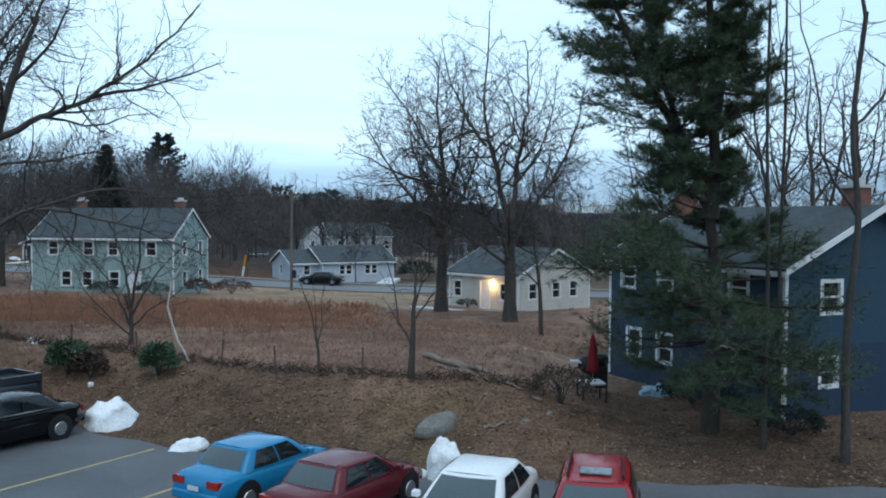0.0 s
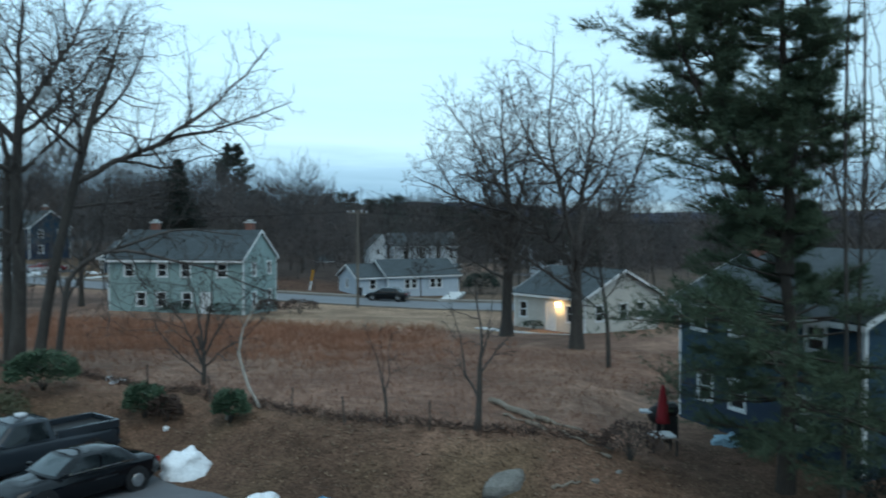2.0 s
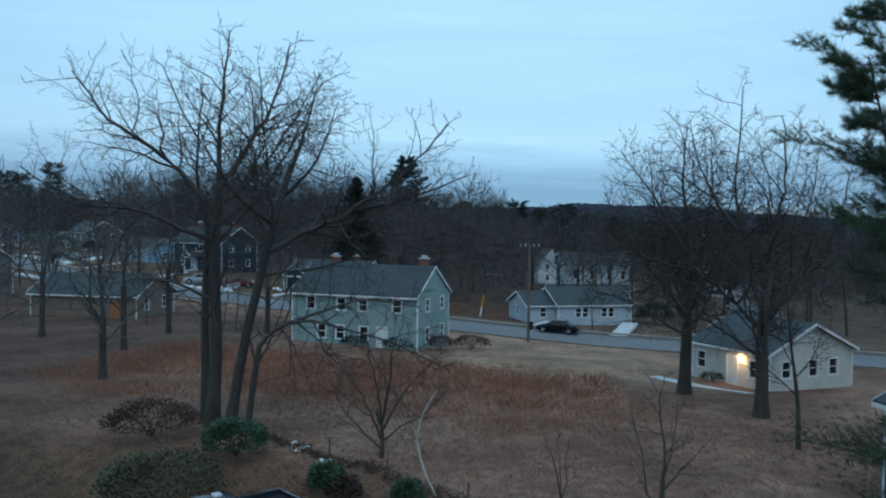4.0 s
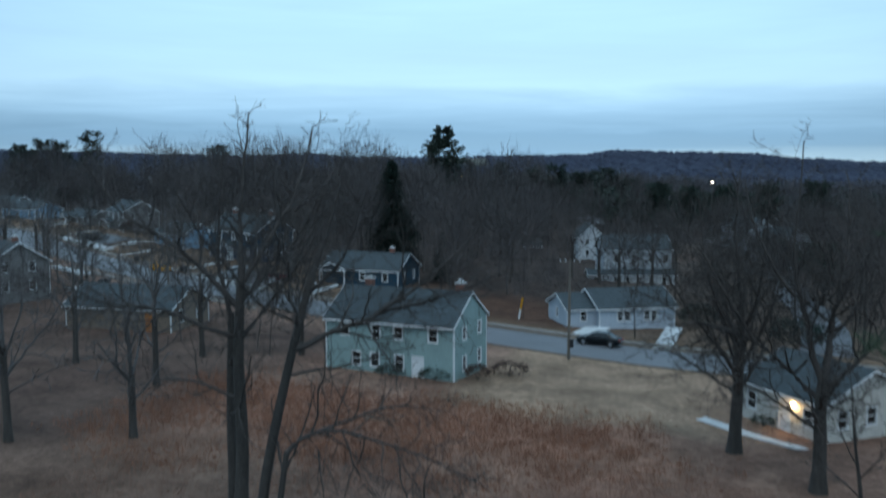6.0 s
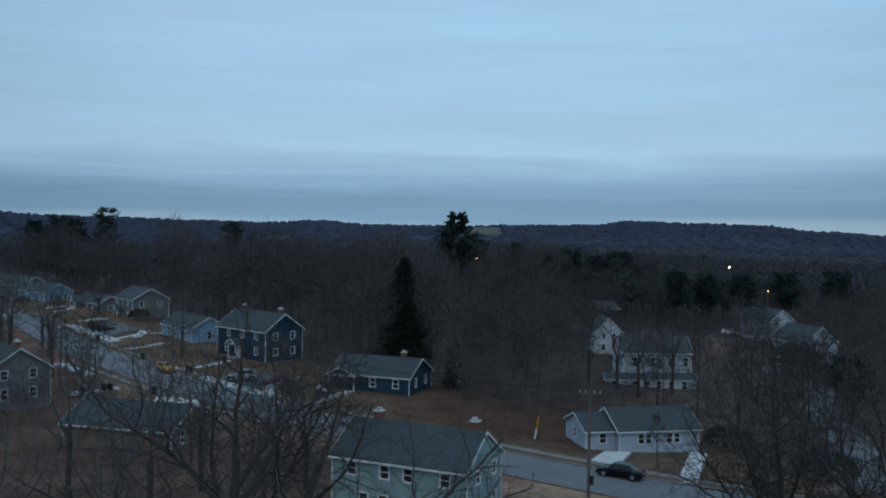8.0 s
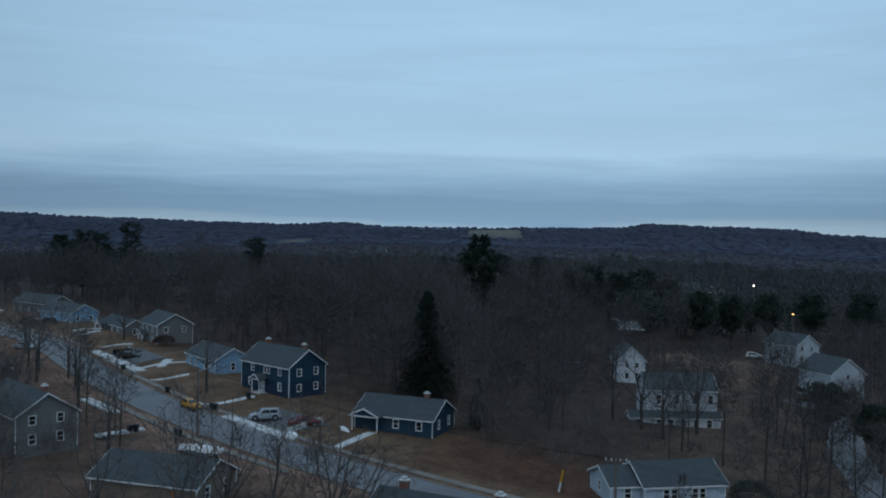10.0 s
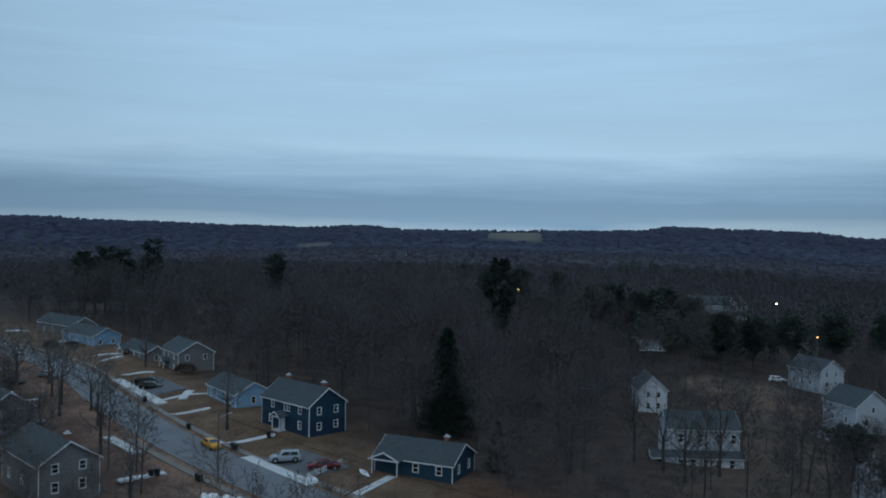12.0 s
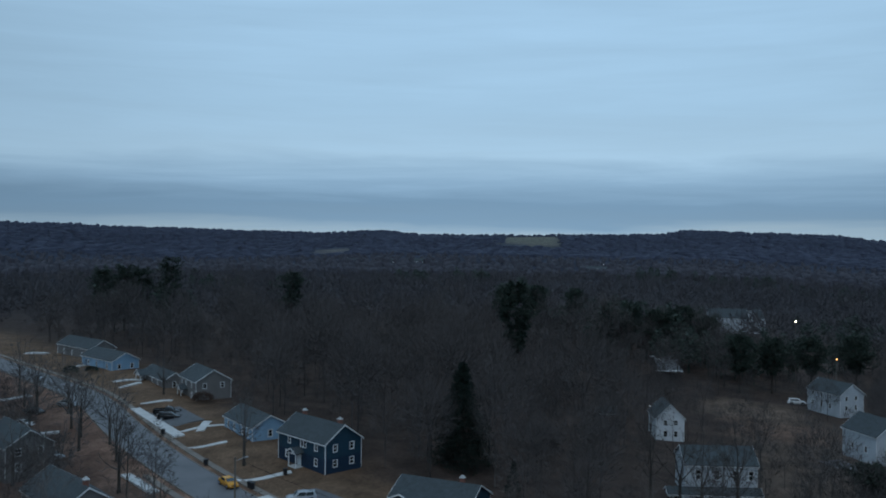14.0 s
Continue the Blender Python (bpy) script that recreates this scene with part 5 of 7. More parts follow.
M_CARGLASS.node_tree.nodes["Principled BSDF"].inputs["IOR"].default_value = 1.8
# side panes darker than the screens: their dim reflection is put into the colour
M_SIDEGLASS = mat("darkened_side_glass", (0.012, 0.016, 0.018), (0.008, 0.011, 0.013), 0.06, 1.5, 6, spec=0.4)
M_BLACKTRIM = mat("black_plastic_trim", (0.018, 0.018, 0.02), (0.01, 0.01, 0.011), 0.6, 5, 30)
M_REDLENS = mat("red_lamp_lens", (0.35, 0.02, 0.015), (0.25, 0.015, 0.012), 0.15, 5, 30, spec=0.5)
M_CLEARLENS = mat("clear_lamp_lens", (0.6, 0.62, 0.64), (0.45, 0.46, 0.48), 0.12, 5, 30, spec=0.6)
M_PLATE = mat("number_plate", (0.6, 0.62, 0.64), (0.5, 0.5, 0.52), 0.5, 5, 30)
M_CHROME = mat("chrome", (0.6, 0.6, 0.62), (0.5, 0.5, 0.52), 0.15, 5, 30, metal=1.0)


M_HEAD = lamp_mat("lit_headlamp", (1.0, 0.9, 0.75), 14)


def paint(name, c):
    m = mat(name, c, tuple(v * 0.88 for v in c), 0.2, 0.8, 12, spec=0.35)
    m.node_tree.nodes["Principled BSDF"].inputs["Coat Weight"].default_value = 0.0
    return m


def quad_inset(c, k0, k1, h0, h1, lift):
    """A panel on the quad c (bottom left, bottom right, top right, top left) between fractions, lifted off it."""
    bl, br, tr, tl = [Vector(q) for q in c]
    n = (br - bl).cross(tl - bl).normalized() * lift

    def at(u, v):
        return bl.lerp(br, u).lerp(tl.lerp(tr, u), v) + n
    a = [at(k0, h0), at(k1, h0), at(k1, h1), at(k0, h1)]
    b = [q - n * 0.9 for q in a]
    return a + b


def panel(name, c, k0, k1, h0, h1, material, parent, lift=0.012):
    V = quad_inset(c, k0, k1, h0, h1, lift)
    return mesh_ob(name, V, [(0, 1, 2, 3), (0, 4, 5, 1), (1, 5, 6, 2), (2, 6, 7, 3), (3, 7, 4, 0)], material, parent)


CAR_KINDS = {
    # length, width, clearance; outline of the lower body (place, height); cabin: base rear, base front, roof rear, roof front, base z, roof z
    "sedan": (4.6, 1.76, [(-0.5, 0.62), (-0.49, 0.88), (-0.42, 0.97), (-0.26, 1.0), (0.18, 0.96), (0.36, 0.87), (0.46, 0.76), (0.5, 0.55)], (-0.35, 0.24, -0.22, 0.08, 0.94, 1.44)),
    "suv": (4.6, 1.84, [(-0.5, 0.65), (-0.49, 1.02), (-0.42, 1.08), (-0.26, 1.08), (0.2, 1.06), (0.38, 0.98), (0.47, 0.85), (0.5, 0.6)], (-0.48, 0.25, -0.42, 0.10, 1.04, 1.68)),
    "pickup": (5.7, 1.96, [(-0.5, 0.7), (-0.497, 1.06), (-0.45, 1.08), (-0.2, 1.08), (0.2, 1.10), (0.4, 1.05), (0.485, 0.95), (0.5, 0.6)], (-0.10, 0.25, -0.07, 0.13, 1.06, 1.78)),
    "hatch": (4.05, 1.66, [(-0.5, 0.6), (-0.495, 0.84), (-0.46, 0.91), (-0.26, 0.93), (0.18, 0.90), (0.36, 0.82), (0.46, 0.70), (0.5, 0.5)], (-0.33, 0.23, -0.235, 0.075, 0.88, 1.38)),
    "estate": (4.4, 1.74, [(-0.5, 0.62), (-0.49, 0.92), (-0.44, 0.98), (-0.26, 1.0), (0.18, 0.96), (0.36, 0.87), (0.46, 0.76), (0.5, 0.55)], (-0.46, 0.24, -0.37, 0.09, 0.94, 1.50)),
}


def car(label, x, y, heading, kind, body, z=None, category="car", group="", plate=True, lit=None):
    """heading: degrees of the nose, from east, counter-clockwise."""
    L, W, line, cab = CAR_KINDS[kind]
    c = empty("pickup_truck" if kind == "pickup" else "car", pose(x, y, ground_z(x, y) if z is None else z, 0, 0, heading))
    tagged(c, label, category, group)
    hw = W / 2
    V, F = [], []
    for fx, top in line:
        xx = fx * L
        nose = 1 - 0.16 * sstep(0.38, 0.5, abs(fx))
        low = 0.2 + 0.14 * sstep(0.42, 0.5, abs(fx))
        sec = [(0.86, low), (0.98, low + 0.12), (1.0, 0.55), (0.985, top - 0.16 if top > 0.75 else 0.56), (0.93, top - 0.05), (0.80, top), (0.4, top + 0.015)]
        ring_ = [(xx, -hw * nose * a, max(b, low)) for a, b in sec] + [(xx, hw * nose * a, max(b, low)) for a, b in reversed(sec)]
        V += ring_
    n = 14
    for i in range(len(line) - 1):
        for k in range(n):
            F.append((i * n + k, (i + 1) * n + k, (i + 1) * n + (k + 1) % n, i * n + (k + 1) % n))
    F.append(tuple(range(n - 1, -1, -1))[::-1])
    F.append(tuple(range((len(line) - 1) * n, len(line) * n))[::-1])
    bd = mesh_ob("body", V, F, body, c, smooth=True)
    # cabin: curved sides, screens and roof that meet at the pillars
    b0, b1, r0, r1, zb, zr = cab
    wb, wr = hw * 0.93, hw * 0.72
    B = [Vector(q) for q in ((b0 * L, -wb, zb), (b1 * L, -wb, zb), (b1 * L, wb, zb), (b0 * L, wb, zb))]
    R = [Vector(q) for q in ((r0 * L, -wr, zr - 0.06), (r1 * L, -wr, zr - 0.06), (r1 * L, wr, zr - 0.06), (r0 * L, wr, zr - 0.06))]

    def curved(q, bulge, u, v):
        bl, br, tr, tl = q
        return bl.lerp(br, u).lerp(tl.lerp(tr, u), v) + bulge * (4 * u * (1 - u)) * (0.35 + 0.65 * (4 * v * (1 - v)) if bulge.z == 0 else 4 * v * (1 - v))

    def patch(q, bulge, u0, u1, v0, v1, lift):
        n_ = (q[1] - q[0]).cross(q[3] - q[0]).normalized() * lift
        V, F = [], []
        for j_ in range(7):
            for i_ in range(9):
                V.append((curved(q, bulge, u0 + (u1 - u0) * i_ / 8, v0 + (v1 - v0) * j_ / 6) + n_)[:])
        for j_ in range(6):
            for i_ in range(8):
                F.append((j_ * 9 + i_, j_ * 9 + i_ + 1, j_ * 9 + i_ + 10, j_ * 9 + i_ + 9))
        return V, F
    sides = [((B[0], B[1], R[1], R[0]), Vector((0, -0.05, 0))), ((B[2], B[3], R[3], R[2]), Vector((0, 0.05, 0))),
             ((B[1], B[2], R[2], R[1]), Vector((0.16, 0, 0))), ((B[3], B[0], R[0], R[3]), Vector((-0.12, 0, 0)))]
    CV, CF = [], []
    for q, bu in sides + [((R[0], R[1], R[2], R[3]), Vector((0, 0, 0.07)))]:
        V, F = patch(q, bu, 0, 1, 0, 1, 0)
        k_ = len(CV)
        CV += V
        CF += [tuple(i_ + k_ for i_ in f) for f in F]
    cabin = mesh_ob("cabin", CV, CF, body, c, smooth=True)
    bm = bmesh.new()
    bm.from_mesh(cabin.data)
    bmesh.ops.remove_doubles(bm, verts=bm.verts, dist=0.03)
    bm.normal_update()
    sharp = [e for e in bm.edges if len(e.link_faces) == 2 and e.calc_face_angle(0) > 0.5]
    bmesh.ops.bevel(bm, geom=sharp, offset=0.075, segments=3, affect="EDGES", profile=0.5)
    for f in bm.faces:
        f.smooth = True
    bm.to_mesh(cabin.data)
    bm.free()
    for nm, k_, spans in (("windscreen", 2, ((0.06, 0.94),)), ("rear_window", 3, ((0.08, 0.92),)), ("side_window", 0, ((0.12, 0.485), (0.515, 0.88))), ("side_window", 1, ((0.12, 0.485), (0.515, 0.88)))):
        q, bu = sides[k_]
        for u0, u1 in spans:
            V, F = patch(q, bu, u0, u1, 0.1, 0.9, 0.014)
            mesh_ob(nm, V, F, M_SIDEGLASS if nm == "side_window" else M_CARGLASS, c, smooth=True)
    if body == P_BLACK:
        for s in (-1, 1):
            box("window_trim", b0 * L * 0.8, b1 * L * 0.75, s * (wb + 0.035) - 0.012, s * (wb + 0.035) + 0.012, zb + 0.03, zb + 0.055, M_CHROME, c, "chrome window strip")
    # wheels
    r = 0.33 if kind in ("sedan", "hatch") else 0.38
    for fx in (-0.31, 0.31):
        for s in (-1, 1):
            bm = bmesh.new()
            bmesh.ops.create_cone(bm, cap_ends=True, segments=20, radius1=r, radius2=r, depth=0.22, matrix=pose(fx * L, s * (hw - 0.085), r, 90, 0, 0))
            wl_ = part("wheel", bm, M_TYRE, c)
            bm = bmesh.new()
            bmesh.ops.create_cone(bm, cap_ends=True, segments=16, radius1=r * 0.62, radius2=r * 0.55, depth=0.03, matrix=pose(fx * L, s * (hw + 0.03), r, 90 if s < 0 else -90, 0, 0))
            part("rim", bm, M_RIM, wl_)
            # flat black disc on the closed body stands for the shaded wheel well
            bm = bmesh.new()
            bmesh.ops.create_cone(bm, cap_ends=True, segments=20, radius1=r * 1.2, radius2=r * 1.2, depth=0.02, matrix=pose(fx * L, s * (hw - 0.0), r + 0.02, 90, 0, 0))
            part("wheel_well_disc", bm, M_BLACKTRIM, c)
    for s in (-1, 1):
        box("tail_lamp", -0.5 * L - 0.015, -0.5 * L + 0.12, s * hw * 0.62 - 0.17, s * hw * 0.62 + 0.17, 0.68, 0.84, M_REDLENS, c, "red tail lamp")
        box("headlamp", 0.465 * L, 0.494 * L, s * hw * 0.60 - 0.15, s * hw * 0.60 + 0.15, 0.47, 0.60 if kind in ("sedan", "hatch", "estate") else 0.72, lit or M_CLEARLENS, c, "lit headlamp" if lit else "clear headlamp")
        box("wing_mirror", b1 * L - 0.28, b1 * L - 0.14, s * (hw + 0.08) - 0.08, s * (hw + 0.08) + 0.08, zb + 0.03, zb + 0.16, body, c, bevel=0.02)
    box("rear_bumper", -0.5 * L - 0.06, -0.5 * L + 0.06, -hw * 0.82, hw * 0.82, 0.36, 0.56, body if kind != "pickup" else M_CHROME, c, bevel=0.03)
    box("front_bumper", 0.5 * L - 0.08, 0.5 * L + 0.05, -hw * 0.82, hw * 0.82, 0.34, 0.52, body if kind != "pickup" else M_CHROME, c, bevel=0.03)
    box("grille", 0.495 * L, 0.505 * L, -hw * 0.4, hw * 0.4, 0.54, 0.68 if kind != "pickup" else 0.92, M_BLACKTRIM, c)
    if plate:
        box("number_plate", -0.5 * L - 0.075, -0.5 * L - 0.06, -0.16, 0.16, 0.60, 0.70, M_PLATE, c, "plain pale number plate")
    if kind == "estate":
        for s in (-1, 1):
            box("roof_rail", r0 * L + 0.15, r1 * L - 0.15, s * wr * 0.86 - 0.02, s * wr * 0.86 + 0.02, zr - 0.03, zr + 0.07, M_BLACKTRIM, c, "black roof rail", bevel=0.01)
        box("sunroof", r1 * L - 0.75, r1 * L - 0.3, -wr * 0.5, wr * 0.5, zr - 0.02, zr + 0.022, M_CARGLASS, c, "dark sunroof pane", bevel=0.008)
    if kind == "pickup":
        box("load_bed", -0.485 * L, -0.12 * L, -hw * 0.8, hw * 0.8, 1.09, 1.108, M_BLACKTRIM, c, "open black load bed")
        for s in (-1, 1):
            box("bed_rail", -0.49 * L, -0.11 * L, s * hw * 0.86 - 0.06, s * hw * 0.86 + 0.06, 1.02, 1.30, body, c, bevel=0.02)
        box("tailgate", -0.498 * L, -0.482 * L, -hw * 0.86, hw * 0.86, 0.75, 1.28, body, c, bevel=0.01)
        box("cab_lamp", 0.0, 0.3, -0.15, 0.15, zr - 0.01, zr + 0.12, M_CLEARLENS, c, "pale lamp on the cab roof", bevel=0.03)
    return c


P_BLUE = paint("bright_blue_paint", (0.006, 0.185, 0.37))
P_MAROON = paint("maroon_paint", (0.105, 0.009, 0.015))
P_WHITE = paint("white_car_paint", (0.72, 0.74, 0.75))
P_RED = paint("red_paint", (0.28, 0.015, 0.02))
P_BLACK = paint("black_paint", (0.004, 0.005, 0.007))
P_BLACK.node_tree.nodes["Principled BSDF"].inputs["Roughness"].default_value = 0.07
P_SLATE = paint("slate_grey_paint", (0.022, 0.028, 0.036))
P_DKRED = paint("dark_red_paint", (0.13, 0.01, 0.015))
P_TAXI = paint("yellow_paint", (0.55, 0.25, 0.015))
P_SILVER = paint("silver_paint", (0.30, 0.33, 0.36))
LZ = LOT_Z + 0.03
car("bright blue sedan parked in a stall", -2.85, 16.2, 62, "hatch", P_BLUE, LZ)
car("maroon sedan parked in a stall", -0.6, 14.95, 62, "hatch", P_MAROON, LZ)
car("white sedan parked facing the lot", 2.25, 13.75, -107, "sedan", P_WHITE, LZ)
car("red estate car with roof rails parked on the lot", 4.6, 13.2, -99, "estate", P_RED, LZ)
car("black sedan parked beside a snow heap", -11.35, 19.75, 241, "sedan", P_BLACK, LZ)
car("slate grey pickup truck with open load bed", -14.5, 22.15, 239, "pickup", P_SLATE, LZ, "pickup truck")
SZ = 0.07
car("dark sedan parked beside the pale house", -15.0, 86.9, 172, "sedan", P_BLACK, street_z(-15) + SZ)
car("yellow taxi-coloured car parked at the kerb", -88.0, 109.0, -28, "sedan", P_TAXI, street_z(-88) + 0.07)
car("silver sport utility car on a driveway", -73.8, 108.2, -143, "suv", P_SILVER, street_z(-74) + 0.25)
car("red car on a driveway behind a picket fence", -67.0, 108.0, 40, "sedan", P_DKRED, street_z(-67) + 0.2)
car("dark pickup on a driveway", -129.5, 140.0, 30, "pickup", P_BLACK, street_z(-129) + 0.25, "pickup truck")
car("dark sport utility car on a driveway", -126.0, 136.8, 30, "suv", P_BLACK, street_z(-126) + 0.25)
car("silver car with lit headlamps on the street", -185.6, 154.4, -16, "sedan", P_SILVER, street_z(-186) + 0.07, lit=M_HEAD)
car("white car on a side driveway", -126.5, 108.5, 20, "sedan", P_SILVER, ground_z(-126.5, 108.5) + 0.02)

# ---- street furniture ----
M_POLE = mat("weathered_pole_wood", (0.16, 0.14, 0.12), (0.10, 0.09, 0.08), 0.95, 2, 20, bump=0.4, stretch=(1, 1, 0.2))
M_BIN = mat("dark_bin_plastic", (0.02, 0.022, 0.026), (0.014, 0.015, 0.018), 0.6, 3, 20)
M_WIRE = mat("cable", (0.015, 0.015, 0.016), None, 0.8)


def utility_pole(x, y, h, deg, arm=True):
    u = empty("utility_pole", pose(x, y, ground_z(x, y), 0, 0, deg))
    tagged(u, "weathered wooden utility pole with crossarm" if arm else "slim wooden utility pole beside the street", "utility pole")
    bm = bmesh.new()
    bmesh.ops.create_cone(bm, cap_ends=True, segments=10, radius1=0.16, radius2=0.11, depth=h, matrix=Matrix.Translation((0, 0, h / 2)))
    part("pole", bm, M_POLE, u)
    if arm:
        box("crossarm", -1.0, 1.0, 0.12, 0.22, h - 0.35, h - 0.22, M_POLE, u)
        for k in (-0.9, -0.4, 0.4, 0.9):
            bm = bmesh.new()
            bmesh.ops.create_cone(bm, cap_ends=True, segments=8, radius1=0.06, radius2=0.04, depth=0.2, matrix=Matrix.Translation((k, 0.17, h - 0.12)))
            part("insulator", bm, M_CLEARLENS, u)
        box("equipment_box", 0.1, 0.45, -0.3, -0.1, 1.2, 2.0, M_BIN, u, "dark box on the pole")
    else:
        bm = bmesh.new()
        bmesh.ops.create_cone(bm, cap_ends=True, segments=6, radius1=0.03, radius2=0.03, depth=1.6, matrix=pose(0.8, 0, h - 0.4, 0, 80, 0))
        arm_ = part("lamp_arm", bm, M_RIM, u)
        box("lamp_head", 1.5, 2.0, -0.1, 0.1, h - 0.33, h - 0.22, M_RIM, arm_)
    return u


def cable(a, b, sag):
    V, F = [], []
    pts = [Vector(a).lerp(Vector(b), i / 12) - Vector((0, 0, sag * 4 * (i / 12) * (1 - i / 12))) for i in range(13)]
    tube(V, F, pts, [0.015] * 13, 3)
    return tagged(mesh_ob("overhead_cable", V, F, M_WIRE), "thin black overhead cable between poles", "cable", "overhead cables")


utility_pole(-16.5, 79.2, 9.6, 10)
utility_pole(-75.6, 95.3, 9.5, 70, False)
utility_pole(32.0, 73.0, 9.6, 10)
for k in (-0.9, 0.9):
    cable((-16.5 + k, 79.35, 9.6 + ground_z(-16.5, 79.2) - 0.1), (32 + k, 73.2, 9.5 + ground_z(32, 73)), 1.0)
    cable((-16.5 + k, 79.35, 9.6 + ground_z(-16.5, 79.2) - 0.1), (-75.6, 95.3, 9.4 + ground_z(-75.6, 95.3)), 1.2)


def bin_thing(x, y, deg, z=None):
    b = empty("wheelie_bin", pose(x, y, ground_z(x, y) + 0.05 if z is None else z, 0, 0, deg))
    tagged(b, "dark plastic wheeled rubbish bin at the kerb", "rubbish bin", "rubbish bins")
    bm = bmesh.new()
    vs = bm_box(bm, -0.34, 0.34, -0.36, 0.36, 0.12, 1.0)
    for v in vs[:4]:
        v.co.x *= 0.75
        v.co.y *= 0.75
    part("bin_body", bm, M_BIN, b)
    box("lid", -0.37, 0.37, -0.4, 0.4, 1.0, 1.08, M_BIN, b, bevel=0.02)
    for s in (-1, 1):
        bm = bmesh.new()
        bmesh.ops.create_cone(bm, cap_ends=True, segments=12, radius1=0.13, radius2=0.13, depth=0.06, matrix=pose(s * 0.26, 0.28, 0.13, 0, 90, 0))
        part("wheel", bm, M_TYRE, b)
    return b


for bx, by in [(-83.8, 109.6), (-84.6, 109.9), (-98.4, 115.9), (-85.4, 93.4), (-84.8, 93.9), (-78.6, 94.8), (-77.9, 94.5), (-119, 127.6), (-82.5, 116.2)]:
    bin_thing(bx, by, 25)


def mound(name, label, x, y, rx, ry, h, seed, material=None, deg=0, category="snow heap", z=None, rough=0.35, lobes=5.0):
    """A lumpy heap that rests on the ground."""
    V, F = [], []
    nu, nv = 30, 12
    for j in range(nv + 1):
        ph = j / nv * math.pi / 2
        for i in range(nu):
            th = 2 * math.pi * i / nu
            n1 = 1 + rough * noise.noise(Vector((math.cos(th) * 1.5 * lobes / 5, math.sin(th) * 1.5 * lobes / 5, ph * 1.2 + seed)))
            n2 = 1 + rough * 0.6 * noise.noise(Vector((math.cos(th) * lobes, math.sin(th) * lobes, ph * 3 + seed * 2)))
            rr = math.cos(ph) ** 0.7 * n1 * n2
            zz = math.sin(ph) ** 1.1 * h * (1 + rough * 1.2 * noise.noise(Vector((rr * math.cos(th) * 2.5, rr * math.sin(th) * 2.5, seed * 3))))
            V.append((rx * rr * math.cos(th), ry * rr * math.sin(th), zz - 0.12 * (j == 0)))
    for j in range(nv):
        for i in range(nu):
            F.append((j * nu + i, j * nu + (i + 1) % nu, (j + 1) * nu + (i + 1) % nu, (j + 1) * nu + i))
    ob = mesh_ob(name, V, F, material or M_SNOW, smooth=True)
    ob.matrix_world = pose(x, y, (ground_z(x, y) if z is None else z), 0, 0, deg)
    return tagged(ob, label, category)


mound("snow_heap", "melting heap of ploughed snow on the lot edge", -9.2, 22.3, 0.8, 0.74, 0.8, 1.3, z=LZ - 0.05, rough=0.3, lobes=3.4)
mound("snow_heap", "low melting patch of snow on the lot edge", -5.85, 20.0, 0.55, 0.35, 0.3, 2.6, z=LZ - 0.03, deg=35)
mound("snow_heap", "melting heap of dirty snow behind the white car", 1.45, 17.7, 0.5, 0.45, 0.85, 4.1, z=LZ + 0.0, rough=0.3, lobes=3)
mound("snow_heap", "thin strip of leftover snow on the bank", -0.75, 18.6, 0.42, 0.13, 0.16, 5.1, deg=-12)
mound("snow_heap", "thin leftover lump of snow on the bank", 0.75, 17.8, 0.3, 0.2, 0.2, 5.9)
for i, (sx, sy, a, b, h) in enumerate([(-18.2, 19.0, 2.4, 1.1, 1.1), (-15.8, 16.6, 1.6, 0.7, 0.5), (-13.5, 28.2, 0.35, 0.2, 0.1), (-12.8, 27.6, 0.3, 0.15, 0.1), (-15.2, 29.5, 0.5, 0.15, 0.1), (-16, 30.2, 0.35, 0.12, 0.1),
                                       (-11.2, 25.3, 0.18, 0.1, 0.08), (-61.5, 109.8, 1.5, 0.4, 0.3), (-65.8, 103.2, 1.2, 0.5, 0.5), (-88.5, 112, 1.0, 0.3, 0.2)]):
    mound("snow_patch", "small leftover patch of old snow", sx, sy, a, b, h, 7.7 + i, deg=20 * i, category="snow patch")
M_ROCK = mat("grey_boulder", (0.19, 0.185, 0.17), (0.10, 0.095, 0.088), 0.9, 2, 12, bump=0.6)
bm = bmesh.new()
rngr = random.Random(8)
rings = []
for zz, k in ((0.0, 1.0), (0.18, 1.04), (0.34, 0.86)):
    rings.append([bm.verts.new((0.95 * k * math.cos(a) * q + 0.1 * zz, 0.55 * k * math.sin(a) * q, zz + 0.05 * math.cos(a * 2)))
                  for a, q in ((0.1, 1.0), (0.8, 0.9), (1.5, 1.05), (2.4, 0.85), (3.2, 1.05), (4.0, 0.9), (4.9, 1.1), (5.6, 0.92))])
bm.faces.new(rings[0][::-1])
bm.faces.new(rings[2])
for r0, r1 in zip(rings, rings[1:]):
    for k in range(8):
        bm.faces.new((r0[k], r0[(k + 1) % 8], r1[(k + 1) % 8], r1[k]))
bmesh.ops.bevel(bm, geom=bm.edges[:], offset=0.035, segments=2, affect="EDGES")
boulder = tagged(part("boulder", bm, M_ROCK), "flat grey boulder set in the grassy bank", "boulder")
boulder.matrix_world = pose(1.05, 20.4, ground_z(1.05, 20.4) - 0.12, 14, -12, 44) @ Matrix.Scale(0.82, 4)
for i, (rx_, ry_, a) in enumerate([(3.6, 20.6, 0.26), (4.3, 21.2, 0.22), (-8.7, 24.9, 0.3)]):
    mound("stone", "small grey stone in the grass", rx_, ry_, a * 0.6, a * 0.4, a * 0.35, 11.1 + i, M_ROCK, 40 * i, "stone", z=ground_z(rx_, ry_) - 0.04, rough=0.3, lobes=2.5)


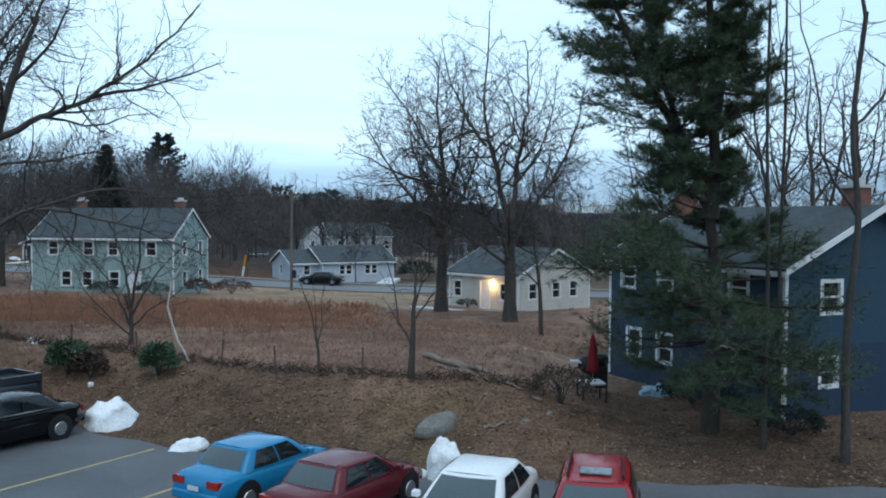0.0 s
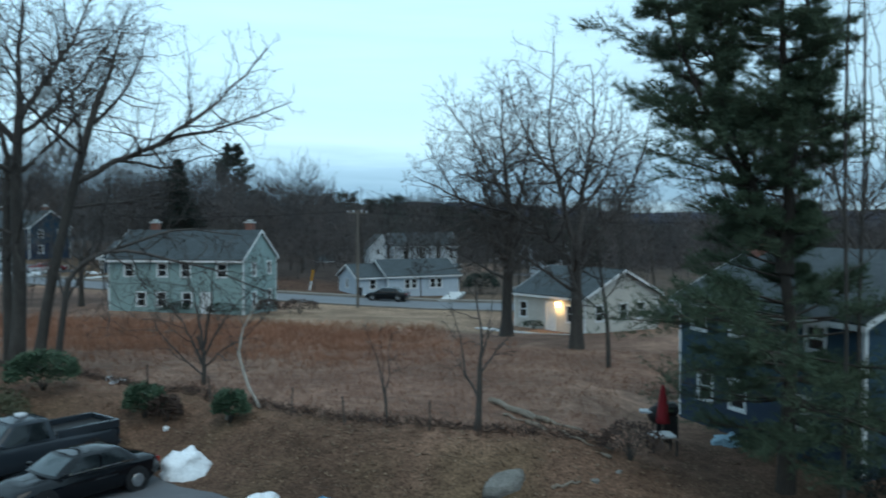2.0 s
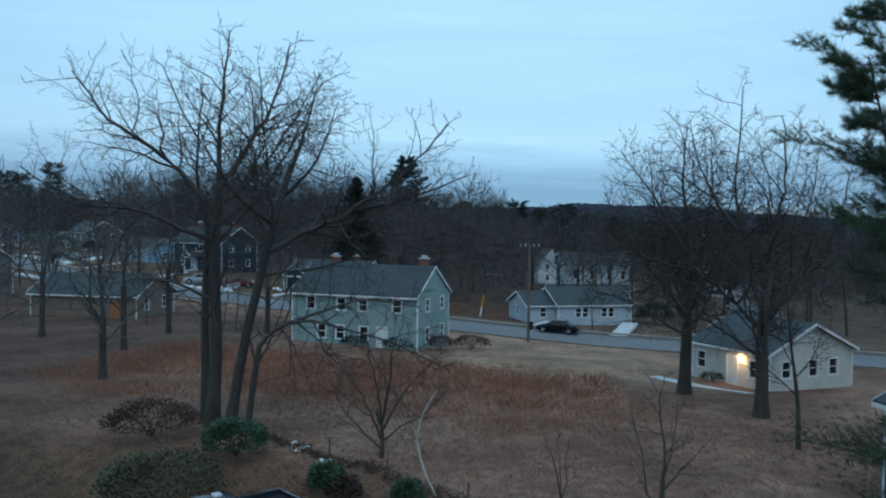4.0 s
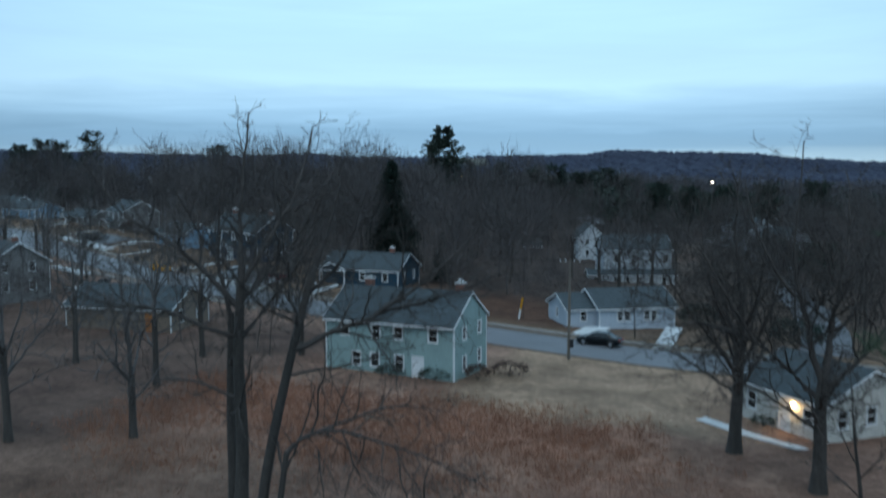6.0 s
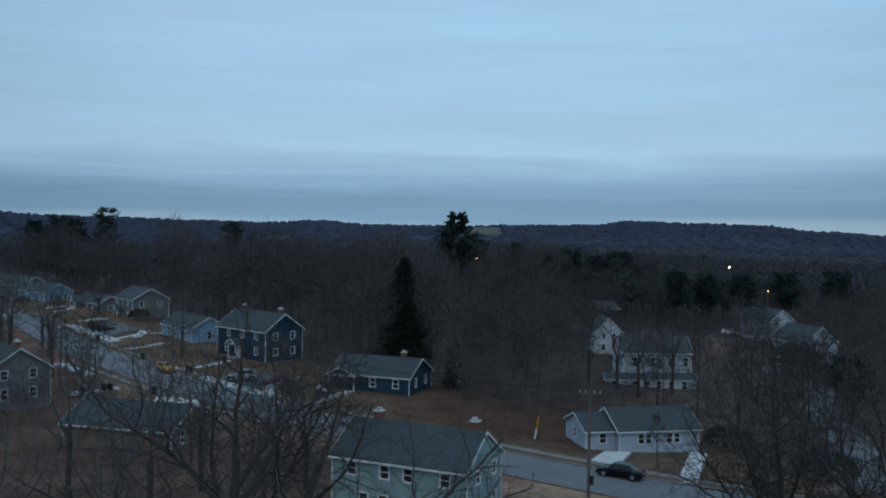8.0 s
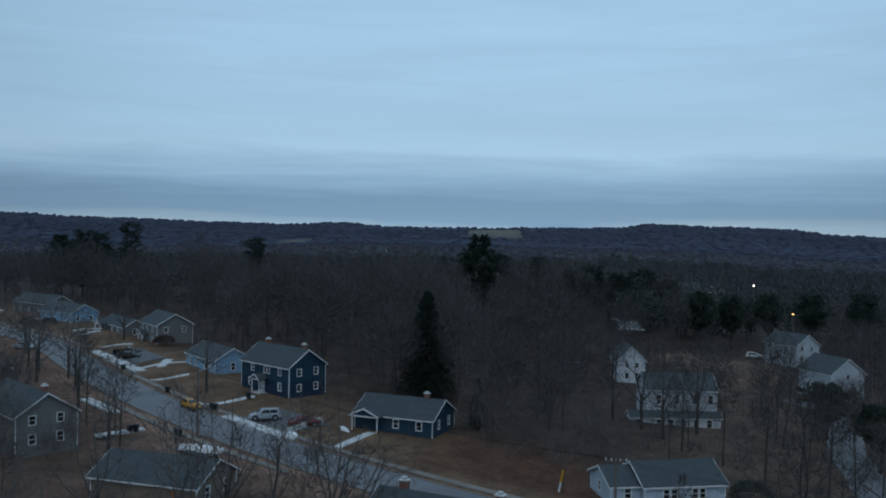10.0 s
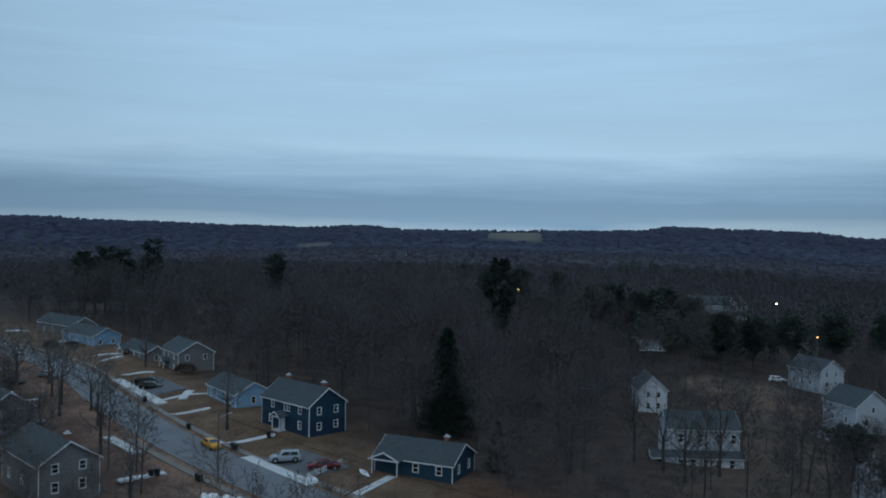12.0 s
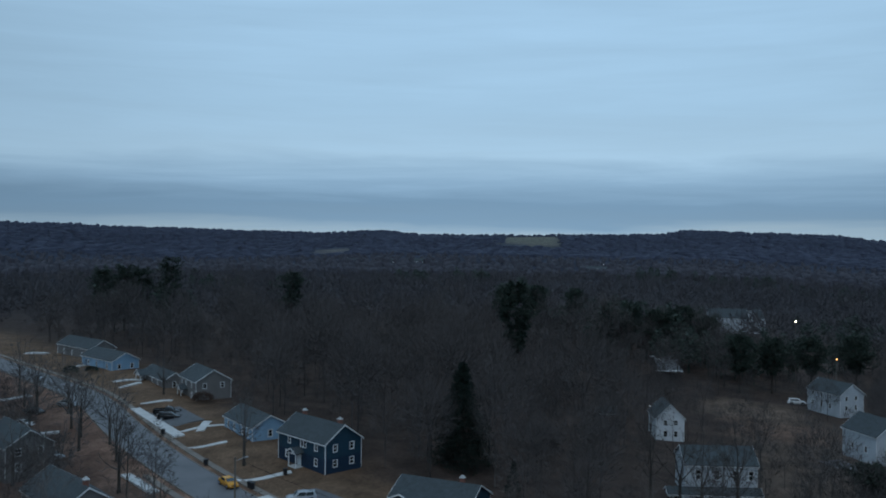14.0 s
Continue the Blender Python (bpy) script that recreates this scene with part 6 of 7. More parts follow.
def shrub(label, x, y, r, h, n, leaf, material, seed, z=None):
    """A rounded shrub of many single leaves on short stems."""
    rng = random.Random(seed)
    s = empty("shrub", pose(x, y, ground_z(x, y) if z is None else z))
    tagged(s, label, "shrub")
    V, F = [], []
    for k in range(9):
        a = rng.uniform(0, 6.28)
        tube(V, F, [Vector((0, 0, -0.1)), Vector((math.cos(a) * r * 0.3, math.sin(a) * r * 0.3, h * 0.45)), Vector((math.cos(a) * r * 0.7, math.sin(a) * r * 0.7, h * rng.uniform(0.6, 0.9)))], [0.03, 0.02, 0.01], 3)
    mesh_ob("stems", V, F, M_BARK, s)
    V, F = [], []
    for k in range(n):
        a, e = rng.uniform(0, 6.28), math.asin(rng.uniform(-0.25, 1))
        q = rng.uniform(0.72, 1.05) * (1 + 0.22 * noise.noise(Vector((math.cos(a) * 2 + seed, math.sin(a) * 2, e * 2))))
        p = Vector((r * q * math.cos(a) * math.cos(e), r * q * math.sin(a) * math.cos(e), h * (0.45 + 0.55 * q * math.sin(e))))
        d = (Vector((math.cos(a), math.sin(a), 0.4)) + Vector((rng.uniform(-1, 1), rng.uniform(-1, 1), rng.uniform(-1, 1))) * 0.8).normalized()
        u = d.orthogonal().normalized() * leaf * 0.3
        i = len(V)
        V.extend([p[:], (p + d * leaf * 0.5 + u)[:], (p + d * leaf)[:], (p + d * leaf * 0.5 - u)[:]])
        F.append((i, i + 1, i + 2, i + 3))
    mesh_ob("leaves", V, F, material, s)
    return s


shrub("round green rhododendron on the bank", -12.3, 25.9, 0.72, 1.2, 2200, 0.12, M_BUSH, 3)
shrub("round green rhododendron on the bank", -8.55, 24.6, 0.56, 1.1, 1900, 0.12, M_BUSH, 5)
shrub("wide green rhododendron beside the oak", -17.3, 27.6, 1.3, 1.5, 3000, 0.13, M_BUSH, 6)
M_BROWNBUSH = mat("dry_brown_leaves", (0.07, 0.045, 0.035), (0.045, 0.03, 0.026), 0.9, 3, 12, island=0.4)
shrub("dry brown shrub on the bank", -11.4, 25.7, 0.55, 0.95, 900, 0.14, M_BROWNBUSH, 8)
M_OLIVE = mat("olive_twiggy_leaves", (0.085, 0.085, 0.05), (0.055, 0.055, 0.035), 0.9, 3, 12, island=0.4)
shrub("broad olive-brown shrub above the lot", -18.8, 24.6, 2.3, 1.9, 3800, 0.14, M_OLIVE, 9)
shrub("dry brown shrub beside the oak", -22.5, 29.0, 1.9, 1.6, 2000, 0.14, M_BROWNBUSH, 10)
shrub("dark clipped shrub under a window", -28.3, 64.0, 1.1, 0.9, 700, 0.14, M_SPRUCE, 12)
shrub("dark clipped shrub beside the door", -24.3, 64.0, 1.3, 1.0, 800, 0.14, M_SPRUCE, 13)
shrub("dry red-brown shrub beside the gable", -19.3, 68.8, 1.6, 1.2, 900, 0.15, M_BROWNBUSH, 14)
shrub("dark shrub beside the cream house", 1.0, 62.6, 0.8, 0.7, 500, 0.12, M_SPRUCE, 15)
shrub("dark evergreen shrub beside the pale house", -6.5, 106.0, 2.2, 2.6, 1500, 0.25, M_SPRUCE, 16)
shrub("dark evergreen shrub among trees", 4.0, 96.0, 2.6, 3.0, 1500, 0.3, M_SPRUCE, 17)
shrub("dry brown bush below the navy house", 4.7, 22.0, 0.9, 1.1, 700, 0.12, M_BROWNBUSH, 18)
shrub("dark low shrub along the navy wall", 9.4, 25.4, 1.1, 1.0, 900, 0.13, M_SPRUCE, 19)
shrub("dark low shrub along the navy wall", 11.3, 21.6, 0.9, 0.8, 900, 0.13, M_SPRUCE, 20)

shrub("dark bare-twigged shrub beside the grey house", -128.5, 149.5, 2.2, 2.4, 1500, 0.25, M_BROWNBUSH, 30)
shrub("dark evergreen shrub at the street's bend", -184.0, 163.0, 1.8, 2.6, 1200, 0.25, M_SPRUCE, 31)
shrub("dark evergreen shrub at the street's bend", -180.0, 166.0, 1.6, 1.6, 1000, 0.25, M_SPRUCE, 32)
shrub("dry red shrub against the teal gable", -21.2, 66.0, 1.0, 1.3, 900, 0.14, M_BROWNBUSH, 33)

# pale leaning birch stem and fallen logs
rngb = random.Random(4)
V, F = [], []
bp = [Vector(q) for q in ((0, 0, -0.1), (-0.2, 0, 0.35), (-0.42, 0.02, 0.7), (-0.62, 0.05, 1.25), (-0.82, 0.1, 1.9), (-0.74, 0.12, 2.4), (-0.66, 0.15, 2.8), (-0.4, 0.2, 3.3), (-0.1, 0.3, 3.8))]
birch = empty("birch_sapling", pose(-7.75, 25.4, ground_z(-7.75, 25.4)))
tagged(birch, "crooked pale birch sapling at the field edge", "birch tree")
tube(V, F, bp, [0.05, 0.047, 0.045, 0.042, 0.038, 0.034, 0.03, 0.022, 0.012], 7)
mesh_ob("trunk", V, F, M_BIRCH, birch, smooth=True)
V, F = [], []
for p in bp[3:]:
    for _ in range(5):
        d = Vector((rngb.uniform(-1, 1), rngb.uniform(-1, 1), rngb.uniform(0, 1))).normalized()
        grow(V, F, rngb, p, d, rngb.uniform(0.6, 1.5), 0.012, 0, [(3, 3, 5, 0.2, 0.5, 40, 0.02, 0.15, 0.005)])
mesh_ob("crown", V, F, M_TWIG, birch)


def log(x0, y0, x1, y1, r, lift=0.0):
    V, F = [], []
    a, b = Vector((x0, y0, ground_z(x0, y0) + r * 0.8 + lift)), Vector((x1, y1, ground_z(x1, y1) + r * 0.8))
    pts = [a.lerp(b, i / 6) + Vector((0, 0, 0.05 * math.sin(i * 2.1))) for i in range(7)]
    tube(V, F, pts, [r * (1.1 - 0.08 * i) for i in range(7)], 8)
    V2 = len(V)
    F.append(tuple(range(8)))
    F.append(tuple(range(V2 - 8, V2)))
    return tagged(mesh_ob("fallen_log", V, F, M_LOG, smooth=True), "weathered grey fallen log in the grass", "log", "fallen logs")


M_LOG = mat("bleached_log", (0.24, 0.20, 0.16), (0.14, 0.12, 0.10), 0.95, 2, 20, bump=0.5)
log(0.2, 27.3, 2.3, 23.9, 0.10)
log(0.9, 25.6, 4.2, 22.2, 0.075, 0.12)
log(1.9, 24.2, 3.9, 23.0, 0.07, 0.1)
log(1.6, 23.7, 4.1, 21.7, 0.08, 0.05)
log(0.8, 25.2, 2.0, 23.4, 0.05)
log(2.6, 22.8, 3.6, 22.1, 0.045)
log(2.4, 20.2, 3.2, 20.5, 0.05)
log(-24.8, 52, -22.5, 52.5, 0.1)

# fence along the field: thin posts and a strand of brush
M_POST = mat("rusty_fence_post", (0.09, 0.07, 0.06), None, 0.9, 3, 20)
for i, (fx, fy) in enumerate([(-4.3, 23.6), (-1.4, 22.9), (-6.4, 24.6), (-10.0, 26.4), (-13.4, 28.4)]):
    f = box("fence_post", -0.025, 0.025, -0.025, 0.025, -0.1, 0.95, M_POST)
    f.matrix_world = pose(fx, fy, ground_z(fx, fy), 0, 4 * (i % 3 - 1), 0)
    tagged(f, "thin rusty fence post at the field edge", "fence post", "fence posts")
V, F = [], []
rngf = random.Random(12)
for i in range(2600):
    k = rngf.random()
    x = -24 + 28 * k
    y = lot_edge(max(-12.5, x)) + 4.9 + rngf.gauss(0, 0.22) + (0.55 * max(0, -12.5 - x))
    p = Vector((x, y, ground_z(x, y) + rngf.uniform(0, 0.12)))
    sliver(V, F, p, Vector((rngf.uniform(-1, 1), rngf.uniform(-0.6, 0.6), rngf.uniform(0.05, 0.7))).normalized(), rngf.uniform(0.2, 0.6), 0.015, rngf)
tagged(big_mesh("brush_line", np.array(V), np.array(F), M_BROWNBUSH), "low line of dry brush along the field edge", "brush", kind="stuff")

# grill, folded parasol and table by the navy house
M_PARASOL = mat("dark_red_canvas", (0.22, 0.012, 0.018), (0.14, 0.01, 0.014), 0.85, 3, 30)
M_TARP = mat("pale_blue_tarp", (0.32, 0.48, 0.58), (0.22, 0.36, 0.45), 0.5, 2, 12, bump=0.6)
M_TABLETOP = mat("pale_grey_table_top", (0.5, 0.53, 0.54), (0.38, 0.4, 0.42), 0.5, 3, 20)
gx_, gy_ = 5.9, 25.0
gz_ = ground_z(gx_, gy_)
par = empty("folded_parasol", pose(gx_ + 0.05, gy_ - 0.3, gz_))
tagged(par, "folded dark red garden parasol on a pole", "parasol")
V, F = [], []
tube(V, F, [Vector((0, 0, 0)), Vector((0, 0, 2.15))], [0.025, 0.025], 8)
mesh_ob("pole", V, F, M_POLE, par)
V, F = [], []
prof = [(0.03, 2.1), (0.10, 1.9), (0.16, 1.5), (0.21, 1.1), (0.24, 0.85), (0.05, 0.82)]
for r_, z_ in prof:
    for k in range(12):
        t_ = 2 * math.pi * k / 12
        q_ = r_ * (1.0 if k % 2 else 0.72)
        V.append((q_ * math.cos(t_), q_ * math.sin(t_), z_))
for i in range(len(prof) - 1):
    for k in range(12):
        F.append((i * 12 + k, i * 12 + (k + 1) % 12, (i + 1) * 12 + (k + 1) % 12, (i + 1) * 12 + k))
mesh_ob("canopy", V, F, M_PARASOL, par, "folded dark red canopy", smooth=True)
tb = empty("garden_table", pose(gx_ - 0.05, gy_ - 0.9, gz_, 0, 0, 10))
tagged(tb, "small pale garden table beside the parasol", "table")
box("tabletop", -0.38, 0.38, -0.34, 0.34, 0.56, 0.66, M_TABLETOP, tb, bevel=0.04)
for lx in (-0.38, 0.38):
    for ly in (-0.33, 0.33):
        box("leg", lx - 0.025, lx + 0.025, ly - 0.025, ly + 0.025, 0, 0.5, M_BLACKTRIM, tb)
gr = empty("kettle_grill", pose(gx_ - 0.05, gy_ + 0.5, gz_))
tagged(gr, "dark barbecue grill with a pale side shelf", "grill")
bm = bmesh.new()
bmesh.ops.create_uvsphere(bm, u_segments=16, v_segments=10, radius=0.3, matrix=Matrix.Translation((0, 0, 0.95)))
part("bowl", bm, M_BLACKTRIM, gr)
box("side_shelf", -0.55, -0.2, -0.22, 0.22, 1.02, 1.08, M_TABLETOP, gr)
for k in range(3):
    a_ = k * 2.09
    V, F = [], []
    tube(V, F, [Vector((0.35 * math.cos(a_), 0.35 * math.sin(a_), 0)), Vector((0.18 * math.cos(a_), 0.18 * math.sin(a_), 0.8))], [0.02, 0.02], 6)
    mesh_ob("leg", V, F, M_BLACKTRIM, gr)
g2 = empty("gas_grill", pose(gx_ + 0.35, gy_ + 1.0, gz_))
tagged(g2, "covered dark gas grill behind the parasol", "grill")
box("cabinet", -0.35, 0.35, -0.25, 0.25, 0.1, 0.85, M_BLACKTRIM, g2, bevel=0.03)
box("hood", -0.38, 0.38, -0.28, 0.28, 0.85, 1.25, M_BLACKTRIM, g2, bevel=0.1)
mound("tarp", "crumpled pale blue tarp on the ground", 8.4, 26.6, 0.7, 0.45, 0.28, 9.9, M_TARP, 30, "tarp", rough=0.6)

# ---- driveways, walks and fences by the street ----
def slab(name, label, pts, lift, material, category="driveway"):
    """A flat slab on the ground between corner points."""
    V, F = [], []
    n = 8
    a, b, c, d = [Vector((p[0], p[1], 0)) for p in pts]
    for i in range(n + 1):
        for j in range(n + 1):
            p = a.lerp(b, i / n).lerp(d.lerp(c, i / n), j / n)
            V.append((p.x, p.y, max(ground_z(p.x, p.y), street_z(p.x)) + lift))
    for i in range(n):
        for j in range(n):
            F.append((i * (n + 1) + j, (i + 1) * (n + 1) + j, (i + 1) * (n + 1) + j + 1, i * (n + 1) + j + 1))
    base = len(V)
    edge = [i * (n + 1) for i in range(n + 1)] + [n * (n + 1) + j for j in range(1, n + 1)] + [i * (n + 1) + n for i in range(n - 1, -1, -1)] + [j for j in range(n - 1, 0, -1)]
    V += [(V[i][0], V[i][1], V[i][2] - 0.3) for i in edge]
    for k in range(len(edge)):
        k2 = (k + 1) % len(edge)
        F.append((edge[k], base + k, base + k2, edge[k2]))
    return tagged(mesh_ob(name, V, F, material), label, category, kind="structure")


def walk_slab(p, q, w, lift=0.09, material=None):
    a, b = Vector(p), Vector(q)
    n = Vector((-(b - a).y, (b - a).x)).normalized() * w / 2
    return slab("path", "pale concrete path to a house", [a - n, b - n, b + n, a + n], lift, material or M_CONC, "path")


walk_slab((-57.6, 100.6), (-57.4, 110.6), 1.3)
walk_slab((-88.3, 111.8), (-82.3, 117.6), 1.2)
walk_slab((-80.1, 107.3), (-64.6, 101.2), 1.9, 0.26)
walk_slab((-117.7, 129.2), (-111.7, 136.5), 1.0)
walk_slab((-108.3, 122.6), (-103.2, 127.1), 1.0)
walk_slab((-142.9, 143.8), (-135.7, 148.0), 1.2)
walk_slab((-139.5, 140.9), (-115.0, 127.7), 2.0, 0.26)
walk_slab((-116.3, 137.0), (-113.0, 131.0), 1.6, 0.1)
walk_slab((-166.2, 158.2), (-158.6, 162.5), 1.6)
walk_slab((-139.5, 114.5), (-136.4, 118.8), 1.3)
walk_slab((-170.6, 132.4), (-170.0, 139.5), 1.4)
walk_slab((-194.1, 164.9), (-190.1, 172.8), 1.6)
walk_slab((-226.9, 183.5), (-218.1, 184.3), 1.6)
walk_slab((-158.7, 153.9), (-156.4, 159.6), 1.4)
walk_slab((-87.6, 89.4), (-84.9, 95.5), 1.2)
walk_slab((-105.3, 105.0), (-95.0, 100.6), 1.6, 0.26)
walk_slab((-8.85, 88.0), (-8.86, 100.3), 1.8, 0.1)
slab("driveway", "dark asphalt driveway beside the navy house", [(-78.5, 107.3), (-67.8, 103.2), (-64.0, 110.5), (-74.5, 113.0)], 0.10, M_ASPHALT)
slab("driveway", "dark asphalt driveway with parked vehicles", [(-134, 138), (-121, 131.5), (-117.5, 137.5), (-130, 144)], 0.10, M_ASPHALT)
slab("driveway", "pale concrete driveway of the pale house", [(-19.0, 90.3), (-16.0, 90.0), (-15.6, 97), (-18.3, 96)], 0.10, M_CONC)
slab("driveway", "pale concrete path beside the cream house", [(-3.5, 62.5), (3.0, 56.6), (3.8, 57.4), (-2.9, 63.4)], 0.05, M_CONC)
# white picket fence
pf = empty("picket_fence", pose(-66.4, 102.8, street_z(-66) + 0.15, 0, 0, 88))
tagged(pf, "low white picket fence beside a driveway", "fence")
for k in range(34):
    box("picket", k * 0.26, k * 0.26 + 0.10, -0.012, 0.012, 0.05, 0.95, M_TRIM, pf)
for z_ in (0.25, 0.7):
    box("rail", 0, 8.8, 0.012, 0.05, z_, z_ + 0.07, M_TRIM, pf)
# skip with rubbish bags
sk = empty("rubbish_skip", pose(-68.2, 86.4, ground_z(-68.2, 86.4), 0, 0, -20))
tagged(sk, "black metal rubbish skip heaped with white bags", "skip")
bm = bmesh.new()
vs = bm_box(bm, -2.6, 2.6, -1.1, 1.1, 0.05, 1.3)
for v in vs[:4]:
    v.co.x *= 0.85
part("skip_body", bm, M_BIN, sk)
rngs = random.Random(5)
for k in range(16):
    mound("rubbish_bag", "white rubbish bag on the skip", -68.2 + rngs.uniform(-3.2, 2.0), 86.4 + rngs.uniform(-0.7, 0.7) + 0.9, rngs.uniform(0.4, 0.7), rngs.uniform(0.35, 0.55), rngs.uniform(0.35, 0.7), 20 + k, M_TRIM, 30 * k, "rubbish bag",
          z=ground_z(-68.2, 86.4) + 1.28, rough=0.3)

# porches and hoods
def porch(label, m, w, d, h, rise, posts):
    """A small gabled porch: posts, beam and roof, its ridge running out from the house."""
    p = empty("porch", m)
    tagged(p, label, "porch")
    box("floor", -w / 2, w / 2, -d, 0, 0.02, 0.2, M_CONC, p)
    for k in posts:
        box("post", k - 0.07, k + 0.07, -d + 0.05, -d + 0.19, 0.2, h, M_TRIM, p)
    box("beam", -w / 2, w / 2, -d, -d + 0.2, h, h + 0.22, M_TRIM, p)
    for s in (-1, 1):
        V = [(s * (w / 2 + 0.25), -d - 0.25, h + 0.08), (0, -d - 0.25, h + 0.08 + rise), (0, 1.8, h + 0.08 + rise), (s * (w / 2 + 0.25), 1.8, h + 0.08)]
        V += [(a, b, c + 0.14) for a, b, c in V]
        mesh_ob("roof", V, [(0, 1, 2, 3), (4, 5, 6, 7), (0, 1, 5, 4), (0, 4, 7, 3), (2, 3, 7, 6)], M_ROOF, p)
        V = [(s * (w / 2 + 0.25), -d - 0.29, h + 0.04), (0, -d - 0.29, h + 0.04 + rise), (0, -d - 0.29, h + 0.26 + rise), (s * (w / 2 + 0.25), -d - 0.29, h + 0.26)]
        V += [(a, b + 0.035, c) for a, b, c in V]
        mesh_ob("rake_board", V, [(0, 1, 2, 3), (7, 6, 5, 4), (2, 3, 7, 6), (0, 1, 5, 4)], M_TRIM, p)
    mesh_ob("gable", [(-w / 2, -d + 0.02, h + 0.2), (w / 2, -d + 0.02, h + 0.2), (0, -d + 0.02, h + 0.1 + rise)], [(0, 1, 2)], S_NAVY if "navy" in label else S_WHITE, p)
    return p


porch("white-trimmed gabled porch on the navy house", pose(-58.6, 112.0, 1.05), 4.4, 1.6, 2.3, 1.1, (-2.0, 2.0))
porch("white gabled door hood on the navy house", pose(-83.2, 121.0, 3.0, 0, 0, -20), 2.2, 1.5, 2.3, 0.8, (-1.0, 1.0))
porch("white porch on the grey house", pose(-138.0, 154.6, 3.6, 0, 0, -31), 3.0, 1.5, 2.4, 0.9, (-1.3, 1.3))
porch("white porch gable on the small grey house", pose(-158.5, 163.3, 4.0, 0, 0, -28), 4.0, 2.0, 2.4, 1.2, (-1.8, 1.8))
# cross wing of the pale house
wing = house("taller main block of the pale house", -17.2, 98.6, -0.4, 33, 9.6, 7.6, 2.4, 1.75, S_PALE, front=wins(2.6, 3.5, 6.0, 6.9, w=0.7, h0=0.9, h1=2.0), right=wins(3.5))

# lit lamps
M_WARM = lamp_mat("warm_bulb", (1.0, 0.62, 0.25), 40)
M_COOL = lamp_mat("cool_lamp", (0.95, 0.95, 1.0), 20)
M_PALEWARM = lamp_mat("pale_warm_lamp", (1.0, 0.82, 0.6), 14)
M_ORANGE = lamp_mat("sodium_lamp", (1.0, 0.38, 0.07), 7)


def bulb(name, label, x, y, z, r, material):
    bm = bmesh.new()
    bmesh.ops.create_icosphere(bm, subdivisions=2, radius=r, matrix=Matrix.Translation((x, y, z)))
    bmesh.ops.create_cone(bm, cap_ends=True, segments=10, radius1=r * 1.5, radius2=r * 0.4, depth=r, matrix=Matrix.Translation((x, y, z + r * 1.2)))
    return tagged(part(name, bm, material), label, "lamp")


cp = Vector((-0.5, 65.0, 0.35)) + Matrix.Rotation(radians(-46), 3, "Z") @ Vector((5.0, -0.14, 2.0))
bulb("porch_lamp", "lit warm porch lamp on the cream house", cp.x, cp.y, cp.z, 0.11, M_WARM)
pl = new("porch_light", bpy.data.lights.new("porch_light", "POINT"))
pl.data.energy, pl.data.color, pl.data.shadow_soft_size = 20, (1.0, 0.6, 0.28), 0.1
pl.location = cp + Vector((-0.22, -0.22, -0.05))


def street_lamp(x, y, z, material, h, r):
    """A far lamp on its mast."""
    u = empty("street_lamp", pose(x, y, z - h))
    tagged(u, "lit street lamp far off among the trees", "street lamp", "far street lamps")
    V, F = [], []
    tube(V, F, [Vector((0, 0, 0)), Vector((0, 0, h))], [0.15, 0.1], 6)
    mesh_ob("mast", V, F, M_POLE, u)
    bm = bmesh.new()
    bmesh.ops.create_icosphere(bm, subdivisions=1, radius=r, matrix=Matrix.Translation((0, 0, h)))
    part("lantern", bm, material, u, "glowing lantern")


for lx, ly, lz, lm, lr in [(-19.0, 326.9, 13.0, M_PALEWARM, 0.28), (2.0, 366, -2.5, M_ORANGE, 0.24), (-4.9, 264.4, 8.5, M_ORANGE, 0.2), (-113.4, 321.8, 14.3, M_ORANGE, 0.24), (-296, 527, 5.0, M_COOL, 0.12), (-44.4, 209.3, 1.5, M_COOL, 0.08), (-330, 400, 17.0, M_COOL, 0.1), (-237, 888, 13.5, M_COOL, 0.2)]:
    street_lamp(lx, ly, lz, lm, max(4.0, lz - ground_z(lx, ly)), lr)
house("large white house far off among pines", -64, 436, -3.7, 15, 18, 10, 7.0, 4.0, S_GREYWHITE, front=wins(3, 7, 11, 15, **UP))
house("white gabled house far off among pines", -43, 447, -4.7, 70, 9, 7, 7.5, 4.0, S_WHITE, left=wins(2, 5, **UP))
house("long low pale building far across the valley", -345, 1168, -12, 12, 36, 14, 11, 3, S_GREY)
house("pale houses far across the valley", -640, 1135, -9, 20, 16, 9, 12, 4, S_WHITE)
house("pale houses far across the valley", -600, 1155, -9, 20, 14, 9, 13, 4, S_WHITE)
house("pale houses far across the valley", -690, 1110, -9, 20, 14, 9, 12, 4, S_GREY)
house("small white shed among the trees", -56, 208, -3.4, 30, 4, 3, 2.2, 1.2, S_WHITE)
car("white van parked beside a far house", -14.5, 256.0, 10, "suv", P_WHITE)

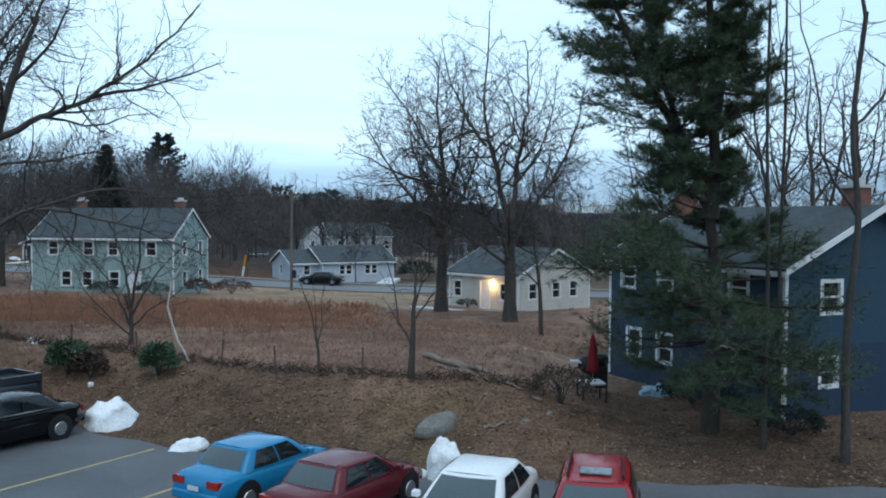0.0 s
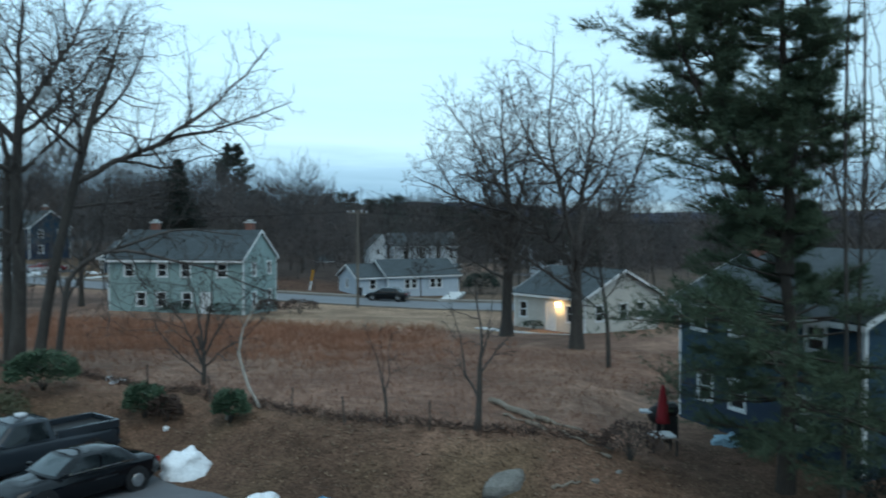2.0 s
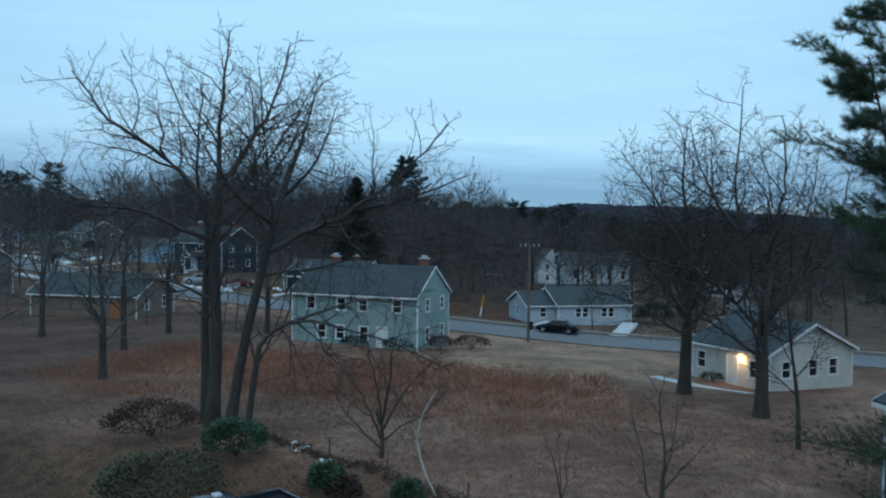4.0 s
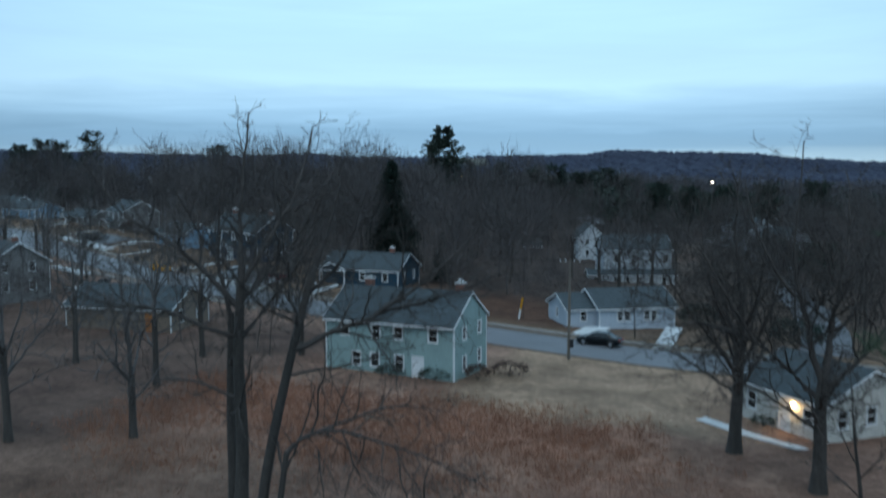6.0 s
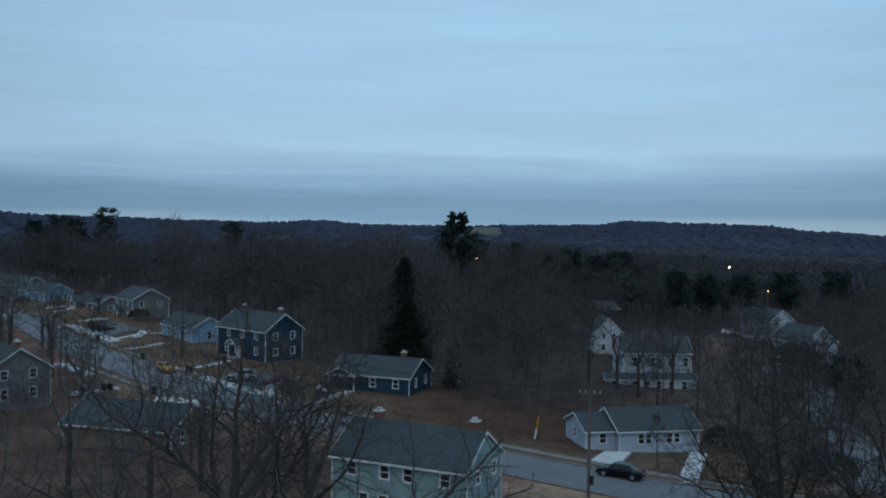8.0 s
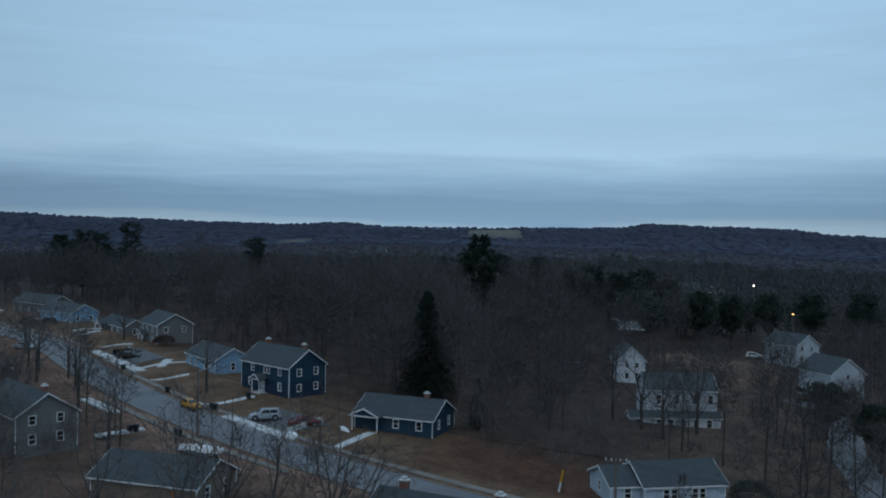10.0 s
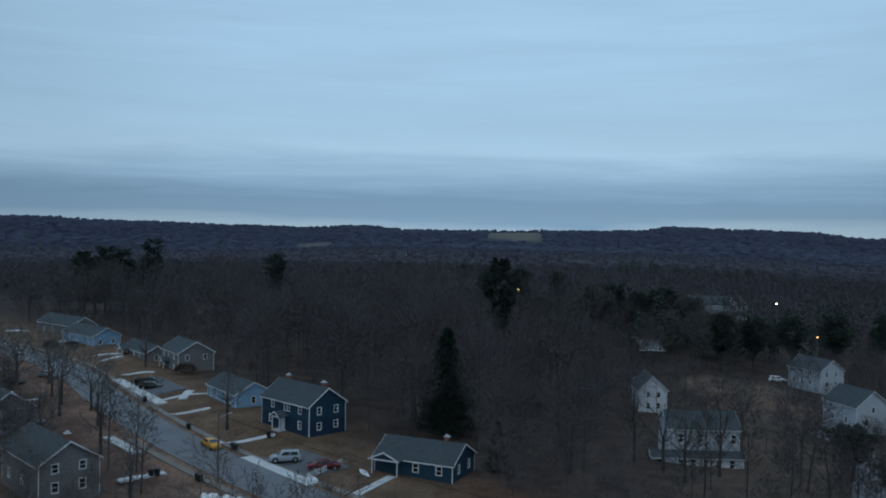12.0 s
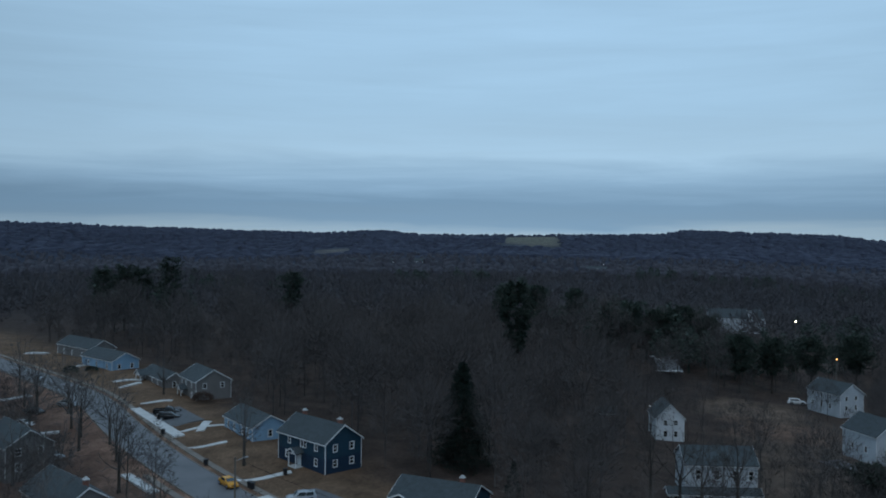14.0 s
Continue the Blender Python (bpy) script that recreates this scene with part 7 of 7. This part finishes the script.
# ---- grass, leaf litter ----
rngg = random.Random(99)
V, F = [], []
for i in range(26000):
    x, y = rngg.uniform(-44, 8), rngg.uniform(36, 63)
    n = noise.noise(Vector((x / 6, y / 6, 2)))
    w = sstep(36, 52, y + 9 * n) * sstep(0, -12, x + 5 * n) * sstep(-46, -38, x) * (1 - sstep(55, 62, y + 3 * n))
    if rngg.random() > w:
        continue
    p = Vector((x, y, ground_z(x, y) - 0.03))
    for _ in range(4):
        sliver(V, F, p + Vector((rngg.uniform(-0.2, 0.2), rngg.uniform(-0.2, 0.2), 0)), Vector((rngg.uniform(-0.5, 0.5), rngg.uniform(-0.5, 0.5), 1)).normalized(), rngg.uniform(0.15, 0.62), 0.018, rngg)
tagged(big_mesh("red_grass", np.array(V), np.array(F), M_DRYGRASS), "tall red-brown dry grass in the field", "grass", kind="stuff")
V, F = [], []
for i in range(17000):
    x, y = rngg.uniform(-34, 12), rngg.uniform(22, 48)
    if y < lot_edge(max(-12, x)) + 4.6 or (x > 5 and y < 34):
        continue
    p = Vector((x, y, ground_z(x, y) - 0.02))
    for _ in range(3):
        sliver(V, F, p + Vector((rngg.uniform(-0.15, 0.15), rngg.uniform(-0.15, 0.15), 0)), Vector((rngg.uniform(-0.8, 0.8), rngg.uniform(-0.8, 0.8), 0.8)).normalized(), rngg.uniform(0.1, 0.32), 0.012, rngg)
tagged(big_mesh("field_grass", np.array(V), np.array(F), M_STRAW), "short brown dry grass of the field", "grass", kind="stuff")
M_LITTER = mat("fallen_leaves", (0.19, 0.13, 0.085), (0.09, 0.06, 0.042), 0.9, 4, 20, island=0.45)
V, F = [], []
for i in range(16000):
    x, y = rngg.uniform(-22, 16), rngg.uniform(17, 30)
    e = lot_edge(max(-14, x))
    if y < e + 0.1 or y > e + (6 if x < 5 else 12):
        continue
    p = Vector((x, y, ground_z(x, y) + 0.015))
    a = rngg.uniform(0, 6.28)
    s = rngg.uniform(0.03, 0.075)
    u, v = Vector((math.cos(a), math.sin(a), rngg.uniform(-0.4, 0.4))) * s, Vector((-math.sin(a), math.cos(a), rngg.uniform(-0.4, 0.4))) * s * 0.7
    k = len(V)
    V.extend([(p - u)[:], (p + v)[:], (p + u)[:], (p - v)[:]])
    F.extend([(k, k + 1, k + 2), (k, k + 2, k + 3)])
tagged(big_mesh("leaf_litter", np.array(V), np.array(F), M_LITTER), "fallen brown leaves on the grassy bank", "leaves", kind="stuff")

# ---- more houses and yards at the street's far ends ----
house("grey two-storey house at the street's bend", -134.0, 101.0, 2.0, -22, 13.0, 7.5, 4.8, 2.4, S_GREY, right=wins(2.0, 5.4, **UP) + wins(2.0, 5.4), front=wins(3, 8, **UP))
house("pale grey house at the end of the street", -216.0, 186.0, 4.6, -15, 20.0, 7.5, 3.4, 2.2, S_GREY, front=wins(4, 9, 15), right=wins(2, 5.5))
car("dark car parked on a side yard", -157.0, 130.0, 10, "sedan", P_BLACK)
car("white car parked on a side yard", -152.5, 123.6, 15, "sedan", P_WHITE)
car("silver car parked on a side yard", -153.3, 135.4, 10, "sedan", P_SILVER)
slab("yard", "grey paved yard among far trees", [(-62.5, 298), (-53.8, 268), (-48.1, 271), (-54.5, 299)], 0.1, M_ROAD, "yard")
# white snow strips along the yard, built with the concrete path slab
walk_slab((-54.5, 267.2), (-47.5, 270.6), 1.6, 0.16)
walk_slab((-62.8, 297.5), (-58.0, 289.0), 1.4, 0.2)
# side road beside the pale house
SR = [(6.0, 84.0), (7.0, 96), (7.4, 107.5), (6.4, 122), (4.4, 139), (5.0, 158), (3.3, 185), (-5, 194)]
V, F = [], []
for i, (x, y) in enumerate(SR):
    a, b = Vector(SR[max(0, i - 1)]), Vector(SR[min(len(SR) - 1, i + 1)])
    d = (b - a).normalized()
    for k in (-2.6, -0.9, 0.9, 2.6):
        px, py = x - d.y * k, y + d.x * k
        V.append((px, py, ground_z(px, py) + 0.14))
for i in range(len(SR) - 1):
    for k in range(3):
        F.append((4 * i + k, 4 * i + k + 1, 4 * i + k + 5, 4 * i + k + 4))
tagged(mesh_ob("side_road", V, F, M_ROAD), "narrow grey asphalt side road", "road", kind="structure")
# leaning marker post on the verge
mp_ = empty("marker_post", pose(-26.8, 98.2, ground_z(-26.8, 98.2), 0, 10, 0))
tagged(mp_, "leaning post with white and orange bands", "marker post")
box("post", -0.09, 0.09, -0.09, 0.09, -0.1, 1.2, M_TRIM, mp_)
box("band", -0.1, 0.1, -0.1, 0.1, 1.2, 2.6, P_TAXI, mp_, "orange band")
